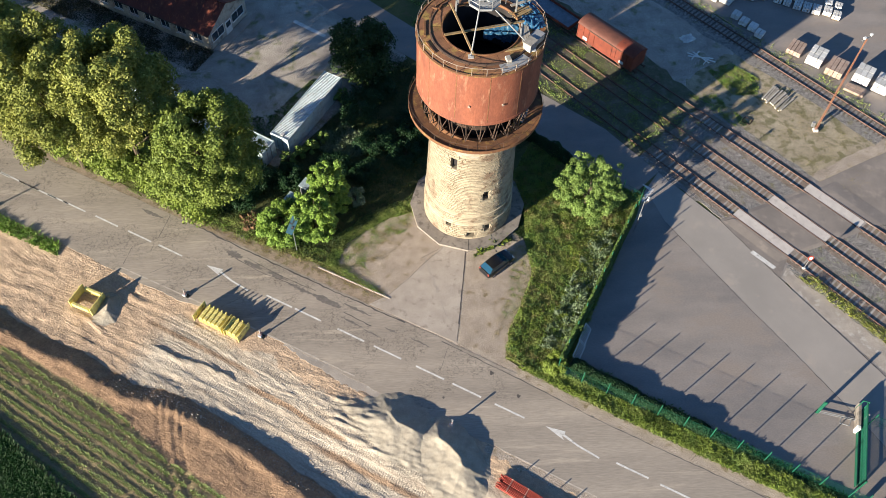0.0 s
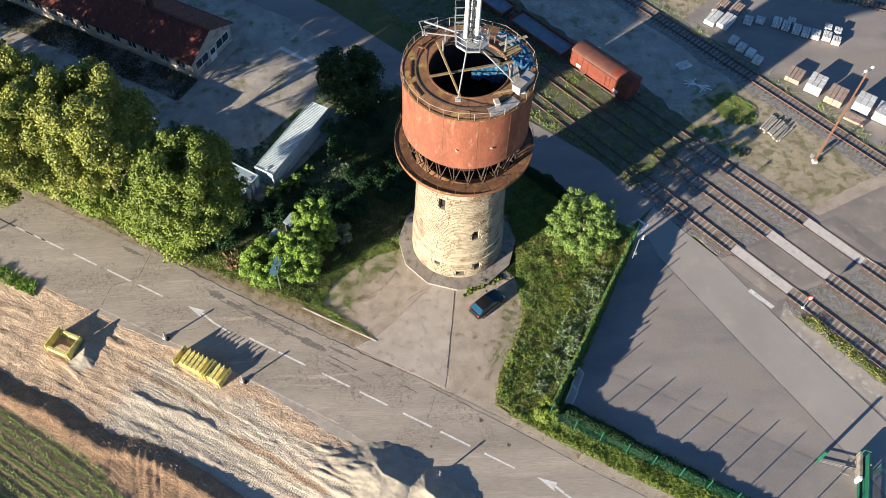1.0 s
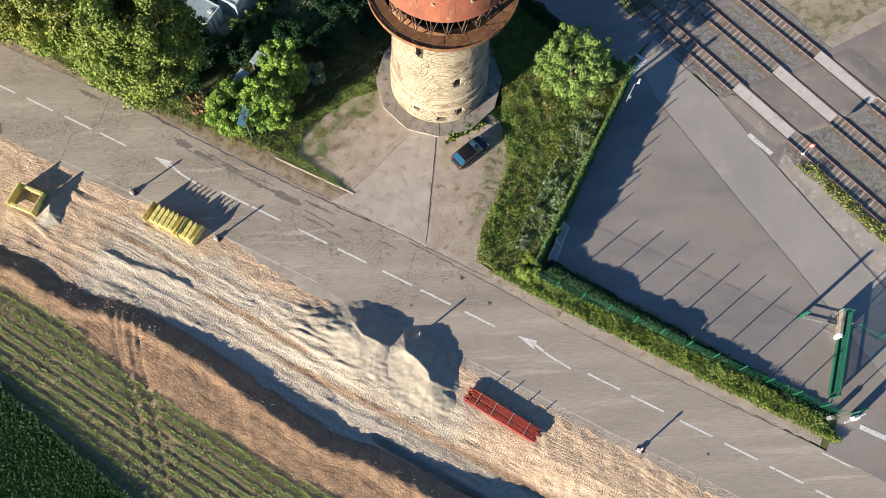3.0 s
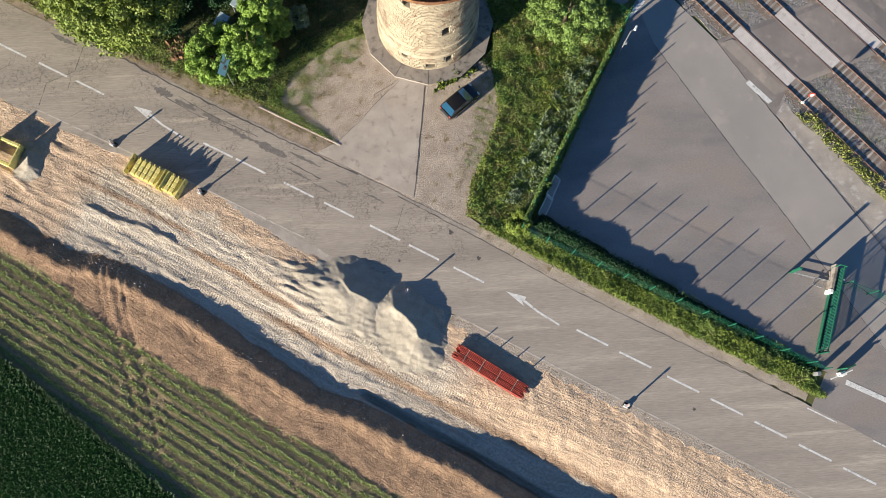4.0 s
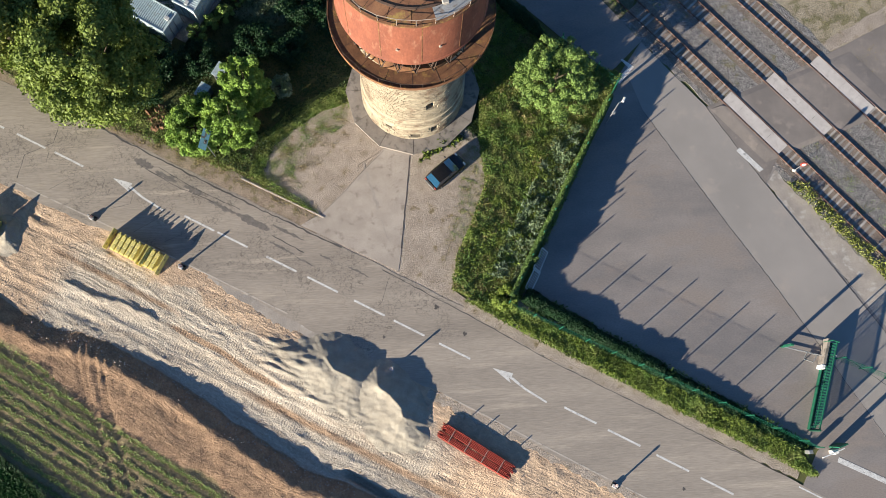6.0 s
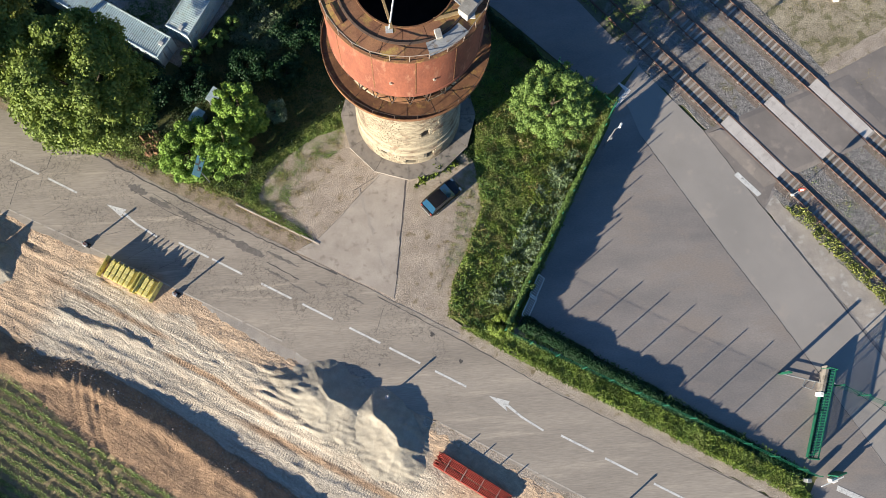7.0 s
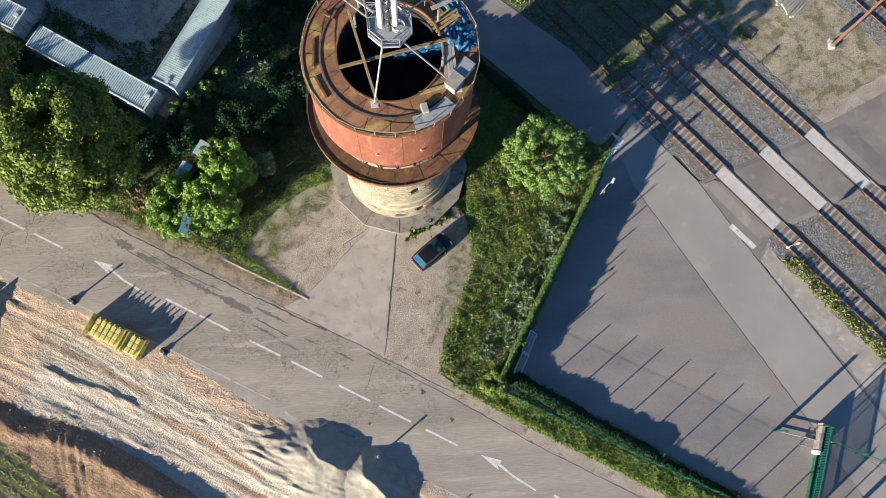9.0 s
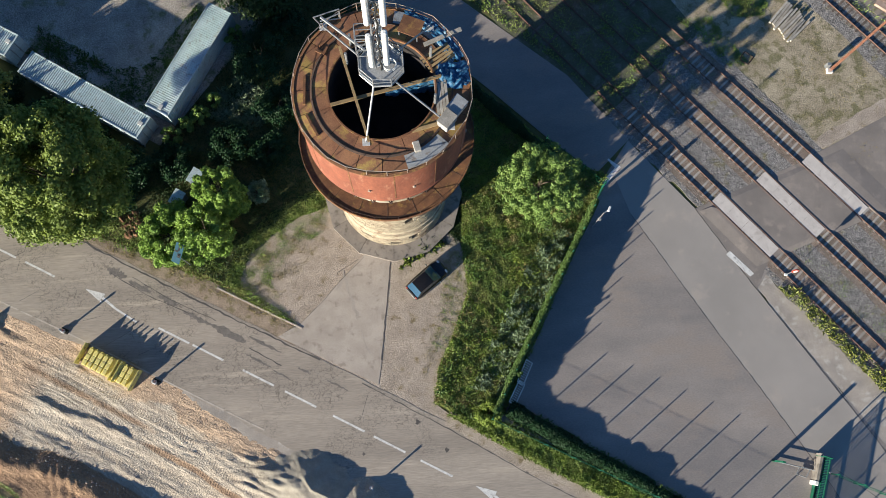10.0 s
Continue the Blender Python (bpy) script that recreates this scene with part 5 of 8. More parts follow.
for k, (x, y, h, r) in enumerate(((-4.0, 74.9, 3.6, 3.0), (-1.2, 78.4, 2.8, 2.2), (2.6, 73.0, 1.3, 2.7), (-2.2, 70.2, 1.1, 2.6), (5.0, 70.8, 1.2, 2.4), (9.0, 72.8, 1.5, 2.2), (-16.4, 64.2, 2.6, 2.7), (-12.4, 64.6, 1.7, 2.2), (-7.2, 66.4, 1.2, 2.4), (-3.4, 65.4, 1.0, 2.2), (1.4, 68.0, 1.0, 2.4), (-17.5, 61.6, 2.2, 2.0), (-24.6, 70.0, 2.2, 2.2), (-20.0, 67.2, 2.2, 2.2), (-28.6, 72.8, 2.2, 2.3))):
    tree("elder_bush", SHADED_BUSH, x, y, h, r, LEAF_SHADED, 50 + k, int(2100 * r), 0.06, 40, 0.185, "bush", ragged=0.5)
for k, (x, y, h, r) in enumerate(((-12.6, 67.4, 1.9, 1.1), (-11.2, 68.6, 1.5, 1.0), (-9.9, 69.6, 1.6, 1.0), (-8.6, 71.0, 1.4, 0.9), (-6.2, 77.2, 2.2, 1.2))):
    tree("container_shrub", "yellow-green shrub along the side of a container", x, y, h, r, LEAF_YOUNG, 90 + k, 2600, 0.08, 16, 0.19, "bush", ragged=0.7)
tree("flowering_bush", "bush with pale blossom in the shade", -4.6, 61.2, 2.2, 1.3, LEAF_PALE, 70, 2600, 0.1, 14, 0.2, "bush")


def inside(px_, py_, poly):
    hit = np.zeros(len(px_), bool)
    for (x0, y0), (x1, y1) in zip(poly, poly[1:] + poly[:1]):
        cross = ((y0 > py_) != (y1 > py_)) & (px_ < (x1 - x0) * (py_ - y0) / ((y1 - y0) or 1e-9) + x0)
        hit ^= cross
    return hit


def tufts(name, label, poly, count, tall, wide, mat, seed, clump=2.5, bare=0.0, category="grass", base=-0.06, lean=0.75, bank=0.0):
    """A stand of grass: small bent blades in loose clumps over a plan outline."""
    rng = np.random.RandomState(seed)
    p = np.array(poly)
    lo, hi = p.min(0), p.max(0)
    xy = rng.uniform(lo, hi, (int(count * 3), 2))
    xy = xy[inside(xy[:, 0], xy[:, 1], list(poly))]
    thick = wave(xy[:, 0], xy[:, 1], seed + 1, clump)
    xy, thick = xy[thick > bare - 1 + 0.8 * rng.rand(len(xy))][:count], thick[thick > -9][:1]
    n = len(xy)
    hgt = tall * (0.65 + 0.5 * wave(xy[:, 0], xy[:, 1], seed + 2, clump * 1.4)) * rng.uniform(0.5, 1.2, n)
    hgt = np.clip(hgt, 0.1 * tall, None)
    a = rng.uniform(0, 2 * np.pi, n)
    lean_ = rng.normal(size=(n, 2)) * lean * hgt[:, None]
    s = wide * rng.uniform(0.6, 1.3, n)
    foot = np.c_[xy, base + bank * rng.rand(n) * np.clip(0.6 + 0.7 * fbm(xy[:, 0], xy[:, 1], seed + 4, clump, 3), 0, 1.4)]
    side = np.c_[np.cos(a) * s, np.sin(a) * s, np.zeros(n)]
    tip = foot + np.c_[lean_, hgt]
    q = np.stack([foot - side * 0.5, foot + side * 0.5, tip + side * 0.32, tip - side * 0.32], 1)
    return tagged(part(name, quads(name, q), mat), label, category, kind="stuff")


VERGE = [(10.9, 40.2), (15.6, 37.6), (17.4, 38.9), (29.4, 60.9), (27.2, 62.0), (22.6, 65.6), (17.6, 70.8), (13.9, 64.0), (15.0, 59.4), (14.6, 55.0), (14.9, 50.5), (13.2, 46.5), (11.6, 43.5)]
tufts("tall_grass", "tall mixed green and straw grass beside the fence", VERGE, 145000, 0.13, 0.08, GRASS, 80, 1.3, -0.15, lean=1.1, bank=0.34)
tufts("weeds", "broad-leaved green weeds in the tall grass", VERGE, 50000, 0.15, 0.085, LEAF_MID, 81, 1.7, 0.6, "weeds", lean=1.1, bank=0.48)
tufts("dark_weeds", "clumps of dark green nettles in the tall grass", VERGE, 24000, 0.18, 0.11, LEAF_FENCE, 103, 1.5, 0.85, "weeds", lean=1.1, bank=0.65)
tufts("pale_weeds", "pale silvery weeds along the fence", [(14.4, 41.4), (16.7, 40.4), (25.6, 55.2), (22.8, 56.0)], 22000, 0.16, 0.12, LEAF_PALE, 82, 1.1, 0.5, "weeds", lean=1.0, bank=1.0)
LAWN = [(-5.2, 51.1), (-6.6, 52.6), (-5.4, 55.4), (-3.2, 57.2), (-0.5, 59.0), (2.0, 61.5), (4.4, 67.0), (9.0, 68.0), (14.0, 66.5), (17.6, 70.6), (10.4, 77.6), (-1.4, 88.0), (-5, 78), (-14.0, 66.6), (-20.5, 60.4), rd(-27.5, 6.4), rd(-20, 6.5), rd(-11, 6.4)]
tufts("shaded_grass", "rough green grass behind the tower, its shade put into the colour", LAWN, 62000, 0.13, 0.10, LAWN_SHADED, 83, 2.4, -0.5, lean=1.1, bank=0.3)
tufts("silver_herbs", "low grey-green herbs in the shade", [(-9.0, 69.4), (-6.6, 67.4), (-3.4, 68.6), (-3.2, 71.6), (-6.0, 73.4), (-8.4, 72.0)], 5000, 0.4, 0.14, LEAF_PALE, 108, 1.2, 0.3, "weeds")
tufts("verge_grass", "rough grass on the verge of the main road", [rd(-60, 4.6), rd(-34, 4.6), rd(-26, 5.3), rd(-19, 5.95), rd(-10.3, 6.05), rd(-12, 6.5), rd(-15.6, 6.8), rd(-18.2, 7.8), rd(-24, 8.6), rd(-60, 9)], 50000, 0.13, 0.08, GRASS, 84, 2.0, -0.4, lean=1.1, bank=0.25)
tufts("verge_straw", "thin straw-coloured grass on the dusty verge", [rd(-33, 4.3), rd(-26, 4.7), rd(-19, 5.2), rd(-10.0, 5.3), rd(-10.4, 6.4), rd(-19, 6.5), rd(-27, 6.0), rd(-34, 5.2)], 22000, 0.12, 0.065, DRYGRASS, 110, 1.3, 0.0, lean=1.2)
tufts("edge_grass", "scattered weeds on the gravel", [(-1.9, 48.6), (-5.4, 51.0), (-7.2, 52.8), (-6.0, 56.0), (-3.4, 58.2), (0.6, 60.2), (2.8, 60.4), (1.6, 57.2), (-1.8, 55.4), (-3.8, 52.6), (-3.0, 50.8)], 26000, 0.10, 0.06, GRASS, 85, 1.8, 0.0, lean=1.3)
tufts("margin_grass", "yellow-green dry grass round the gravel", [(-1.4, 48.5), (-5.6, 51.0), (-8.0, 52.8), (-6.6, 56.4), (-3.6, 59.2), (0.4, 61.2), (3.4, 61.0), (2.6, 59.6), (-0.8, 58.8), (-3.6, 57.0), (-5.8, 55.2), (-6.6, 52.8), (-5.6, 50.7), (-2.6, 48.9)], 26000, 0.14, 0.07, GRASS, 109, 1.4, -0.2, lean=1.1, bank=0.15)
tufts("edge_grass", "grass in the joints at the tower's foot", [(8.6, 53.0), (13.0, 55.0), (12.2, 56.6), (9.0, 53.9)], 700, 0.4, 0.2, LEAF_MID, 86, 0.8, 0.4)
tufts("gravel_weeds", "sparse weeds on the trodden gravel", [(-5.4, 51.0), (-5.0, 55.0), (-1.4, 58.0), (2.6, 58.8), (1.2, 56.0), (-2.0, 52.0), (-3.4, 50.2)], 9000, 0.10, 0.045, DRYGRASS, 102, 1.4, 0.1, "weeds", lean=1.3)
tufts("yard_weeds", "rough brown-green grass along the long building, darkened for its shade", [(-23.2, 87.0), (-66.4, 112.3), (-67.9, 108.9), (-25.4, 83.4)], 46000, 0.16, 0.14, SHADE_WEED, 104, 4.0, -0.8, "weeds", lean=1.1, bank=0.3)
tufts("yard_weeds", "weeds behind the containers at the edge of the gravel", [(-27.0, 77.2), (-15.2, 70.4), (-12.4, 73.2), (-8.4, 80.2), (-10.0, 81.8), (-15.2, 75.2), (-18.5, 75.0), (-25.8, 80.2)], 11000, 0.28, 0.10, LEAF_FENCE, 105, 2.2, 0.1, "weeds")
HEDGE_S = [rd(5.8, 4.9), rd(12, 4.55), rd(41.4, 4.4), rd(42.2, 4.8), rd(39.5, 6.3), rd(10.2, 6.4)]
tufts("roadside_herbs", "dense green herbs between the road and the fence", HEDGE_S, 70000, 0.15, 0.09, LEAF_MID, 87, 1.8, 0.0, "weeds", lean=1.1, bank=0.55)
tufts("roadside_grass", "straw-coloured grass between the road and the fence", HEDGE_S, 70000, 0.15, 0.08, GRASS, 88, 1.6, lean=1.1, bank=0.5)
def hedge(name, label, pts, wide, tall, count, leaf, mat, seed, category="hedge", uneven=0.34):
    """A ragged hedge along a line: small leaves filling an uneven rounded bank."""
    rng = np.random.RandomState(seed)
    p = np.array(pts, float)
    seg = np.linalg.norm(np.diff(p, axis=0), axis=1)
    k = rng.choice(len(seg), count, p=seg / seg.sum())
    f = rng.rand(count)[:, None]
    along = p[k] * (1 - f) + p[k + 1] * f
    d = (p[k + 1] - p[k]) / seg[k][:, None]
    run = np.concatenate([[0], np.cumsum(seg)])[k] + f[:, 0] * seg[k]
    big = 0.78 + uneven * wave(run, 0 * run, seed + 1, 6.0, 4)
    th = rng.uniform(0, np.pi, count)
    rad = (0.55 + 0.5 * rng.rand(count) ** 0.6) * big
    pos = np.c_[along + np.c_[-d[:, 1], d[:, 0]] * (np.cos(th) * rad * wide / 2)[:, None], np.sin(th) * rad * tall - 0.05]
    nor = np.c_[np.c_[-d[:, 1], d[:, 0]] * np.cos(th)[:, None], np.sin(th)] + rng.normal(size=(count, 3)) * 0.6
    nor /= np.linalg.norm(nor, axis=1)[:, None]
    t1 = np.cross(nor, rng.normal(size=(count, 3)))
    t1 /= np.linalg.norm(t1, axis=1)[:, None]
    t2 = np.cross(nor, t1)
    s = leaf * rng.uniform(0.6, 1.25, count)[:, None]
    q = np.stack([pos - t1 * s * 0.5, pos + t2 * s * 0.36, pos + t1 * s * 0.5, pos - t2 * s * 0.36], 1)
    return tagged(part(name, quads(name, q), mat), label, category, kind="stuff")


hedge("fence_bramble", "bramble bank along the yard side of the fence, shade in its colour", [rd(11.0, 7.6), rd(20, 7.3), rd(30, 6.9), rd(40.5, 6.6)], 1.4, 0.42, 14000, 0.17, LEAF_SHADED, 89, "bramble", 0.4)
hedge("fence_bramble", "tall bramble bank in the corner of the two fences", [rd(10.6, 7.9), rd(18, 7.4), rd(25.5, 7.1)], 1.9, 1.0, 17000, 0.17, LEAF_SHADED, 115, "bramble", 0.2)
hedge("fence_bramble", "low bramble bank against the green fence", [rd(25.5, 7.0), rd(33, 6.8)], 1.6, 0.62, 8000, 0.17, LEAF_SHADED, 116, "bramble", 0.2)
tufts("fence_weeds", "rank weeds along the yard side of the fence", [rd(10.6, 6.4), rd(40.6, 6.0), rd(40.6, 7.3), rd(26, 7.9), rd(12.0, 8.6)], 18000, 0.16, 0.11, LEAF_FENCE, 101, 2.0, 0.2, "weeds", lean=1.1, bank=0.5)
hedge("fence_climbers", "dense green climbers grown over the mesh fence", [(16.3, 38.9), (20.4, 45.7), (25.0, 53.5), (27.7, 58.0)], 0.8, 3.15, 56000, 0.19, LEAF_FENCE, 97, "climbers", 0.08)
hedge("lane_hedge", "ragged hedge along the side road, shade put into its colour", [(10.0, 76.6), (17.6, 69.9), (22.6, 64.6), (25.6, 61.8)], 1.3, 2.0, 26000, 0.19, LEAF_SHADED, 98)
tufts("dry_grass", "brown seeding grass in the verge", VERGE, 34000, 0.15, 0.07, DRYGRASS, 99, 1.6, 0.45, lean=1.0, bank=0.34)
tufts("edge_grass", "weeds creeping over the gravel", [(10.6, 45.0), (13.6, 44.5), (16.2, 49.6), (15.4, 55.2), (12.6, 53.4), (12.2, 48.0)], 9000, 0.10, 0.055, GRASS, 100, 0.7, 0.3, lean=1.2)
tufts("gravel_weeds", "sparse dry weeds at the edge of the grass", [(9.6, 42.0), (12.2, 43.6), (15.0, 49.0), (15.0, 54.4), (13.2, 54.6), (12.4, 50.0), (10.6, 46.0)], 7000, 0.10, 0.05, DRYGRASS, 111, 0.9, 0.1, "weeds", lean=1.3)
tufts("edge_grass", "grass beside the apron, darkened for the shade there", [(12.6, 55.2), (14.8, 54.6), (15.6, 59.6), (14.2, 62.4), (13.8, 57.2)], 6000, 0.14, 0.08, LAWN_SHADED, 112, 1.0, -0.3)
tufts("track_weeds", "sparse weeds between the tracks", [tk(-9.6, 65.3), tk(14, 65.3), tk(14, 67.0), tk(-8.6, 66.6)], 16000, 0.18, 0.11, LEAF_OLIVE, 90, 1.8, 0.15, "weeds", lean=1.0, bank=0.65)
tufts("track_weeds", "yellow-green weeds between the tracks", [tk(-11.0, 69.2), tk(30, 68.8), tk(30, 70.8), tk(-11.0, 70.6)], 12000, 0.12, 0.07, GRASS, 91, 2.4, 0.6, "weeds", lean=1.1, bank=0.12)
tufts("track_weeds", "rough grass between the old tracks", [tk(-75, 63.0), tk(-54, 65.4), tk(-45, 66.6), tk(-38, 67.2), tk(-31, 68), tk(-31, 76), tk(-75, 76)], 26000, 0.24, 0.09, GRASS, 92, 3.0, 0.6, "weeds")
tufts("track_weeds", "rough grass strip along the side road", [tk(-69, 60.4), tk(-54.5, 63.7), tk(-45, 65.2), tk(-38.7, 66.3), tk(-33, 66.2), tk(-33, 66.9), tk(-45, 66.4), tk(-56, 64.9), tk(-70, 61.6)], 12000, 0.35, 0.10, GRASS, 93, 2.0, 0.0, "weeds")
tufts("track_weeds", "yellow-green weeds along the far track", [tk(-60, 93.0), tk(20, 93.0), tk(20, 95.0), tk(-60, 94.8)], 20000, 0.35, 0.10, GRASS, 94, 2.5, 0.2, "weeds")
tufts("track_weeds", "dry grass on the gravel beside the tracks", [tk(-37, 80), tk(20, 80), tk(20, 89), tk(-37, 89)], 30000, 0.10, 0.06, DRYGRASS, 95, 3.0, 0.35, "weeds", lean=1.2)
tufts("track_weeds", "yellow-green grass patch on the dry ground", [tk(-36.5, 84.0), tk(-31.5, 83.0), tk(-29.5, 85.5), tk(-31.0, 88.0), tk(-35.5, 87.5)], 9000, 0.14, 0.08, GRASS, 113, 1.5, 0.25, "weeds", lean=1.1, bank=0.1)
tufts("track_weeds", "rough grass beside the track in the shade", [tk(-35.5, 78.6), tk(-28.0, 78.6), tk(-27.0, 80.4), tk(-33.0, 81.2)], 7000, 0.13, 0.08, GRASS, 114, 1.6, 0.35, "weeds", lean=1.1)
tufts("works_grass", "strip of grass left on the edge of the works", [rd(-62, -5.0), rd(-46, -5.0), rd(-45, -6.4), rd(-62, -7.0)], 12000, 0.35, 0.1, LEAF_BRIGHT, 96, 1.4, 0.0, "grass")


def crop_rows(name, label, u0, u1, lo, hi, gap, along, tall, wide, mat, seed, blades=3, category="crop", stray=0.12, thin=0.75):
    """Plants in rows; lo, hi: distance south of the road between which they stand, as functions of u."""
    rng = np.random.RandomState(seed)
    U, W = [], []
    for k in range(int(15 / gap), int(60 / gap)):
        u = np.arange(u0, u1, along) + rng.uniform(-0.4, 0.4, len(np.arange(u0, u1, along))) * along
        w = k * gap + 0.09 * u + rng.normal(size=len(u)) * gap * stray
        ok = (w > lo(u)) & (w < hi(u)) & (wave(u, w, seed + 3, 4.0) > -thin + 0.5 * rng.rand(len(u)))
        ok &= (np.abs(np.abs(u - 0.95 * (w - 15) + 23.3) - 0.95) > 0.25) | (w > 28)
        U.append(u[ok]), W.append(w[ok])
    U, W = np.repeat(np.concatenate(U), blades), np.repeat(np.concatenate(W), blades)
    n = len(U)
    foot = np.c_[RO[0] + U * RU[0] - W * RV[0], RO[1] + U * RU[1] - W * RV[1], np.full(n, 0.0)]
    a = rng.uniform(0, 2 * np.pi, n)
    h = tall * rng.uniform(0.6, 1.1, n)
    out = np.c_[np.cos(a), np.sin(a)] * (0.9 * h)[:, None]
    s = wide * rng.uniform(0.7, 1.2, n)
    side = np.c_[-np.sin(a) * s, np.cos(a) * s, np.zeros(n)]
    tip = foot + np.c_[out * 1.3, h]
    q = np.stack([foot - side * 0.3, foot + side * 0.3, tip + side * 0.5, tip - side * 0.5], 1)
    return tagged(part(name, quads(name, q), mat), label, category, kind="stuff")


maize_line = lambda u: 26.6 + 0.185 * (u + 27.2)
crop_rows("young_crop", "rows of young green crop on brown soil", -58, 14, lambda u: field_line(u) + 0.3, maize_line, 0.94, 0.05, 0.16, 0.06, CROP, 120, 4, stray=0.10, thin=1.1)
crop_rows("dry_stubble", "dusty straw-coloured weeds between the crop rows", -58, 14, lambda u: field_line(u) + 0.2, maize_line, 0.94, 0.05, 0.09, 0.06, STRAW, 123, 3, "weeds", 0.24, 0.9)
crop_rows("tall_crop", "dense dark green crop at the field's end", -48, -6, maize_line, lambda u: maize_line(u) + 9, 0.36, 0.10, 0.5, 0.07, MAIZE, 121, 7, stray=0.35, thin=9.0)


# ---- along the railway ----
SLEEP = Mesh().box(0.24, 2.5, 0.16, Matrix.Translation((0, 0, 0.0)), 0.02).data("sleeper")
PALE = Mesh().box(0.26, 1.86, 0.18, Matrix.Translation((0, 0, 0.0)), 0.03).data("sleeper")
SLEEP.materials.append(SLEEPER), PALE.materials.append(PALESLEEPER)


def rail_mesh(length):
    """Foot, web and head of a rail, along x from 0."""
    prof = [(-0.07, 0.0), (0.07, 0.0), (0.07, 0.015), (0.012, 0.03), (0.012, 0.11), (0.036, 0.12), (0.036, 0.155), (-0.036, 0.155), (-0.036, 0.12), (-0.012, 0.11), (-0.012, 0.03), (-0.07, 0.015)]
    k = len(prof)
    m = Mesh()
    return m.add([(x, y, z) for x in (0, length) for y, z in prof], [(i, (i + 1) % k, k + (i + 1) % k, k + i) for i in range(k)] + [tuple(range(k - 1, -1, -1)), tuple(range(k, 2 * k))])


def track(s0, s1, n, label, skip=(0, 0), lift=0.0, turn=0.0, mat=SLEEPER, step_=0.62, seed=0):
    rng = random.Random(seed)
    base = Matrix.Translation((*tk(s0, n), lift)) @ Matrix.Rotation(radians(RAIL_TURN + turn), 4, "Z")
    tr = thing("railway_track", label, "railway track", base, "railway tracks")
    L = s1 - s0
    rails = rail_mesh(L)
    for side in (-1, 1):
        ob = part("rail", rails if side < 0 else shared, RAIL, tr)
        shared = ob.data
        ob.location = (0, side * 0.755, -0.03)
    if n < 85:
        for a, b in ((max(0, -33 - s0), skip[0] - s0), (skip[1] - s0, L)):
            part("gravel_fill", Mesh().box(b - a, 1.38, 0.1, Matrix.Translation(((a + b) / 2, 0, -0.046))), TRACKFILL, tr, "rusty gravel between the rails")
            for side in (-1, 1):
                part("gravel_fill", Mesh().box(b - a, 0.62, 0.1, Matrix.Translation(((a + b) / 2, side * 1.15, -0.050))), TRACKFILL, tr)
    x = 0.4
    while x < L:
        if not skip[0] < s0 + x < skip[1] and (s0 + x > -33 or lift or n > 85 or rng.random() < 0.22):
            pale = mat is PALESLEEPER and s0 + x > -32
            ob = part("sleeper", PALE if pale else SLEEP, mat if pale else SLEEPER, tr)
            ob.location, ob.rotation_euler = (x, rng.uniform(-0.04, 0.04), -0.078 + rng.uniform(-0.010, 0.010)), (0, 0, radians(rng.uniform(-1.5, 1.5)))
        x += step_
    return tr


track(-72, 26, 67.62, "rusty railway track on wooden sleepers beside the yard", (-19.9, -12.0), mat=PALESLEEPER, seed=1)
track(-66, 26, 71.85, "rusty railway track with pale sleepers through the crossing", (-18.4, -10.3), turn=0.6, mat=PALESLEEPER, seed=2)
track(-76, 26, 75.50, "rusty railway track carrying the goods wagons", (-16.4, -8.8), turn=1.5, mat=PALESLEEPER, seed=3)
track(-75, 18, 91.8, "old railway track on dark wooden sleepers", turn=0.5, seed=4)
track(-52, 12, 108.6, "old railway track behind the storage yard", turn=24, seed=5)
track(-52, 12, 115.2, "far railway track along the storage yard", turn=24, seed=6)

# pale concrete panels between the rails of the crossing
for n_, s0, s1 in ((67.62, -19.75, -12.05), (72.40, -18.2, -10.25), (77.15, -16.35, -8.75)):
    count = 4
    for i in range(count):
        a, b = s0 + (s1 - s0) * i / count, s0 + (s1 - s0) * (i + 1) / count - 0.015
        tagged(part("crossing_panel", Mesh().slab([tk(a, n_ - 0.66), tk(b, n_ - 0.66), tk(b, n_ + 0.66), tk(a, n_ + 0.66)][::1], -0.1, 0.107), PANEL), "pale concrete panel between the crossing's rails", "crossing panel", "crossing panels", "structure")
# the asphalt rises to the rail heads at the crossing
for n0, n1, s0, s1 in ((65.4, 66.82, -19.9, -12.3), (68.42, 71.60, -19.2, -11.2), (73.20, 76.35, -17.2, -9.4), (77.95, 80.6, -15.4, -7.6)):
    k, h = 0.36, 0.085
    # each ramps down at its free ends
    low_n, high_n = (1.1 if n0 < 66 else 0), (1.6 if n1 > 79 else 0)
    out = [(s0, n0), (s1, n0), (s1 + k * (n1 - n0), n1), (s0 + k * (n1 - n0), n1)]
    top_ = [(s0 + 0.5, n0 + low_n), (s1 - 0.5, n0 + low_n), (s1 + k * (n1 - n0) - 0.5, n1 - high_n), (s0 + k * (n1 - n0) + 0.5, n1 - high_n)]
    low_ = [(*tk(*p), 0.008) for p in out]
    m = Mesh().add(low_ + [(*tk(*p), h) for p in top_] + [(*tk(*p), -0.1) for p in out], [(4, 5, 6, 7), (0, 1, 5, 4), (1, 2, 6, 5), (2, 3, 7, 6), (3, 0, 4, 7), (8, 9, 1, 0), (9, 10, 2, 1), (10, 11, 3, 2), (11, 8, 0, 3)])
    tagged(part("crossing_infill", m, CROSSASPHALT), "dark asphalt between the tracks of the crossing", "road", "", "structure")


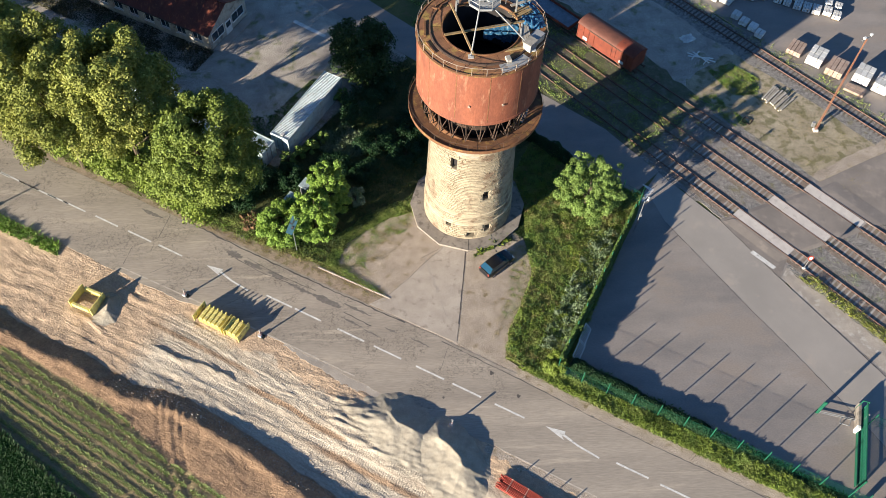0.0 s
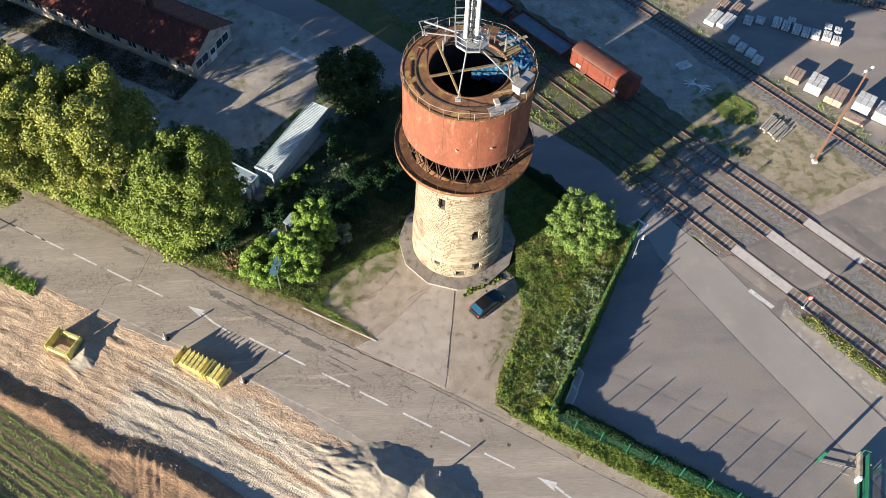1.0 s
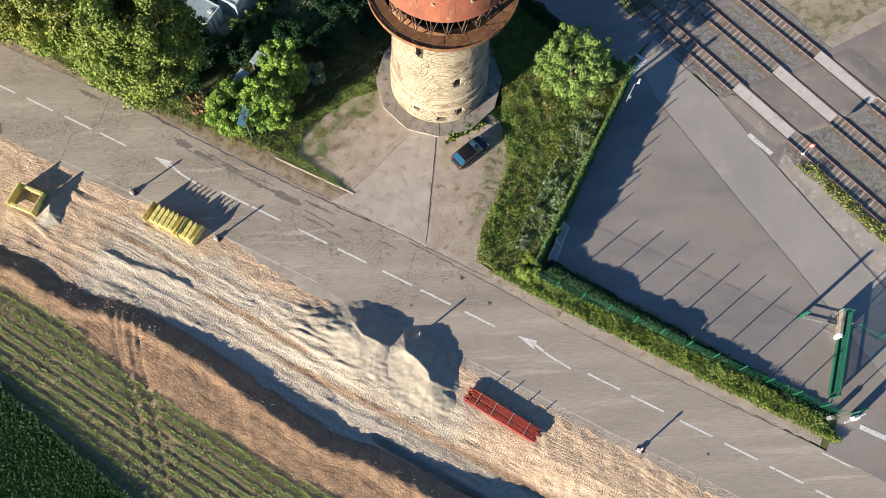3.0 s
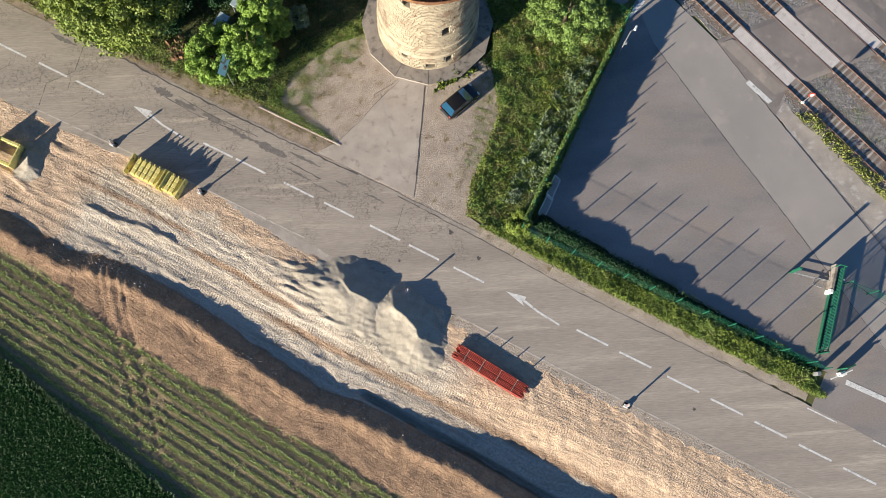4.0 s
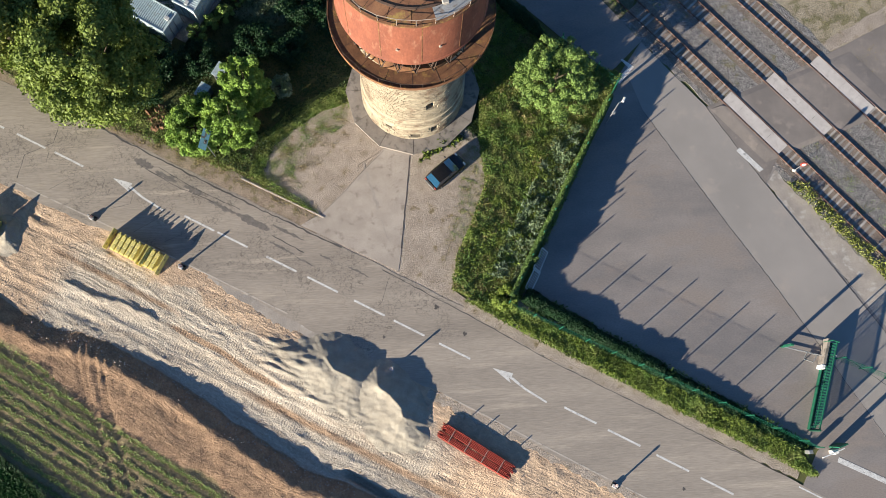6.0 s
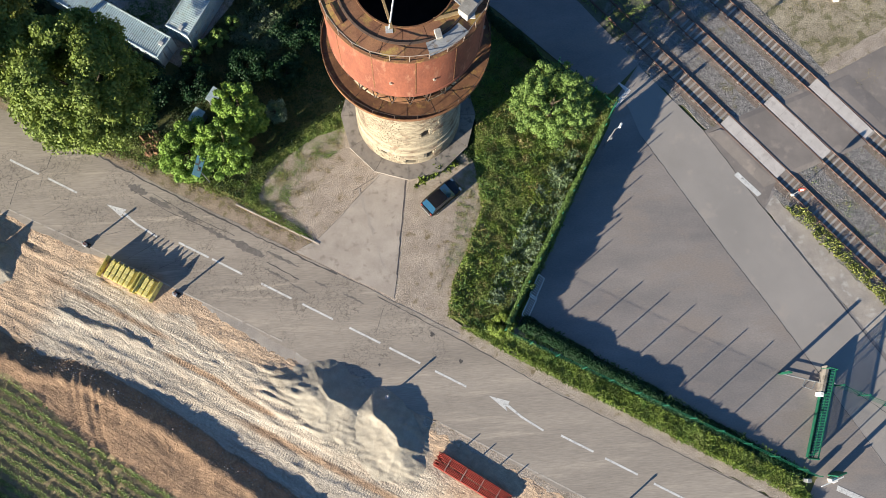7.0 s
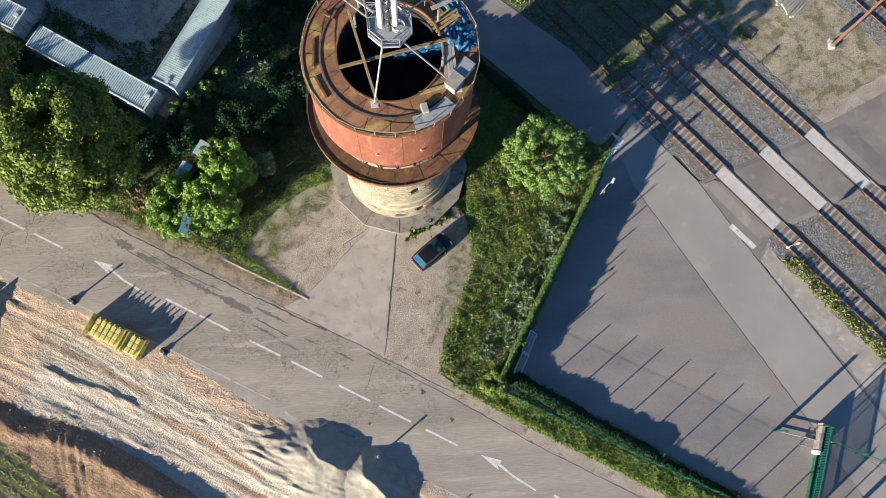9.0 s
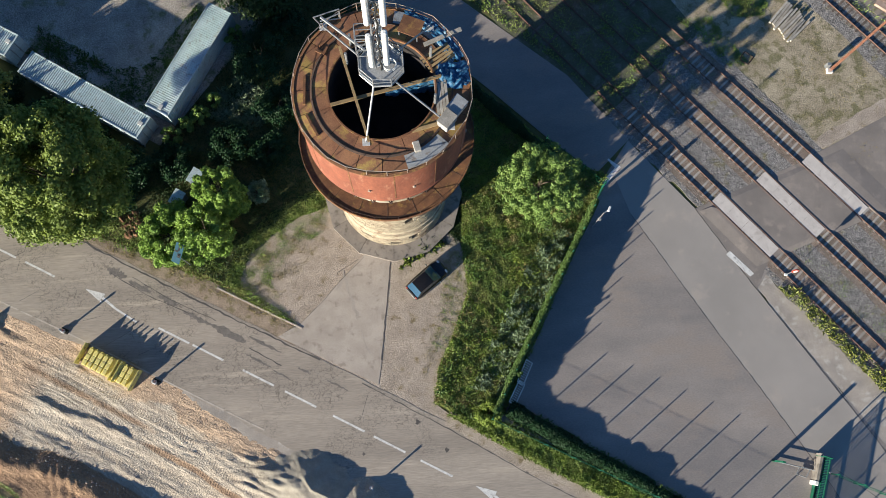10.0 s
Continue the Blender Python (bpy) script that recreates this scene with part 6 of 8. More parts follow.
def at_track(s, n, z=0.0, turn=0.0):
    return Matrix.Translation((*tk(s, n), z)) @ Matrix.Rotation(radians(RAIL_TURN + turn), 4, "Z")


WHEEL = Mesh().rod((0, -0.06, 0), (0, 0.06, 0), 0.46, n=24).rod((0, -0.09, 0), (0, -0.06, 0), 0.52, n=24).data("wheel", 40)
WHEEL.materials.append(DARKRUST)


def running_gear(w, L):
    part("underframe", Mesh().box(L, 2.3, 0.22, Matrix.Translation((0, 0, 1.10))), DARKRUST, w, "dark steel underframe")
    for x in (-L * 0.3, L * 0.3):
        for sy in (-0.755, 0.755):
            ob = part("wheel", WHEEL, DARKRUST, w)
            ob.location = (x, sy, 0.715)
            if sy < 0:
                ob.rotation_euler = (0, 0, math.pi)
            part("axle_guard", Mesh().box(1.1, 0.08, 0.35, Matrix.Translation((x, sy * 1.28, 0.85))), DARKRUST, w)
    for x in (-L / 2, L / 2):
        for sy in (-0.87, 0.87):
            part("buffer", Mesh().rod((x, sy, 1.1), (x + math.copysign(0.55, x), sy, 1.1), 0.08, n=8).rod((x + math.copysign(0.5, x), sy, 1.1), (x + math.copysign(0.6, x), sy, 1.1), 0.22, n=12), DARKRUST, w)


def covered_wagon():
    L, W = 9.3, 2.75
    w = thing("covered_wagon", "red covered goods wagon with a rounded roof and ribbed sides", "goods wagon", at_track(-47.3, 76.25, -0.10, 1.5))
    running_gear(w, L)
    part("body", Mesh().box(L, W, 2.2, Matrix.Translation((0, 0, 2.32))), WAGONRED, w)
    k = 12
    arc = [(W / 2 * 1.03 * math.cos(math.pi * i / k), 3.40 + 0.55 * math.sin(math.pi * i / k)) for i in range(k + 1)]
    for name, x0, x1, mat in (("roof", -L / 2 - 0.1, L * 0.18, WAGONROOF), ("roof_end", L * 0.18, L / 2 + 0.1, WAGONRED)):
        n = k + 1
        part(name, Mesh().add([(x, y, z) for x in (x0, x1) for y, z in arc], [(i, i + 1, n + i + 1, n + i) for i in range(k)] + [tuple(range(n)), tuple(range(2 * n - 1, n - 1, -1))]), mat, w, "rounded red roof", 40)
    for side in (-1, 1):
        for i in range(11):
            if 4 <= i <= 6:
                continue
            part("rib", Mesh().box(0.09, 0.07, 2.1, Matrix.Translation((-L / 2 + 0.1 + i * (L - 0.2) / 10, side * (W / 2 + 0.03), 2.32))), WAGONRED, w)
        part("sliding_door", Mesh().box(2.4, 0.08, 2.05, Matrix.Translation((0, side * (W / 2 + 0.05), 2.3))), WAGONRED, w, "sliding side door")
        part("door_rail", Mesh().box(5.4, 0.1, 0.1, Matrix.Translation((0, side * (W / 2 + 0.06), 3.38))), DARKRUST, w)
        for x in (-3.2, 3.0):
            part("label_board", Mesh().box(0.7, 0.03, 0.45, Matrix.Translation((x, side * (W / 2 + 0.075), 1.75))), OFFWHITE, w, "pale label board")


covered_wagon()
for s_ in (-58.2, -69.0):
    w = thing("flat_wagon", "low red open wagon with a grey-blue plank floor", "goods wagon", at_track(s_, 77.15 + 0.026 * (s_ + 12.5), -0.10, 1.5), "open wagons")
    running_gear(w, 9.4)
    for i in range(10):
        part("floor_plank", Mesh().box(0.92, 2.6, 0.06, Matrix.Translation((-4.23 + 0.94 * i, 0, 1.25))), BLUEGREY, w)
    for side in (-1, 1):
        part("side_board", Mesh().box(9.5, 0.08, 0.42, Matrix.Translation((0, side * 1.36, 1.42))), WAGONRED, w, "low red side board")
        part("end_board", Mesh().box(0.08, 2.7, 0.5, Matrix.Translation((side * 4.75, 0, 1.46))), WAGONRED, w)


# ---- storage yard: stacks of concrete blocks, kerbs and girders ----
def block_stack(s, n, lx, ly, nx, ny, nz, turn, label, mat=STACKWHITE, name="block_stack", gap=0.05, base=0.12, cat="block stack", group="block stacks"):
    st = thing(name, label, cat, at_track(s, n, 0.0, turn), group)
    for sy in (-0.32, 0.32):
        part("bearer", Mesh().box(lx, 0.14, 0.14, Matrix.Translation((0, sy * ly, 0.055))), TIMBER, st)
    bx, by, bz = lx / nx, ly / ny, 0.34
    shared = Mesh().box(bx - gap, by - gap, bz - 0.02, None, 0.02).data("block")
    shared.materials.append(mat)
    rng = random.Random(int(s * 13 + n * 7))
    for k in range(nz):
        for i in range(nx):
            for j in range(ny):
                ob = part("block", shared, mat, st)
                ob.location = (-lx / 2 + bx * (i + 0.5) + rng.uniform(-0.02, 0.02), -ly / 2 + by * (j + 0.5), base + bz * (k + 0.5))
    return st


PALEST = "stack of pale concrete blocks in the storage yard"
for s, n, lx, ly in ((-41.6, 100.5, 1.2, 1.3), (-40.5, 101.8, 1.2, 1.0), (-38.7, 103.2, 1.15, 1.8), (-37.45, 103.6, 1.1, 1.6), (-37.5, 105.0, 1.0, 0.9), (-36.05, 104.1, 1.1, 1.7), (-34.85, 104.55, 1.1, 1.6), (-33.7, 105.2, 1.2, 1.6), (-33.3, 107.7, 1.0, 1.2), (-32.45, 106.1, 1.15, 1.5), (-32.0, 108.1, 1.0, 1.2), (-31.1, 106.3, 1.1, 1.3)):
    block_stack(s, n, lx, ly, 3, 2, 2, 24, PALEST)
for s, n in ((-40.5, 95.6), (-38.95, 95.3), (-37.45, 95.3), (-36.05, 94.9)):
    block_stack(s, n, 1.15, 1.3, 2, 1, 2, 10, "stack of large pale concrete slabs near the far track")
block_stack(-45.1, 97.2, 1.5, 3.0, 3, 2, 2, 8, "long pale kerb stones stacked in the storage yard")
block_stack(-43.5, 98.0, 1.6, 3.0, 3, 2, 2, 8, "long pale kerb stones stacked in the storage yard")
block_stack(-44.2, 101.2, 1.5, 3.2, 4, 2, 1, 8, "rusty girders stacked on the asphalt", BRICKRED, "girder_stack", cat="girder stack", group="")
block_stack(-46.0, 100.2, 1.4, 3.2, 4, 2, 1, 8, "rusty girders stacked beside the kerb stones", BRICKRED, "girder_stack", cat="girder stack", group="")
block_stack(-31.0, 96.3, 2.0, 2.6, 4, 1, 2, 12, "rusty girders and timbers stacked on bearers", BRICKRED, "girder_stack", cat="girder stack", group="")
block_stack(-28.1, 96.6, 2.1, 2.7, 3, 3, 4, 12, "tall white stack of concrete blocks beside the far track")
block_stack(-25.2, 97.0, 2.3, 3.0, 4, 1, 3, 12, "rusty girders stacked high beside the far track", BRICKRED, "girder_stack", cat="girder stack", group="")
block_stack(-22.0, 98.4, 2.2, 2.6, 3, 2, 4, 12, "tall pale stack of concrete troughs", STACKWHITE)
block_stack(-19.4, 98.8, 2.0, 2.6, 3, 2, 4, 12, "tall pale stack of concrete troughs", STACKWHITE)
block_stack(-21.4, 95.6, 2.6, 1.4, 2, 2, 1, 12, "rusty girders lying beside the far track", BRICKRED, "girder_stack", cat="girder stack", group="")
block_stack(-16.6, 99.4, 2.0, 2.6, 3, 2, 3, 12, PALEST)

# bundle of old sleepers lying by the tracks
rng = random.Random(5)
for i in range(11):
    ob = tagged(part("old_sleeper", Mesh().box(3.1, 0.24, 0.2, Matrix.Translation((0, 0, 0.1)), 0.02), GREYWOOD), "weathered grey wooden sleeper lying on dry ground", "sleeper", "loose sleepers")
    ob.matrix_world = at_track(-27.3 + 0.29 * (i - 5), 86.7 + rng.uniform(-0.3, 0.3), -0.03 + (0.2 if i in (3, 6, 8) else 0.0), 94 + rng.uniform(-4, 4))

# leaning-free floodlight mast on the dry ground
fm = thing("floodlight_mast", "tall rusty orange lattice mast with white floodlights", "floodlight mast", Matrix.Translation((53.3, 70.4, -0.05)))
part("plinth", Mesh().box(0.6, 0.6, 0.35, Matrix.Translation((0, 0, 0.17)), 0.05), PANEL, fm, "pale concrete plinth")
for sx, sy in ((-1, -1), (1, -1), (1, 1), (-1, 1)):
    part("leg", Mesh().rod((0.085 * sx, 0.085 * sy, 0.3), (0.045 * sx, 0.045 * sy, 15.2), 0.03, 0.025, 6), MASTRED, fm)
for f in range(4):
    c, s_ = math.cos(f * math.pi / 2), math.sin(f * math.pi / 2)
    zz = []
    for k in range(27):
        h = 0.35 + 0.57 * k
        r = 0.085 - 0.04 * (h - 0.3) / 14.9
        q = r if k % 2 else -r
        zz.append((r * c - q * s_, r * s_ + q * c, h))
    part("lacing", Mesh().path(zz, 0.014, 4), MASTRED, fm)
part("cross_arm", Mesh().box(1.8, 0.12, 0.12, Matrix.Translation((0, 0, 15.3)) @ Matrix.Rotation(radians(30), 4, "Z")), GALV, fm)
for d in (-0.55, 0.55):
    part("floodlight", Mesh().box(0.34, 0.3, 0.22, Matrix.Translation((d * 0.87, d * 0.5, 15.55)) @ Matrix.Rotation(radians(30), 4, "Z"), 0.04), OFFWHITE, fm, "white floodlight")
part("switch_box", Mesh().box(0.4, 0.3, 0.7, Matrix.Translation((-0.45, 0.3, 0.9))), GALV, fm)

# odd things on the loading yard
ob = rag("white_sheeting", *tk(-42.2, 87.0), -0.03, 1.9, 1.3, 0.5, 36, "crumpled white sheeting on the gravel", 20, OFFWHITE)
pf = thing("pole_trestle", "pale wooden trestle of crossed poles on the ground", "trestle", at_track(-38.6, 85.2, -0.03, 12))
for a, b in (((-1.6, -0.6, 0.06), (1.5, 0.5, 0.5)), ((-1.4, 0.5, 0.06), (1.4, -0.5, 0.4)), ((-0.9, -0.9, 0.06), (-0.7, 0.9, 0.25)), ((0.8, -0.8, 0.06), (0.9, 0.8, 0.2)), ((-1.9, -0.1, 0.06), (2.0, 0.1, 0.45))):
    part("pole", Mesh().rod(a, b, 0.08, n=6), OFFWHITE, pf)
ob = tagged(part("manhole_frame", Mesh().path([(-0.5, -0.5, 0.05), (0.5, -0.5, 0.05), (0.5, 0.5, 0.05), (-0.5, 0.5, 0.05)], 0.06, 4, True), DARKRUST), "dark square iron frame lying on the gravel", "manhole frame")
ob.matrix_world = at_track(-27.6, 80.6, -0.02, 10)
# railway sign post by the crossing
sg = thing("crossing_sign", "small round red and white sign on a post by the crossing", "road sign", Matrix.Translation((45.6, 49.9, -0.05)))
part("post", Mesh().rod((0, 0, 0), (0, 0, 2.4), 0.04, n=8), GALV, sg)
part("disc", Mesh().rod((0, -0.03, 2.2), (0, -0.10, 2.22), 0.20, n=20), OFFWHITE, sg, "white round disc")
part("rim", Mesh().rod((0, 0.0, 2.19), (0, -0.08, 2.21), 0.34, n=20), BARRED, sg, "red rim")
part("foot", Mesh().box(0.34, 0.24, 0.2, Matrix.Translation((0, 0, 0.1)), 0.03), OFFWHITE, sg)

# pebbles lying proud on the ballast
peb = np.random.RandomState(61)
count = 30000
ps, pn = peb.uniform(-34, 24, count), peb.uniform(65.6, 79.2, count)
free = ~((ps > -20) & (ps < -8 + 0.36 * (pn - 66) - 2.0) & (ps < -12 + 0.36 * (pn - 66) + 0.5)) & (np.abs(pn - 67.62) > 0.95) & (np.abs(pn - 72.4) > 0.95) & (np.abs(pn - 77.15) > 0.95)
ps, pn = ps[free], pn[free]
base = np.array(((1, 0, 0), (-1, 0, 0), (0, 0.8, 0), (0, -0.8, 0), (0, 0, 0.75), (0, 0, -0.75)))
size_ = peb.uniform(0.028, 0.062, len(ps))[:, None, None]
ang = peb.uniform(0, 6.28, len(ps))
ca, sa = np.cos(ang)[:, None], np.sin(ang)[:, None]
rot = np.stack([base[:, 0] * ca - base[:, 1] * sa, base[:, 0] * sa + base[:, 1] * ca + 0 * ca, base[:, 2] + 0 * ca], -1) * size_
cen = np.stack([ps * TD[0] + pn * TN[0], ps * TD[1] + pn * TN[1], np.zeros(len(ps))], -1)
tri_f = np.array([(0, 2, 4), (2, 1, 4), (1, 3, 4), (3, 0, 4)])
pm = bpy.data.meshes.new("ballast_stones")
pm.from_pydata((rot + cen[:, None]).reshape(-1, 3).tolist(), [], (tri_f[None] + 6 * np.arange(len(ps))[:, None, None]).reshape(-1, 3).tolist())
PEBBLE = material("ballast_stone", (0.30, 0.27, 0.25), (0.19, 0.175, 0.165), 0.5, 0.95, bump=0.3, fine=0.05, island=0.45)
tagged(part("ballast_stones", pm, PEBBLE), "loose grey ballast stones between the tracks", "ballast", kind="stuff")


# ---- containers and the long building ----
def container(x0, y0, x1, y1, wide, tall, label, ribs=30):
    L = math.hypot(x1 - x0, y1 - y0)
    c = thing("container", label, "container", Matrix.Translation(((x0 + x1) / 2, (y0 + y1) / 2, -0.03)) @ Matrix.Rotation(math.atan2(y1 - y0, x1 - x0), 4, "Z"), "containers")
    m = Mesh()
    k = int(L / 0.22)
    xs = []
    for i in range(k):                       # corrugated roof and sides
        a, w = -L / 2 + 0.1 + i * (L - 0.2) / k, (L - 0.2) / k
        xs += [(a, 0.0), (a + 0.35 * w, 0.0), (a + 0.5 * w, 0.05), (a + 0.85 * w, 0.05)]
    xs.append((L / 2 - 0.1, 0.0))
    top = [(x, -wide / 2 + 0.06, tall - 0.07 + d) for x, d in xs] + [(x, wide / 2 - 0.06, tall - 0.07 + d) for x, d in xs]
    n = len(xs)
    part("roof", Mesh().add(top, [(i, i + 1, n + i + 1, n + i) for i in range(n - 1)]), CONTAINER, c, "pale corrugated roof")
    for side in (-1, 1):
        p = [(x, side * (wide / 2 - 0.05 + d), z) for z in (0.28, tall - 0.1) for x, d in xs]
        part("side_wall", Mesh().add(p, [(i, i + 1, n + i + 1, n + i) for i in range(n - 1)]), CONTAINER, c)
        part("top_rail", Mesh().box(L, 0.1, 0.12, Matrix.Translation((0, side * (wide / 2 - 0.05), tall - 0.04))), CONTAINER, c)
        part("bottom_rail", Mesh().box(L, 0.1, 0.18, Matrix.Translation((0, side * (wide / 2 - 0.05), 0.2))), CONTAINER, c)
        part("end_frame", Mesh().box(0.12, wide, 0.14, Matrix.Translation((side * (L / 2 - 0.06), 0, tall - 0.03))), CONTAINER, c)
        part("end_wall", Mesh().box(0.06, wide - 0.1, tall - 0.2, Matrix.Translation((side * (L / 2 - 0.06), 0, tall / 2 + 0.05))), CONTAINER, c)
        for sy in (-1, 1):
            part("corner_post", Mesh().box(0.16, 0.16, tall, Matrix.Translation((side * (L / 2 - 0.08), sy * (wide / 2 - 0.08), tall / 2 + 0.0))), CONTAINER, c)
            part("lock_bar", Mesh().rod((L / 2 + 0.02, sy * 0.35, 0.3), (L / 2 + 0.02, sy * 0.35, tall - 0.2), 0.03, n=6), GALV, c)
    part("floor", Mesh().box(L - 0.1, wide - 0.1, 0.1, Matrix.Translation((0, 0, 0.25))), DARKRUST, c)
    part("fan_unit", Mesh().box(0.5, 0.4, 0.12, Matrix.Translation((L / 2 - 0.5, 0.2, tall + 0.05)), 0.03), LIGHTGREY, c)
    return c


container(-7.3, 79.6, -13.55, 69.35, 2.5, 2.7, "white corrugated steel container standing between bushes")
container(-26.0, 75.2, -14.75, 67.75, 2.45, 2.6, "white corrugated steel container dappled by leaf shade")
container(-33.0, 80.4, -27.3, 76.9, 2.45, 2.6, "pale steel container behind the trees")


def long_building():
    L, W, H, R = 52.0, 8.3, 3.0, 2.1
    b = thing("long_building", "long low building with a dark red sheet roof and many windows", "building", Matrix.Translation((-21.55, 90.85, -0.05)) @ Matrix.Rotation(radians(ROAD_TURN + 180), 4, "Z"))
    # local x runs along the building, away from the visible gable; +y faces the road
    wins = [(1.2 + 2.6 * i, 1.5) for i in range(19)]
    def wall_with_openings(y):
        wall = part("wall", Mesh().box(L, 0.3, 1.05, Matrix.Translation((L / 2, y, 0.525))), WALLPAINT, b, "weathered pale wall")
        part("lintel_band", Mesh().box(L, 0.3, H - 2.35, Matrix.Translation((L / 2, y, (H + 2.35) / 2))), WALLPAINT, wall)
        x = 0.0
        for wx, ww in wins + [(L, 0)]:
            part("pier", Mesh().box(wx - x, 0.3, 1.3, Matrix.Translation(((x + wx) / 2, y, 1.7))), WALLPAINT, wall)
            x = wx + ww
    for y in (W / 2 - 0.15, -W / 2 + 0.15):
        wall_with_openings(y)
        for wx, ww in wins:
            s = 1 if y > 0 else -1
            fr = part("window", Mesh().path([(wx, y, 1.05), (wx + ww, y, 1.05), (wx + ww, y, 2.35), (wx, y, 2.35)], 0.06, 4, True).rod((wx + ww / 2, y, 1.05), (wx + ww / 2, y, 2.35), 0.04, n=4), OFFWHITE, b, "white window frame")
            part("pane", Mesh().box(ww, 0.02, 1.3, Matrix.Translation((wx + ww / 2, y - 0.02 * s, 1.7))), GLASS, fr)
            part("sill", Mesh().box(ww + 0.2, 0.14, 0.06, Matrix.Translation((wx + ww / 2, y + 0.2 * s, 1.03))), STACKWHITE, fr)
    for x in (0.15, L - 0.15):
        m = Mesh()
        y0 = W / 2 - 0.3
        m.add([(x + d, y, z) for d in (-0.15, 0.15) for y, z in ((-y0, 0), (y0, 0), (y0, H), (0, H + R * y0 / (W / 2 + 0.35)), (-y0, H))], [(0, 1, 2, 3, 4), (9, 8, 7, 6, 5)] + [(i, (i + 1) % 5, 5 + (i + 1) % 5, 5 + i) for i in range(5)])
        part("gable_wall", m, WALLPAINT, b, "grey boarded gable end")
    for y0, y1 in ((-3.5, -0.9), (0.9, 3.5)):
        fr = part("gable_window", Mesh().path([(-0.04, y0, 0.95), (-0.04, y1, 0.95), (-0.04, y1, 2.3), (-0.04, y0, 2.3)], 0.07, 4, True).rod((-0.04, (y0 + y1) / 2, 0.95), (-0.04, (y0 + y1) / 2, 2.3), 0.05, n=4), OFFWHITE, b, "wide window frame")
        part("pane", Mesh().box(0.03, y1 - y0, 1.35, Matrix.Translation((-0.02, (y0 + y1) / 2, 1.62))), GLASS, fr)
    d = part("door", Mesh().box(0.08, 1.3, 2.1, Matrix.Translation((-0.05, 0.0, 1.05))), OFFWHITE, b, "white double door")
    part("door_pane", Mesh().box(0.03, 0.9, 0.8, Matrix.Translation((-0.1, 0.0, 1.55))), GLASS, d)
    ov = 0.35
    for s in (1, -1):
        k = int(L / 0.9)
        for i in range(k + 1):
            x0, x1 = -0.4 + i * (L + 0.8) / (k + 1), -0.4 + (i + 1) * (L + 0.8) / (k + 1) - 0.012
            e = [(x0, s * (W / 2 + ov), H - 0.12), (x1, s * (W / 2 + ov), H - 0.12), (x1, 0, H + R), (x0, 0, H + R)]
            lift = 0.02 * (i % 2)
            part("roof_sheet", Mesh().add([(x, y, z + lift) for x, y, z in e] + [(x, y, z + lift - 0.05) for x, y, z in e], BOXF[::-1] if s > 0 else BOXF), ROOFRED, b)
        part("gutter", Mesh().rod((-0.4, s * (W / 2 + ov + 0.06), H - 0.16), (L + 0.4, s * (W / 2 + ov + 0.06), H - 0.16), 0.08, n=6), DARKRUST, b)
    part("ridge_cap", Mesh().box(L + 0.9, 0.4, 0.1, Matrix.Translation((L / 2, 0, H + R + 0.03))), ROOFRED, b)
    part("chimney", Mesh().box(0.6, 0.6, 1.3, Matrix.Translation((9.2, -0.4, H + R + 0.3))).rod((9.2, -0.4, H + R + 0.9), (9.2, -0.4, H + R + 1.5), 0.12, n=8), DARKRUST, b, "dark chimney stub")
    part("vent_pipe", Mesh().rod((1.6, -1.0, H + R - 0.6), (1.6, -1.0, H + R + 0.35), 0.06, n=6), GALV, b)
    part("floor_slab", Mesh().box(L, W - 0.2, 0.1, Matrix.Translation((L / 2, 0, 0.05))), CONCRETE, b)
    part("gable_plinth", Mesh().box(1.2, 7.4, 0.12, Matrix.Translation((-0.75, 0, 0.06))), CONCRETE, b, "pale concrete step along the gable")


long_building()


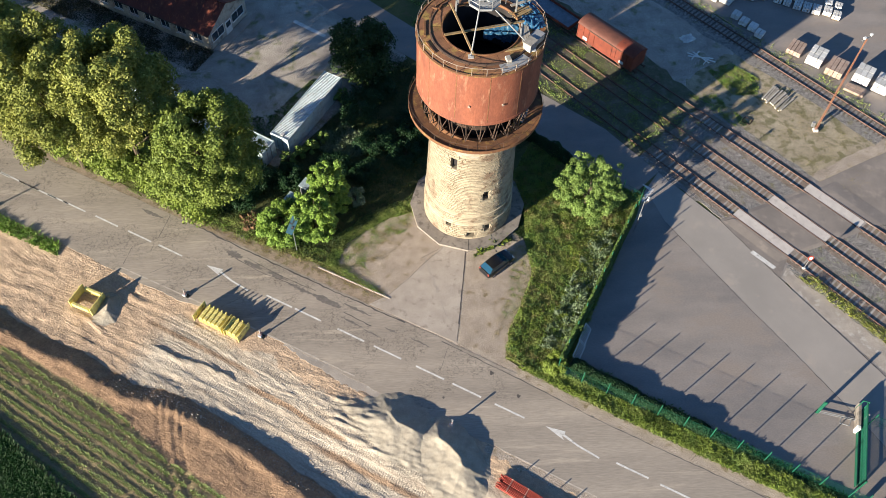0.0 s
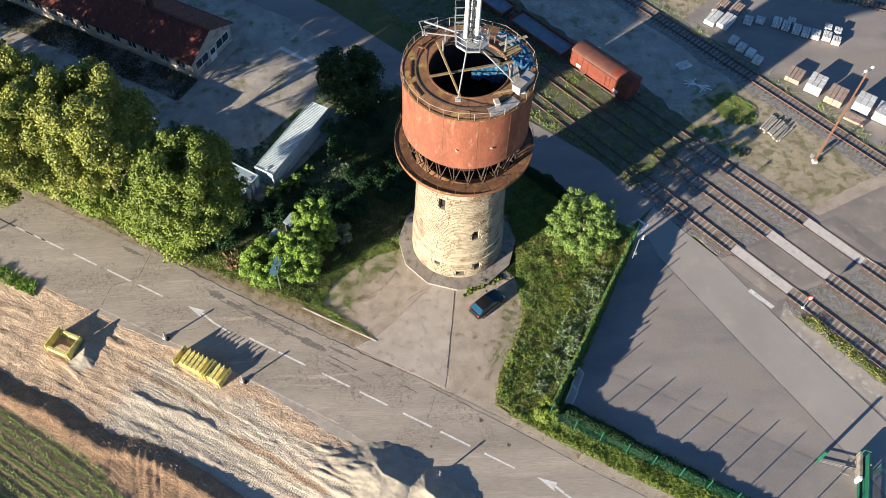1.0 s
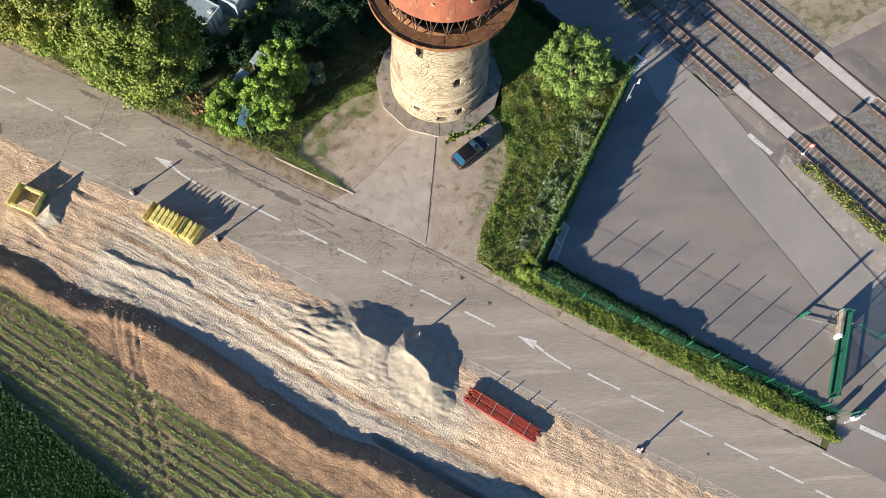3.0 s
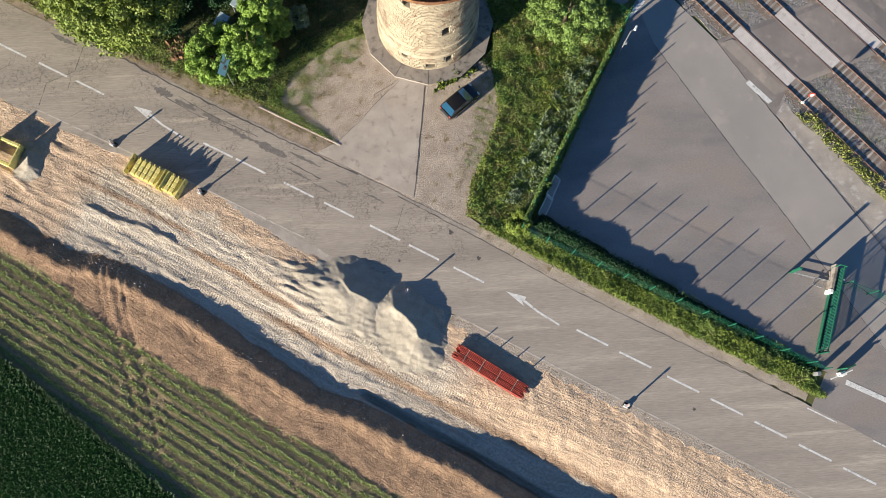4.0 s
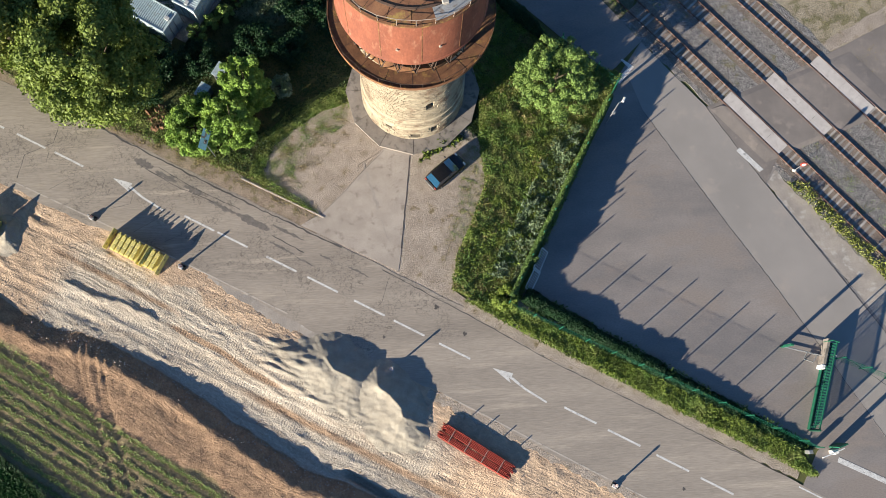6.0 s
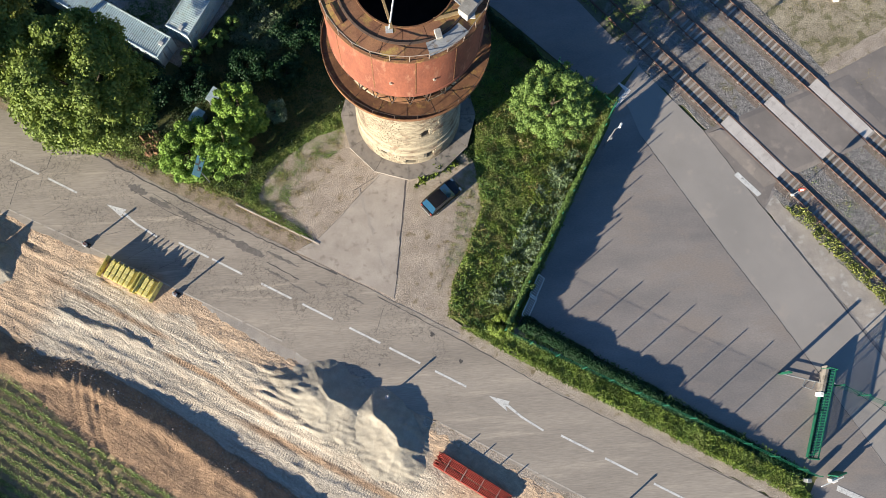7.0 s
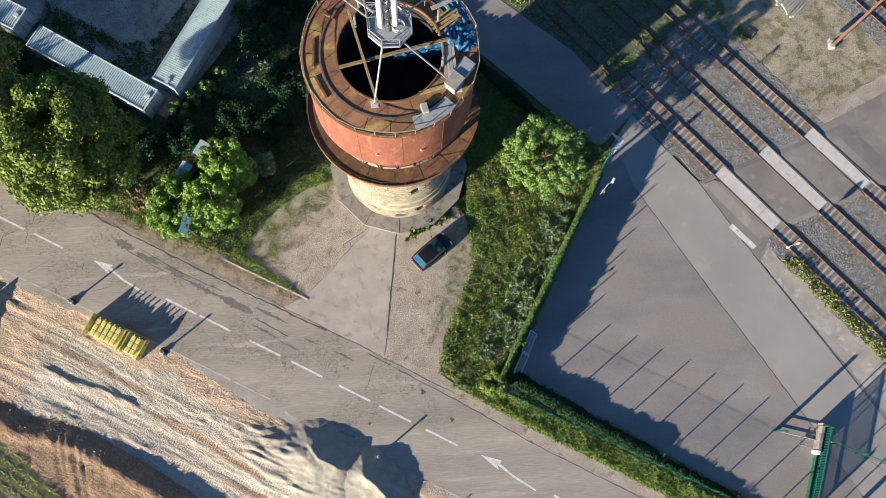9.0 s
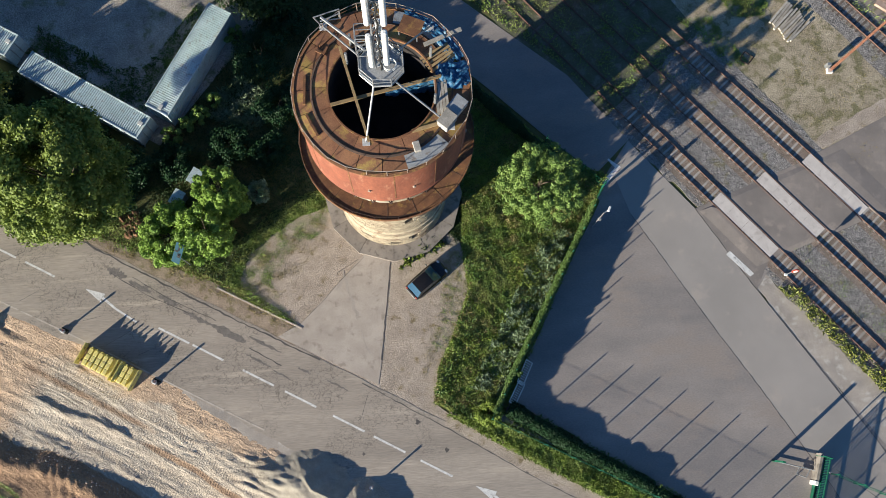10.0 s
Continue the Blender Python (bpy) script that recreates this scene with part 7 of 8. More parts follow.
# ---- parked car on the forecourt ----
def car(x, y, turn):
    c = thing("parked_car", "black hatchback parked on the gravel by the tower", "car", Matrix.Translation((x, y, -0.012)) @ Matrix.Rotation(radians(turn), 4, "Z") @ Matrix.Diagonal((0.97, 1.06, 1.0, 1)))
    W = 0.86
    # stations along the body: x, half width, floor, waist, with a rounded bonnet and tail
    st = [(-2.12, 0.62, 0.42, 0.72), (-2.02, 0.78, 0.30, 0.90), (-1.6, 0.86, 0.24, 0.96), (-0.8, 0.88, 0.22, 0.95), (0.4, 0.88, 0.22, 0.93), (1.1, 0.87, 0.24, 0.86), (1.75, 0.82, 0.28, 0.76), (2.05, 0.70, 0.34, 0.66), (2.15, 0.52, 0.42, 0.58)]
    ring = lambda x, w, lo, hi: [(x, -w * 0.92, lo), (x, -w, lo + 0.15), (x, -w, hi - 0.16), (x, -w * 0.86, hi), (x, 0, hi + 0.03), (x, w * 0.86, hi), (x, w, hi - 0.16), (x, w, lo + 0.15), (x, w * 0.92, lo)]
    m = Mesh()
    p = [q for s in st for q in ring(*s)]
    k, n = 9, len(st)
    m.add(p, [(i * k + j, (i + 1) * k + j, (i + 1) * k + (j + 1) % k, i * k + (j + 1) % k) for i in range(n - 1) for j in range(k)] + [tuple(range(k)), tuple(range(n * k - 1, (n - 1) * k - 1, -1))])
    part("body", m, CARPAINT, c, "glossy black body", 35)
    cab = [(-1.92, 0.70, 0.92), (-1.38, 0.60, 1.40), (-0.2, 0.62, 1.46), (0.28, 0.60, 1.40), (1.12, 0.72, 0.88)]
    m = Mesh().add([(x, s * w, z) for x, w, z in cab for s in (-1, 1)], [(2, 3, 5, 4), (4, 5, 7, 6)])
    m.add([(x, s * w, z - 0.03) for x, w, z in cab[1:4] for s in (-1, 1)], [(0, 2, 3, 1), (2, 4, 5, 3)])
    part("roof", m, CARPAINT, c, "black roof", 40)
    for name, i, j in (("rear_window", 0, 1), ("windscreen", 3, 4)):
        a, b = cab[i], cab[j]
        part(name, Mesh().add([(a[0], -a[1], a[2]), (a[0], a[1], a[2]), (b[0], b[1], b[2]), (b[0], -b[1], b[2])], [(0, 1, 2, 3)]), SKY_GLASS, c, "glass with the sky's reflection put in as blue")
    for s in (-1, 1):
        side = [(x, s * w, z) for x, w, z in cab]
        low = [(x, s * 0.76, 0.90) for x in (-1.7, -0.4, 1.0)]
        part("side_window", Mesh().add([side[0], side[1], side[2], side[3], side[4], low[2], low[1], low[0]], [(0, 1, 2, 3, 4, 5, 6, 7)]), GLASS, c, "dark side glass")
        part("mirror", Mesh().box(0.14, 0.2, 0.12, Matrix.Translation((0.85, s * 0.98, 0.98)), 0.03), CARPAINT, c)
        part("headlight", Mesh().box(0.25, 0.32, 0.14, Matrix.Translation((1.92, s * 0.56, 0.66)), 0.04), OFFWHITE, c, "pale headlight")
        part("tail_light", Mesh().box(0.12, 0.2, 0.3, Matrix.Translation((-2.02, s * 0.62, 0.82)), 0.03), BARRED, c, "red tail light")
        for x in (-1.28, 1.32):
            wh = part("wheel", Mesh().rod((x, s * 0.70, 0.31), (x, s * 0.88, 0.31), 0.31, n=20), RUBBER, c, "", 40)
            part("rim", Mesh().rod((x, s * 0.86, 0.31), (x, s * 0.895, 0.31), 0.19, n=14), GALV, wh)
    part("rear_plate", Mesh().box(0.03, 0.5, 0.12, Matrix.Translation((-2.1, 0, 0.62))), OFFWHITE, c)
    part("bumper", Mesh().box(0.1, 1.3, 0.16, Matrix.Translation((-2.1, 0, 0.48)), 0.03), CARPAINT, c)
    return c


car(11.05, 51.7, 38)


# ---- fence, gate and yard fittings ----
WIRE = Mesh()
for k in range(11):
    WIRE.box(2.46, 0.034 if k == 10 else 0.0025, 0.004 if k == 10 else 0.0025, Matrix.Translation((1.25, 0, 0.12 + 0.185 * k)))
for k in range(48):
    WIRE.box(0.0035, 0.0035, 1.9, Matrix.Translation((0.05 + 0.051 * k, 0.008, 1.05)))
WIRE = WIRE.data("mesh_panel")
WIRE.materials.append(GREEN)
POST = Mesh().box(0.08, 0.08, 2.5, Matrix.Translation((0, 0, 1.25))).data("post")
POST.materials.append(GREEN)


def fence(x0, y0, x1, y1, label, gap=2.5, tall=2.5):
    L = math.hypot(x1 - x0, y1 - y0)
    f = thing("mesh_fence", label, "fence", Matrix.Translation((x0, y0, -0.05)) @ Matrix.Rotation(math.atan2(y1 - y0, x1 - x0), 4, "Z"), "fences")
    at_ = [gap * i for i in range(int(L / gap) + 1)] + [L]
    for a, b in zip(at_, at_[1:] + [None]):
        ob = part("post", POST, GREEN, f)
        ob.location, ob.scale = (a, 0, 0), (1, 1, tall / 2.5)
        if b:
            ob = part("mesh_panel", WIRE, GREEN, f)
            ob.location, ob.scale = (a, 0, 0), ((b - a) / 2.5, 1, 1)


fence(16.0, 38.35, 28.7, 59.7, "green wire mesh fence between grass and yard", 2.45, 3.2)
fence(16.0, 38.35, 43.2, 23.3, "green wire mesh fence overgrown with herbs along the road", 2.7, 2.6)
fence(28.7, 59.7, 23.6, 64.6, "green wire mesh fence along the side road")
tree("fence_ivy", "ivy bush growing over the corner of the green fence", 15.9, 38.9, 2.0, 1.5, LEAF_MID, 72, 7000, 0.06, 30, 0.18, "bush", ragged=0.6)
tree("ivy_column", "fence post wrapped in dark ivy", 18.75, 42.3, 3.0, 0.42, LEAF_FENCE, 73, 1500, 0.06, 14, 0.16, "ivy", trunk=False)


def gate():
    g = thing("sliding_gate", "long green barred sliding gate at the yard entrance", "gate", Matrix.Translation((43.3, 24.8, -0.02)) @ Matrix.Rotation(math.atan2(8.0, 3.0), 4, "Z"))
    L = 8.4
    for z in (0.18, 0.9, 1.9):
        part("rail", Mesh().box(L, 0.10, 0.12, Matrix.Translation((L / 2, 0, z))), GREEN, g)
    bar = Mesh().box(0.035, 0.05, 1.75, Matrix.Translation((0, 0, 1.0))).data("bar")
    for i in range(56):
        ob = part("bar", bar, GREEN, g)
        ob.location = (0.1 + i * (L - 0.2) / 55, 0, 0)
    part("rear_frame", Mesh().box(L, 0.06, 0.5, Matrix.Translation((L / 2, 0.32, 0.35))), GREEN, g)
    part("end_post", Mesh().box(0.16, 0.16, 2.1, Matrix.Translation((0, 0, 1.05))), GREEN, g)
    part("drive_housing", Mesh().box(2.5, 0.30, 1.1, Matrix.Translation((L - 0.95, 0.40, 0.55)), 0.03), APRON, g, "long grey drive housing")
    part("end_frame", Mesh().path([(L, -0.1, 0.05), (L, -0.1, 2.1), (L, 0.5, 2.1), (L, 0.5, 0.05)], 0.06, 6), GREEN, g, "green guide frame")
    part("motor_box", Mesh().box(0.40, 0.36, 1.15, Matrix.Translation((L - 2.45, 0.43, 0.55)), 0.04), OFFWHITE, g, "white motor box")


gate()
wing = thing("wicket_gate", "open grey wicket gate with a green end post", "gate", Matrix.Translation((45.9, 31.4, -0.02)) @ Matrix.Rotation(math.atan2(1.3, -4.2), 4, "Z"))
for z in (0.2, 0.5):
    part("rail", Mesh().rod((0, 0, z), (4.3, 0, z), 0.045, n=6), GALV, wing)
part("post", Mesh().box(0.1, 0.1, 2.1, Matrix.Translation((0, 0, 1.05))), GALV, wing)
part("end_post", Mesh().box(0.30, 0.14, 2.5, Matrix.Translation((4.35, 0, 1.25))), GREEN, wing, "broad green end post")
part("brace", Mesh().path([(1.0, 0, 0.3), (1.3, 0.8, 0.3), (2.2, 0.7, 0.3), (2.0, 0, 0.3)], 0.05, 6), GALV, wing)
fence(46.6, 31.2, 58.5, 25.6, "green wire mesh fence beyond the gate")
bx = thing("barrier_box", "white swing barrier with a green post at the entrance", "barrier", Matrix.Translation((45.0, 22.75, -0.02)) @ Matrix.Rotation(radians(18), 4, "Z"))
part("body", Mesh().box(0.5, 0.4, 1.0, Matrix.Translation((0, 0, 0.5)), 0.04), OFFWHITE, bx)
part("arm", Mesh().box(2.3, 0.1, 0.1, Matrix.Translation((-0.3, 0.0, 1.02))), OFFWHITE, bx)
part("post", Mesh().box(0.9, 0.12, 2.1, Matrix.Translation((0.4, 0.45, 1.05))), GREEN, bx)
mb = tagged(part("letter_box", Mesh().box(0.4, 0.35, 1.1, Matrix.Translation((0, 0, 0.55)), 0.03), GALV), "grey metal letter box at the end of the fence", "letter box")
mb.matrix_world = Matrix.Translation((42.6, 22.9, -0.03))
# security camera post by the fence
cp = thing("camera_post", "grey steel post with a white security camera by the fence", "camera post", Matrix.Translation((27.4, 55.9, -0.02)))
part("post", Mesh().rod((0, 0, 0), (0, 0, 5.6), 0.05, n=8), GALV, cp, "grey steel post")
part("arm", Mesh().rod((0, 0, 5.4), (0.5, 0.3, 5.5), 0.04, n=6), OFFWHITE, cp)
part("camera_case", Mesh().box(0.5, 0.22, 0.22, Matrix.Translation((0.5, 0.3, 5.55)) @ Matrix.Rotation(radians(60), 4, "Z"), 0.04), OFFWHITE, cp)
part("junction_box", Mesh().box(0.3, 0.25, 0.4, Matrix.Translation((0.1, 0, 3.0)), 0.03), GALV, cp)
# two galvanised barriers lying by the fence corner, and a white pipe
for x, y, turn, L in ((18.95, 40.35, 60, 2.1), (19.85, 42.2, 62, 2.2)):
    br = thing("crowd_barrier", "galvanised crowd barrier leaning against the fence", "barrier", Matrix.Translation((x, y, 0.0)) @ Matrix.Rotation(radians(turn), 4, "Z") @ Matrix.Rotation(radians(-42), 4, "X"), "crowd barriers")
    part("frame", Mesh().path([(-L / 2, 0, 0.04), (L / 2, 0, 0.04), (L / 2, 0, 1.1), (-L / 2, 0, 1.1)], 0.045, 6, True), OFFWHITE, br)
    for i in range(9):
        part("bar", Mesh().rod((-L / 2 + L * (i + 1) / 10, 0, 0.04), (-L / 2 + L * (i + 1) / 10, 0, 1.1), 0.026, n=5), OFFWHITE, br)
pp = tagged(part("white_pipe", Mesh().rod((0, 0, 0.05), (1.9, 0, 0.05), 0.05, n=8), OFFWHITE), "white plastic pipe lying beside the fence", "pipe")
pp.matrix_world = Matrix.Translation((20.6, 45.6, 0.0)) @ Matrix.Rotation(radians(62), 4, "Z")

# blue sign and white cupboards among the bushes
bs = thing("blue_sign", "blue road sign on a post among bushes", "road sign", Matrix.Translation((-11.2, 54.7, -0.05)))
part("post", Mesh().rod((0, 0.05, 0), (0, 0.05, 4.5), 0.04, n=8), GALV, bs)
part("plate", Mesh().box(0.8, 0.04, 2.0, Matrix.Translation((0, 0.3, 4.4)) @ Matrix.Rotation(radians(-28), 4, "Z") @ Matrix.Rotation(radians(-58), 4, "X")), BLUESIGN, bs, "blue sign plate")
tilt = Matrix.Translation((0, 0.3, 4.4)) @ Matrix.Rotation(radians(-28), 4, "Z") @ Matrix.Rotation(radians(-58), 4, "X")
for dx, dz, w_, h_ in ((0.0, 0.5, 0.16, 0.5), (-0.2, 0.15, 0.4, 0.14), (0.15, -0.2, 0.3, 0.4)):
    part("symbol_bar", Mesh().box(w_, 0.02, h_, tilt @ Matrix.Translation((dx, -0.032, dz))), RUBBER, bs, "dark symbol")
# Grey bodies and cyan lids carry the blue shade these cupboards stand in.
for x, y, t_, lab in ((-10.3, 63.0, 58, "white metal cupboard with a sloping lid among the bushes"), (-12.0, 61.0, 58, "grey metal cupboard with a sloping lid among the bushes")):
    cb = thing("meter_cupboard", lab, "cupboard", Matrix.Translation((x, y, -0.05)) @ Matrix.Rotation(radians(t_), 4, "Z"))
    part("body", Mesh().box(1.35, 0.85, 1.5, Matrix.Translation((0, 0, 0.75)), 0.03), GALV, cb)
    part("lid", Mesh().box(1.5, 1.05, 0.10, Matrix.Translation((0, 0, 1.60)) @ Matrix.Rotation(radians(8), 4, "X")), CONTAINER, cb)
ob = tagged(part("red_bucket", Mesh().rod((0, 0, 0), (0, 0, 0.4), 0.16, 0.2, 12), BARRED), "small red plastic bucket beside the bushes", "bucket")
ob.matrix_world = Matrix.Translation((-9.6, 60.4, -0.04))
ob = rag("rubble_heap", -16.6, 59.0, -0.06, 2.2, 2.6, 0.5, 38, "small heap of reddish earth and rubble", 20, EARTH)
ob["category"] = "rubble heap"

# seams and stains of the paving, and the rim shadow painted along the road
seam([(31.3, 56.9), (38.1, 45.0), (40.9, 40.4), (44.9, 33.5), (51.4, 21.8)], 0.055, 1, top=0.010)
seam([(37.7, 57.0), (42.4, 48.9), (47.5, 40.8), (52.6, 32.4), (57.5, 19)], 0.066, 2, top=0.010)
seam([(47.5, 31.5), (56, 24.5), (60, 24)], 0.055, 4, top=0.004)
seam([rd(-37.6, 4.0), rd(-36.8, 0.8), rd(-38.6, -1.5), rd(-37.9, -4.4)], 0.055, 5)
seam([rd(-1.6, 3.2), rd(-1.2, 1.2), rd(-1.5, 0.2)], 0.05, 6)
# Tar-dark strip painted as the shadow of the drop at the road's edge.
seam([rd(-36, 4.25), rd(-31, 4.05), rd(-25, 3.95), rd(-18.6, 3.92), rd(-15, 3.95), rd(-11.7, 4.02), rd(-6.5, 4.12)], 0.17, 7, "road_rim")
seam([rd(-28.5, 2.6), rd(-24, 2.3), rd(-19.5, 2.6)], 0.077, 8)
seam([rd(-26.5, 3.2), rd(-22, 2.9), rd(-17, 3.1)], 0.066, 9)
seam([rd(-13.5, 2.2), rd(-9.5, 2.05)], 0.088, 10)
seam([rd(-2.6, 3.95), rd(8, 3.7), rd(16, 3.3), rd(30, 3.35), rd(40, 3.5)], 0.088, 11)
seam([(7.7, 53.7), (6.9, 48.5), (6.25, 44.0)], 0.088, 12, top=0.015)
seam([(2.6, 53.0), (5.1, 54.5)], 0.077, 13, top=0.004)
for k in range(9):
    u0 = -44 + 3.1 * k
    seam([rd(u0, -3.4 + 0.5 * (k % 3)), rd(u0 + 1.4, -1.2), rd(u0 + 0.9, 0.4 + 0.3 * (k % 2))], 0.028, 20 + k)
for k, (x, y, r) in enumerate(((11.8, 35.9, 0.28), (19.0, 33.4, 0.2), (9.3, 38.6, 0.3), (24, 30.9, 0.2), (30.8, 20.4, 0.22), (4.2, 36.1, 0.2))):
    tagged(part("oil_stain", Mesh().slab([(x + r * (0.7 + 0.3 * math.sin(5 * a + k)) * math.cos(a), y + r * (0.7 + 0.3 * math.cos(3 * a)) * math.sin(a)) for a in [2 * math.pi * i / 12 for i in range(12)]], 0.001, 0.0035), PATCH), "dark tar spot on the road", "stain", "", "structure")
DUST = material("pale_dust", (0.385, 0.34, 0.295), (0.34, 0.295, 0.255), 0.8, 0.95, bump=0.2, fine=0.08)
seam([(5.2, 54.4), (3.2, 52.6), (1.2, 50.5), (-1.0, 48.5), (-3.0, 47.5)], 0.05, 41, top=0.0155)
for k, (pts, w_) in enumerate((([(3.1, 53.2), (3.6, 51.0), (4.5, 48.0)], 0.3), ([(2.4, 51.4), (3.3, 52.7)], 0.22), ([(4.6, 47.4), (5.4, 44.6)], 0.2))):
    seam(pts, w_, 43 + k, "dust_trace", DUST, 0.0150)
# broken, frayed surface along the wheel line of the north lane
fray = random.Random(31)
BROKEN = material("broken_asphalt", (0.15, 0.133, 0.120), (0.21, 0.185, 0.165), 0.35, 0.95, bump=1.0, fine=0.07, grainy=0.4)
for u0, v0, L, w in ((-29.0, 2.9, 2.0, 0.8), (-26.6, 2.7, 2.4, 0.5), (-23.4, 2.75, 2.0, 0.6), (-20.6, 2.5, 3.0, 0.45), (-17.6, 2.55, 3.6, 0.7), (-13.4, 1.55, 2.6, 0.22), (-10.6, 1.35, 2.0, 0.16), (-8.6, 2.6, 1.4, 0.2), (-5.6, 2.75, 2.2, 0.18), (-41.0, 3.2, 3.0, 0.4), (-14.0, 3.1, 3.4, 0.3)):
    k = 14
    c = [(u0 + L * i / k, v0 + fray.uniform(-0.07, 0.07), w / 2 * (0.25 + math.sin(math.pi * (i + 0.5) / (k + 1))) * fray.uniform(0.4, 1.15)) for i in range(k + 1)]
    ribbon("road_patch", [rd(u, v + h) for u, v, h in c], [rd(u, v - h) for u, v, h in c], 0.0035, BROKEN, "frayed broken patch in the asphalt", thick=0.003)
# kerb along the verge
kerb_rng = random.Random(3)
shared = Mesh().box(0.98, 0.16, 0.22, None, 0.02).data("kerb_stone")
kerb = thing("kerb", "low concrete kerb between the verge and the gravel", "kerb", Matrix.Translation((0, 0, 0)), kind="structure")
for u in np.arange(-18.4, -9.4, 1.0):
    ob = part("kerb_stone", shared, CONCRETE, kerb)
    x, y = rd(u, 5.84 + 0.018 * (u + 18.4))
    ob.matrix_basis = Matrix.Translation((x, y, -0.03 + kerb_rng.uniform(-0.02, 0.01))) @ Matrix.Rotation(radians(ROAD_TURN), 4, "Z")


# ---- road works ----
def works_z(u, v):
    return float(ground_height(np.array([[u]]), np.array([[v]]))[0, 0])


def pile(ridge, rn, rs, hgt, seed, label, churn=0.0):
    """A tipped heap: steep on the road side, trodden out gently on the other. ridge: plan points of its crest."""
    uu = [p[0] for p in ridge]
    vv = [p[1] for p in ridge]
    a, b = np.meshgrid(np.arange(min(uu) - rs - 1, max(uu) + rs + 1, 0.11), np.arange(min(vv) - rs - 1, max(vv) + rn + 1, 0.11))
    best, du, dv = np.full_like(a, 1e9), np.zeros_like(a), np.zeros_like(a)
    for (u0, v0), (u1, v1) in zip(ridge, ridge[1:]):
        L = (u1 - u0) ** 2 + (v1 - v0) ** 2
        t = np.clip(((a - u0) * (u1 - u0) + (b - v0) * (v1 - v0)) / L, 0, 1)
        x, y = a - u0 - t * (u1 - u0), b - v0 - t * (v1 - v0)
        d = np.hypot(x, y)
        near = d < best
        best, du, dv = np.where(near, d, best), np.where(near, x, du), np.where(near, y, dv)
    facing = (0.3 * du + 0.954 * dv) / (best + 0.05)
    k = step(facing, -0.35, 0.45)
    r = best / (rs + (rn - rs) * k) * (1 + 0.16 * fbm(a, b, seed, 2.4, 3))
    h = hgt * ((1 - k) * (np.clip(1 - r, 0, 1) ** 1.8 - np.clip(r - 1, 0, 1)) + k * (1 - np.clip(r, 0, 2)) * (1.12 - 0.12 * np.clip(r, 0, 1)))
    fade = np.clip(1.15 - r, 0, 1) ** 0.5
    crest = np.clip(1 - 2.0 * r, 0, 1)
    # uneven crest, rills down the slopes, shovel and wheel marks on the trodden side
    h += fade * (0.05 * fbm(a, b, seed + 1, 1.1, 4) + 0.10 * crest * fbm(a, b, seed + 3, 1.3, 2))
    run_ = np.arctan2(dv, du)
    h += fade * (1 - crest) * 0.035 * fbm(run_ * 5.0, 0.25 * best, seed + 6, 0.8, 2)
    trod = (1 - k) * step(r, 0.12, 0.4) * fade * churn
    h += trod * 0.09 * np.abs(fbm(0.25 * a + 0.3 * b, b - 0.25 * a, seed + 4, 0.8, 3))
    c = (sum(uu) / len(uu), sum(vv) / len(vv))
    under = ground_height(a, b)
    me = grid("sand_mound", a - c[0], b - c[1], under + np.where(r > 1.06, -0.3, h - 0.03))
    ob = tagged(part("sand_mound", me, SAND), label, "sand mound", "sand mounds")
    ob.matrix_world = Matrix.Translation((*rd(*c), 0.0)) @ Matrix.Rotation(radians(ROAD_TURN), 4, "Z")
    return ob


pile([(-3.2, -6.0), (-2.3, -6.5), (-0.6, -6.5)], 2.9, 3.9, 0.72, 200, "pale heap of sand tipped beside the road", 1.2)
pile([(2.2, -6.1), (3.4, -6.3), (4.9, -6.9), (5.4, -7.5)], 2.7, 3.9, 0.95, 210, "pale heap of sand with a sharp crest beside the road", 1.0)
# bundles of red steel bars on timbers
x, y = rd(12.8, -7.25)
zb = works_z(12.8, -7.25)
rb = thing("bar_bundle", "long bundle of red steel bars tied on timbers", "steel bars", Matrix.Translation((x, y, zb)) @ Matrix.Rotation(radians(ROAD_TURN - 5), 4, "Z"))
bar = Mesh().rod((-3.6, 0, 0), (3.6, 0, 0), 0.055, n=6).data("bar")
bar_rng = random.Random(8)
for side, count in ((-0.40, 5), (0.34, 6)):
    for row in range(4):
        for k in range(count):
            ob = part("bar", bar, BARRED, rb)
            ob.location = (bar_rng.uniform(-0.3, 0.3), side + 0.118 * (k - count / 2 + 0.5) + 0.06 * (row % 2), 0.20 + 0.105 * row)
            ob.rotation_euler = (0, bar_rng.uniform(-0.004, 0.004), bar_rng.uniform(-0.010, 0.010))
for xx in (-2.6, -0.9, 0.9, 2.6):
    part("timber", Mesh().box(0.14, 1.5, 0.16, Matrix.Translation((xx, 0, 0.06))), TIMBER, rb)
    part("stake", Mesh().box(0.09, 0.06, 0.95, Matrix.Translation((xx, 0.66, 0.46))), GREYWOOD, rb, "pale wooden stake")
    part("strap", Mesh().path([(xx, -0.64, 0.2), (xx, -0.6, 0.63), (xx, 0.55, 0.63)], 0.03, 4), GREYWOOD, rb, "pale tie")


# yellow trench-shoring panels
x, y = rd(-24.0, -5.0)
zz = works_z(-24.0, -5.0)
ys = thing("shoring_stack", "stack of yellow steel trench shoring parts at the roadside", "trench shoring", Matrix.Translation((x, y, zz)) @ Matrix.Rotation(radians(ROAD_TURN), 4, "Z") @ Matrix.Diagonal((1, 1, 0.74, 1)))
part("bearer", Mesh().box(5.6, 0.2, 0.14, Matrix.Translation((0, -0.6, 0.05))), TIMBER, ys)
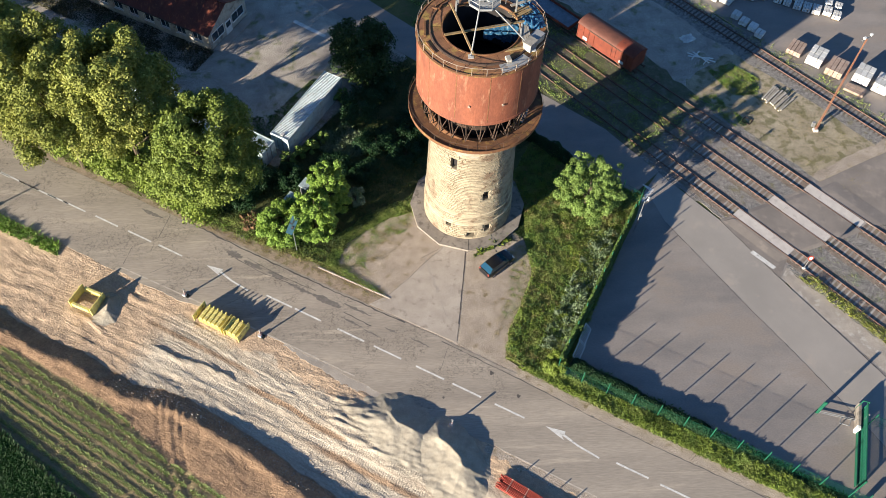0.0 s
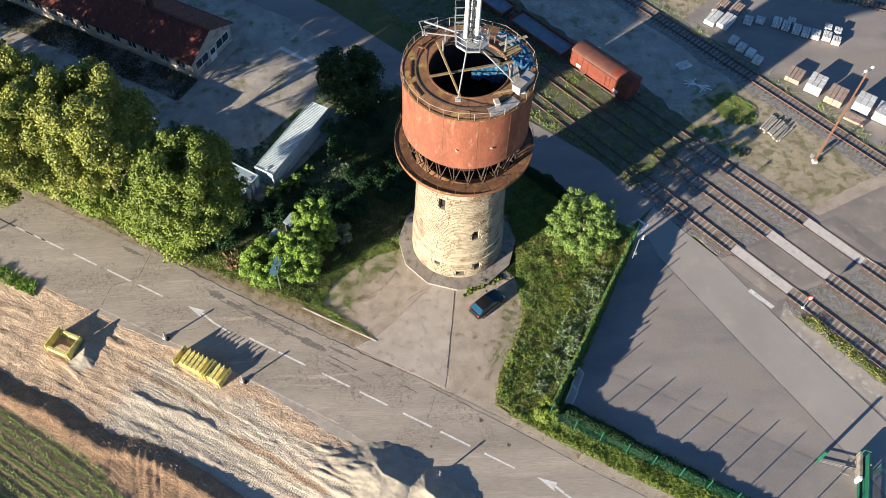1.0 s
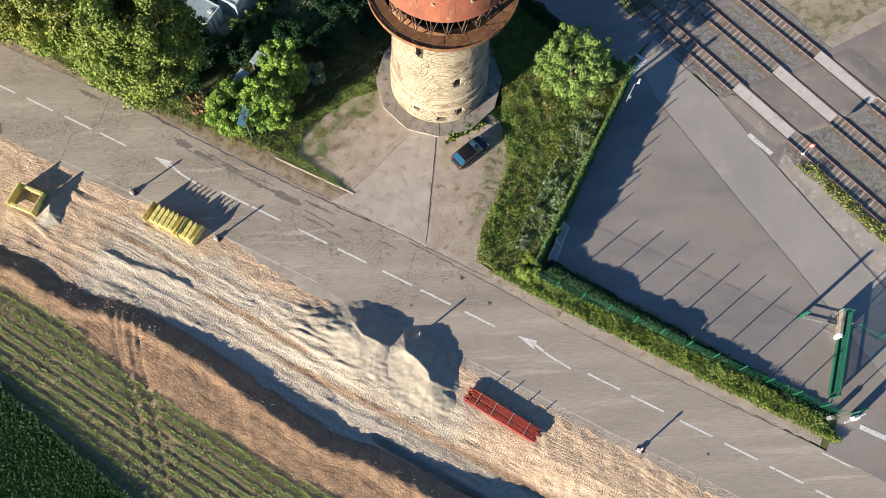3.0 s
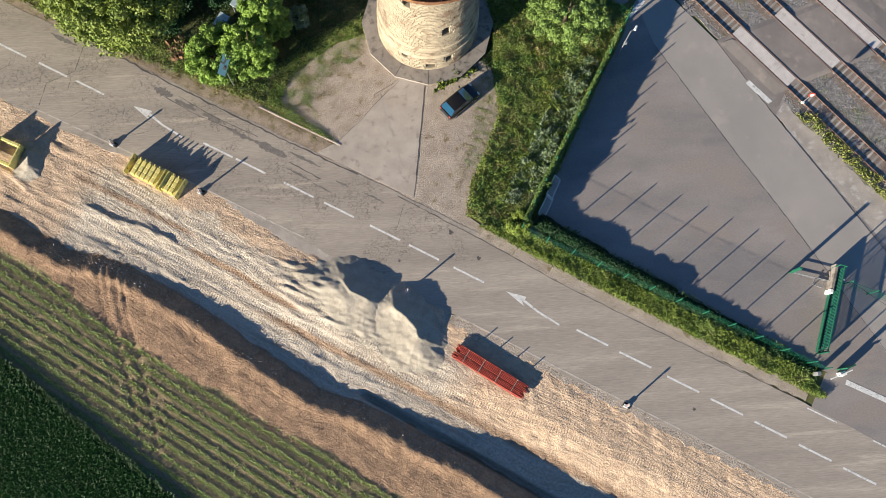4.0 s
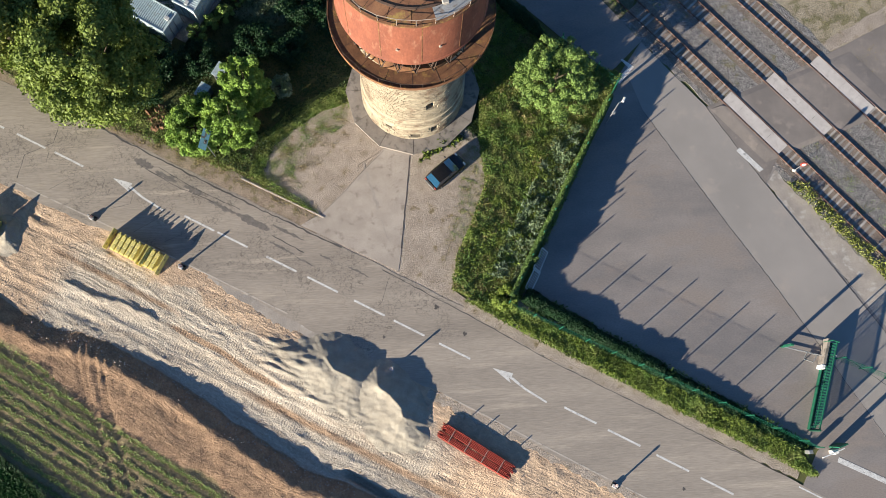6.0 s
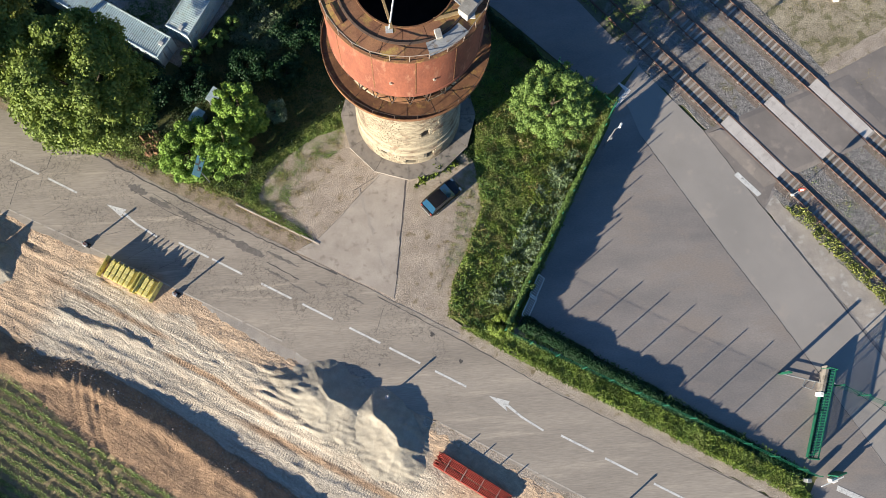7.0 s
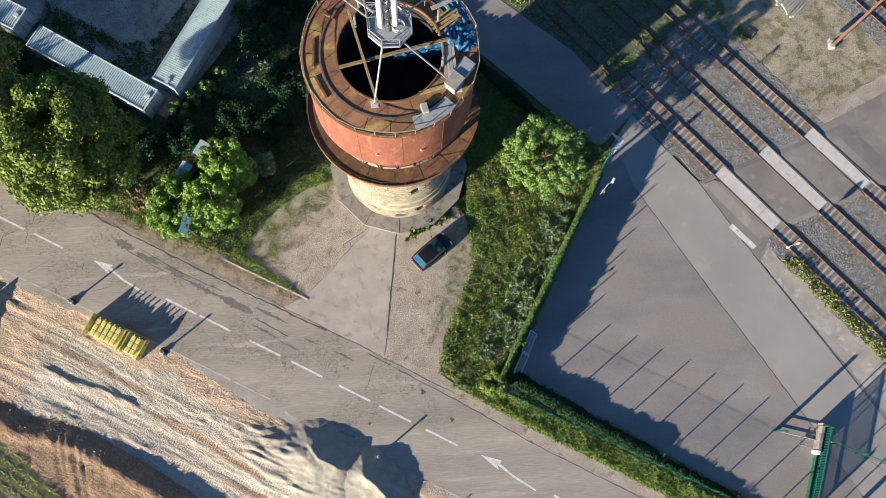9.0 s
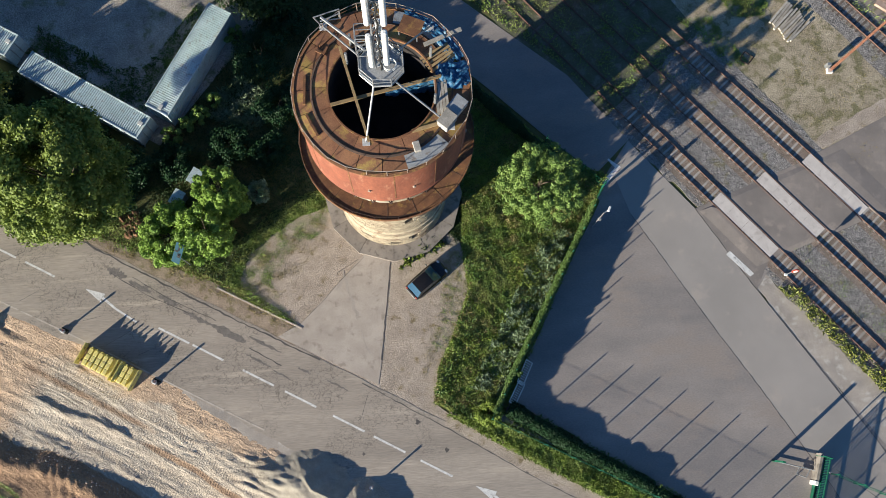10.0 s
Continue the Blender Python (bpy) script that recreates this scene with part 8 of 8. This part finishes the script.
part("bearer", Mesh().box(5.6, 0.2, 0.14, Matrix.Translation((0, 0.6, 0.05))), TIMBER, ys)
shared = Mesh().box(0.40, 0.52, 0.30, None, 0.04).data("spreader")
for layer in range(3):
    part("tray", Mesh().box(5.0, 1.75, 0.06, Matrix.Translation((0.1, 0, 0.15 + 0.34 * layer))), YELLOW, ys)
    for i in range(9):
        for j in range(3):
            if i == 5:
                continue
            ob = part("spreader", shared, YELLOW, ys)
            ob.location = (-2.1 + 0.52 * i, -0.56 + 0.56 * j, 0.33 + 0.34 * layer)
for i in range(9):
    if i != 5:
        part("lug", Mesh().box(0.10, 0.14, 0.34, Matrix.Translation((-2.1 + 0.52 * i, 0.92, 1.2))), YELLOW, ys)
for xx in (-2.85, 0.62, 0.98, 2.75):
    e = part("end_plate", Mesh().box(0.10, 2.1, 1.35, Matrix.Translation((xx, 0, 0.72)), 0.03), YELLOW, ys, "upright yellow end plate")
    for sy in (-0.55, 0.55):
        part("hole", Mesh().rod((xx - 0.056, sy, 0.95), (xx + 0.056, sy, 0.95), 0.12, n=12), DARKRUST, e, "dark round hole")

x, y = rd(-38.2, -9.4)
zz = works_z(-38.2, -9.4)
tb = thing("trench_box", "open yellow steel trench box standing on the sand", "trench box", Matrix.Translation((x, y, zz - 0.03)) @ Matrix.Rotation(radians(ROAD_TURN + 4), 4, "Z") @ Matrix.Diagonal((0.86, 0.92, 0.8, 1)))
for sx in (-1, 1):
    w = part("side_panel", Mesh().box(0.16, 2.6, 1.5, Matrix.Translation((sx * 1.55, 0, 0.75)), 0.03), YELLOW, tb, "yellow steel side")
    for yy in (-0.9, 0, 0.9):
        part("rib", Mesh().box(0.1, 0.14, 1.45, Matrix.Translation((sx * 1.68, yy, 0.75))), YELLOW, w)
for sy in (-1, 1):
    part("strut", Mesh().rod((-1.5, sy * 1.0, 0.45), (1.5, sy * 1.0, 0.45), 0.11, n=10), YELLOW, tb)
    part("end_panel", Mesh().box(2.5, 0.34, 0.62, Matrix.Translation((0, sy * 1.15, 0.85)), 0.04), YELLOW, tb)
pile([(-36.3, -8.3), (-35.6, -9.6)], 1.3, 1.6, 0.55, 230, "small grey heap of gravel beside the trench box", 0.5)


# warning beacons along the works
def beacon(x, y, z):
    b = thing("warning_beacon", "road works beacon lamp on a rubber foot", "warning beacon", Matrix.Translation((x, y, z)), "warning beacons")
    part("foot", Mesh().box(0.75, 0.42, 0.12, Matrix.Translation((0, 0, 0.05)) @ Matrix.Rotation(radians(ROAD_TURN), 4, "Z"), 0.03), RUBBER, b)
    part("battery", Mesh().box(0.42, 0.30, 0.22, Matrix.Translation((-0.12, -0.06, 0.22)) @ Matrix.Rotation(radians(ROAD_TURN), 4, "Z"), 0.03), LIGHTGREY, b, "pale grey battery box")
    part("board", Mesh().box(0.26, 0.05, 0.95, Matrix.Translation((0, 0, 0.6)) @ Matrix.Rotation(radians(ROAD_TURN + 95), 4, "Z")), OFFWHITE, b, "white board")
    for k in range(3):
        part("stripe", Mesh().box(0.262, 0.054, 0.13, Matrix.Translation((0, 0, 0.35 + 0.26 * k)) @ Matrix.Rotation(radians(ROAD_TURN + 95), 4, "Z")), BARRED, b)
    part("lamp", Mesh().rod((0, 0, 1.07), (0, 0, 1.12), 0.06, n=8).rod((0.0, -0.06, 1.2), (0.0, 0.06, 1.2), 0.11, n=12), GALV, b)


for u, v in ((-29.5, -3.95), (-19.6, -4.3), (2.6, -3.9), (25.6, -4.3), (-56.0, -4.6)):
    beacon(*rd(u, v), 0.0 if v > -4.1 else works_z(u, v) - 0.0)

# loose clods and stones on the dug ground
clods = Mesh()
crng = random.Random(77)
for i in range(2600):
    u = crng.uniform(-55, 40)
    w = crng.choice((crng.uniform(4.6, 9), crng.uniform(13.2, 16.5), crng.uniform(15.4, 19)))
    if w > float(field_line(np.array(u))):
        continue
    s = crng.uniform(0.02, 0.06) if w < 10 else crng.uniform(0.02, 0.08)
    x, y = rd(u, -w)
    m = Matrix.Translation((x, y, works_z(u, -w) + s * 0.2)) @ Euler((crng.uniform(0, 6), crng.uniform(0, 6), crng.uniform(0, 6))).to_matrix().to_4x4()
    clods.add([m @ Vector(p) for p in ((s, 0, 0), (-s, 0, 0), (0, s * 0.8, 0), (0, -s * 0.8, 0), (0, 0, s * 0.7), (0, 0, -s * 0.7))], [(0, 2, 4), (2, 1, 4), (1, 3, 4), (3, 0, 4), (2, 0, 5), (1, 2, 5), (3, 1, 5), (0, 3, 5)])
stones = Mesh()
for i in range(900):
    u = crng.uniform(-30, 16)
    w = float(bank_line(np.array(u))) - crng.uniform(0.1, 1.7)
    s = crng.uniform(0.03, 0.10)
    m = Matrix.Translation((*rd(u, -w), works_z(u, -w) + s * 0.3)) @ Euler((crng.uniform(0, 6), crng.uniform(0, 6), crng.uniform(0, 6))).to_matrix().to_4x4()
    stones.add([m @ Vector(p) for p in ((s, 0, 0), (-s, 0, 0), (0, s * 0.8, 0), (0, -s * 0.8, 0), (0, 0, s * 0.7), (0, 0, -s * 0.7))], [(0, 2, 4), (2, 1, 4), (1, 3, 4), (3, 0, 4), (2, 0, 5), (1, 2, 5), (3, 1, 5), (0, 3, 5)])
BANKSTONE = material("bank_stone", (0.42, 0.38, 0.33), (0.30, 0.265, 0.225), 0.4, 0.95, bump=0.3, fine=0.05, island=0.3)
tagged(part("bank_stones", stones, BANKSTONE), "pale stones in the cut face of the bank", "stones", kind="stuff")
CLOD = material("clod", (0.36, 0.23, 0.13), (0.24, 0.155, 0.09), 0.5, 0.95, bump=0.5, fine=0.05, island=0.3)
tagged(part("clods", clods, CLOD), "loose clods and stones on the dug ground", "clods", kind="stuff")


# ---- stones of the tower's shaft, laid in courses ----
STONES = []
for k in range(6):
    srng = random.Random(300 + k)
    j = lambda a: a * srng.uniform(0.95, 1.0)
    o = 0.5
    p = [(0, -o, -o), (0, o, -o), (0, o, o), (0, -o, o)]
    q = [(1, -j(0.47), -j(0.46)), (1, j(0.47), -j(0.46)), (1, j(0.47), j(0.46)), (1, -j(0.47), j(0.46))]
    me = Mesh().add([Vector(v) for v in p + q], [(4, 5, 6, 7)] + [(i, (i + 1) % 4, 4 + (i + 1) % 4, 4 + i) for i in range(4)]).data("stone")
    me.materials.append(STONE)
    STONES.append(me)
SCO = [np.array([v.co[:] for v in me.vertices]) for me in STONES]
stone_rng = random.Random(12)
rest_q, z, singles = [], 0.28, 0
while z < 15.15:
    base_course = z < 2.6
    hgt = stone_rng.uniform(0.28, 0.36) if base_course else stone_rng.uniform(0.20, 0.30)
    r = shaft_radius(z + hgt / 2)
    a = stone_rng.uniform(0, 10)
    stop = a + 360
    while a < stop - 2:
        wide = min(stone_rng.uniform(0.42, 0.75) if base_course else stone_rng.uniform(0.30, 0.72), radians(stop - a) * r)
        if radians(stop - a) * r - wide < 0.3:
            wide = radians(stop - a) * r
        ac, zc = a + math.degrees(wide / 2 / r), z + hgt / 2
        a += math.degrees(wide / r)
        if in_opening(zc, ac, 0.12):
            continue
        kind_ = stone_rng.randrange(6)
        out = stone_rng.uniform(0.07, 0.09) if base_course else stone_rng.uniform(0.055, 0.090)
        m = Matrix.Rotation(radians(ac), 4, "Z") @ Matrix.Translation((r - 0.07, 0, zc)) @ Matrix.Diagonal((out, wide - 0.010, hgt - 0.030, 1))
        near = -150 < (ac + 180) % 360 - 180 < -40 and 4.4 < zc < 13.5
        if near and singles < 300:
            ob = part("stone", STONES[kind_], STONE, tower)
            ob.matrix_basis = m
            singles += 1
        else:
            mm = np.array(m)
            c = SCO[kind_] @ mm[:3, :3].T + mm[:3, 3]
            rest_q += [c[[4, 5, 6, 7]]] + [c[[i, (i + 1) % 4, 4 + (i + 1) % 4, 4 + i]] for i in range(4)]
    z += hgt
rest_q = np.array(rest_q)
co = rest_q.reshape(-1, 5, 4, 3)
vs_ = np.concatenate([co[:, 1:, 0], co[:, 0]], 1)          # back corners, then front corners
faces = np.array([(4, 5, 6, 7)] + [(i, (i + 1) % 4, 4 + (i + 1) % 4, 4 + i) for i in range(4)])
wall_me = bpy.data.meshes.new("stonework")
wall_me.from_pydata(vs_.reshape(-1, 3).tolist(), [], (faces[None] + 8 * np.arange(len(vs_))[:, None, None]).reshape(-1, 4).tolist())
tagged(part("stonework", wall_me, STONE, tower, "coursed yellow limestone blocks"), kind="stuff")
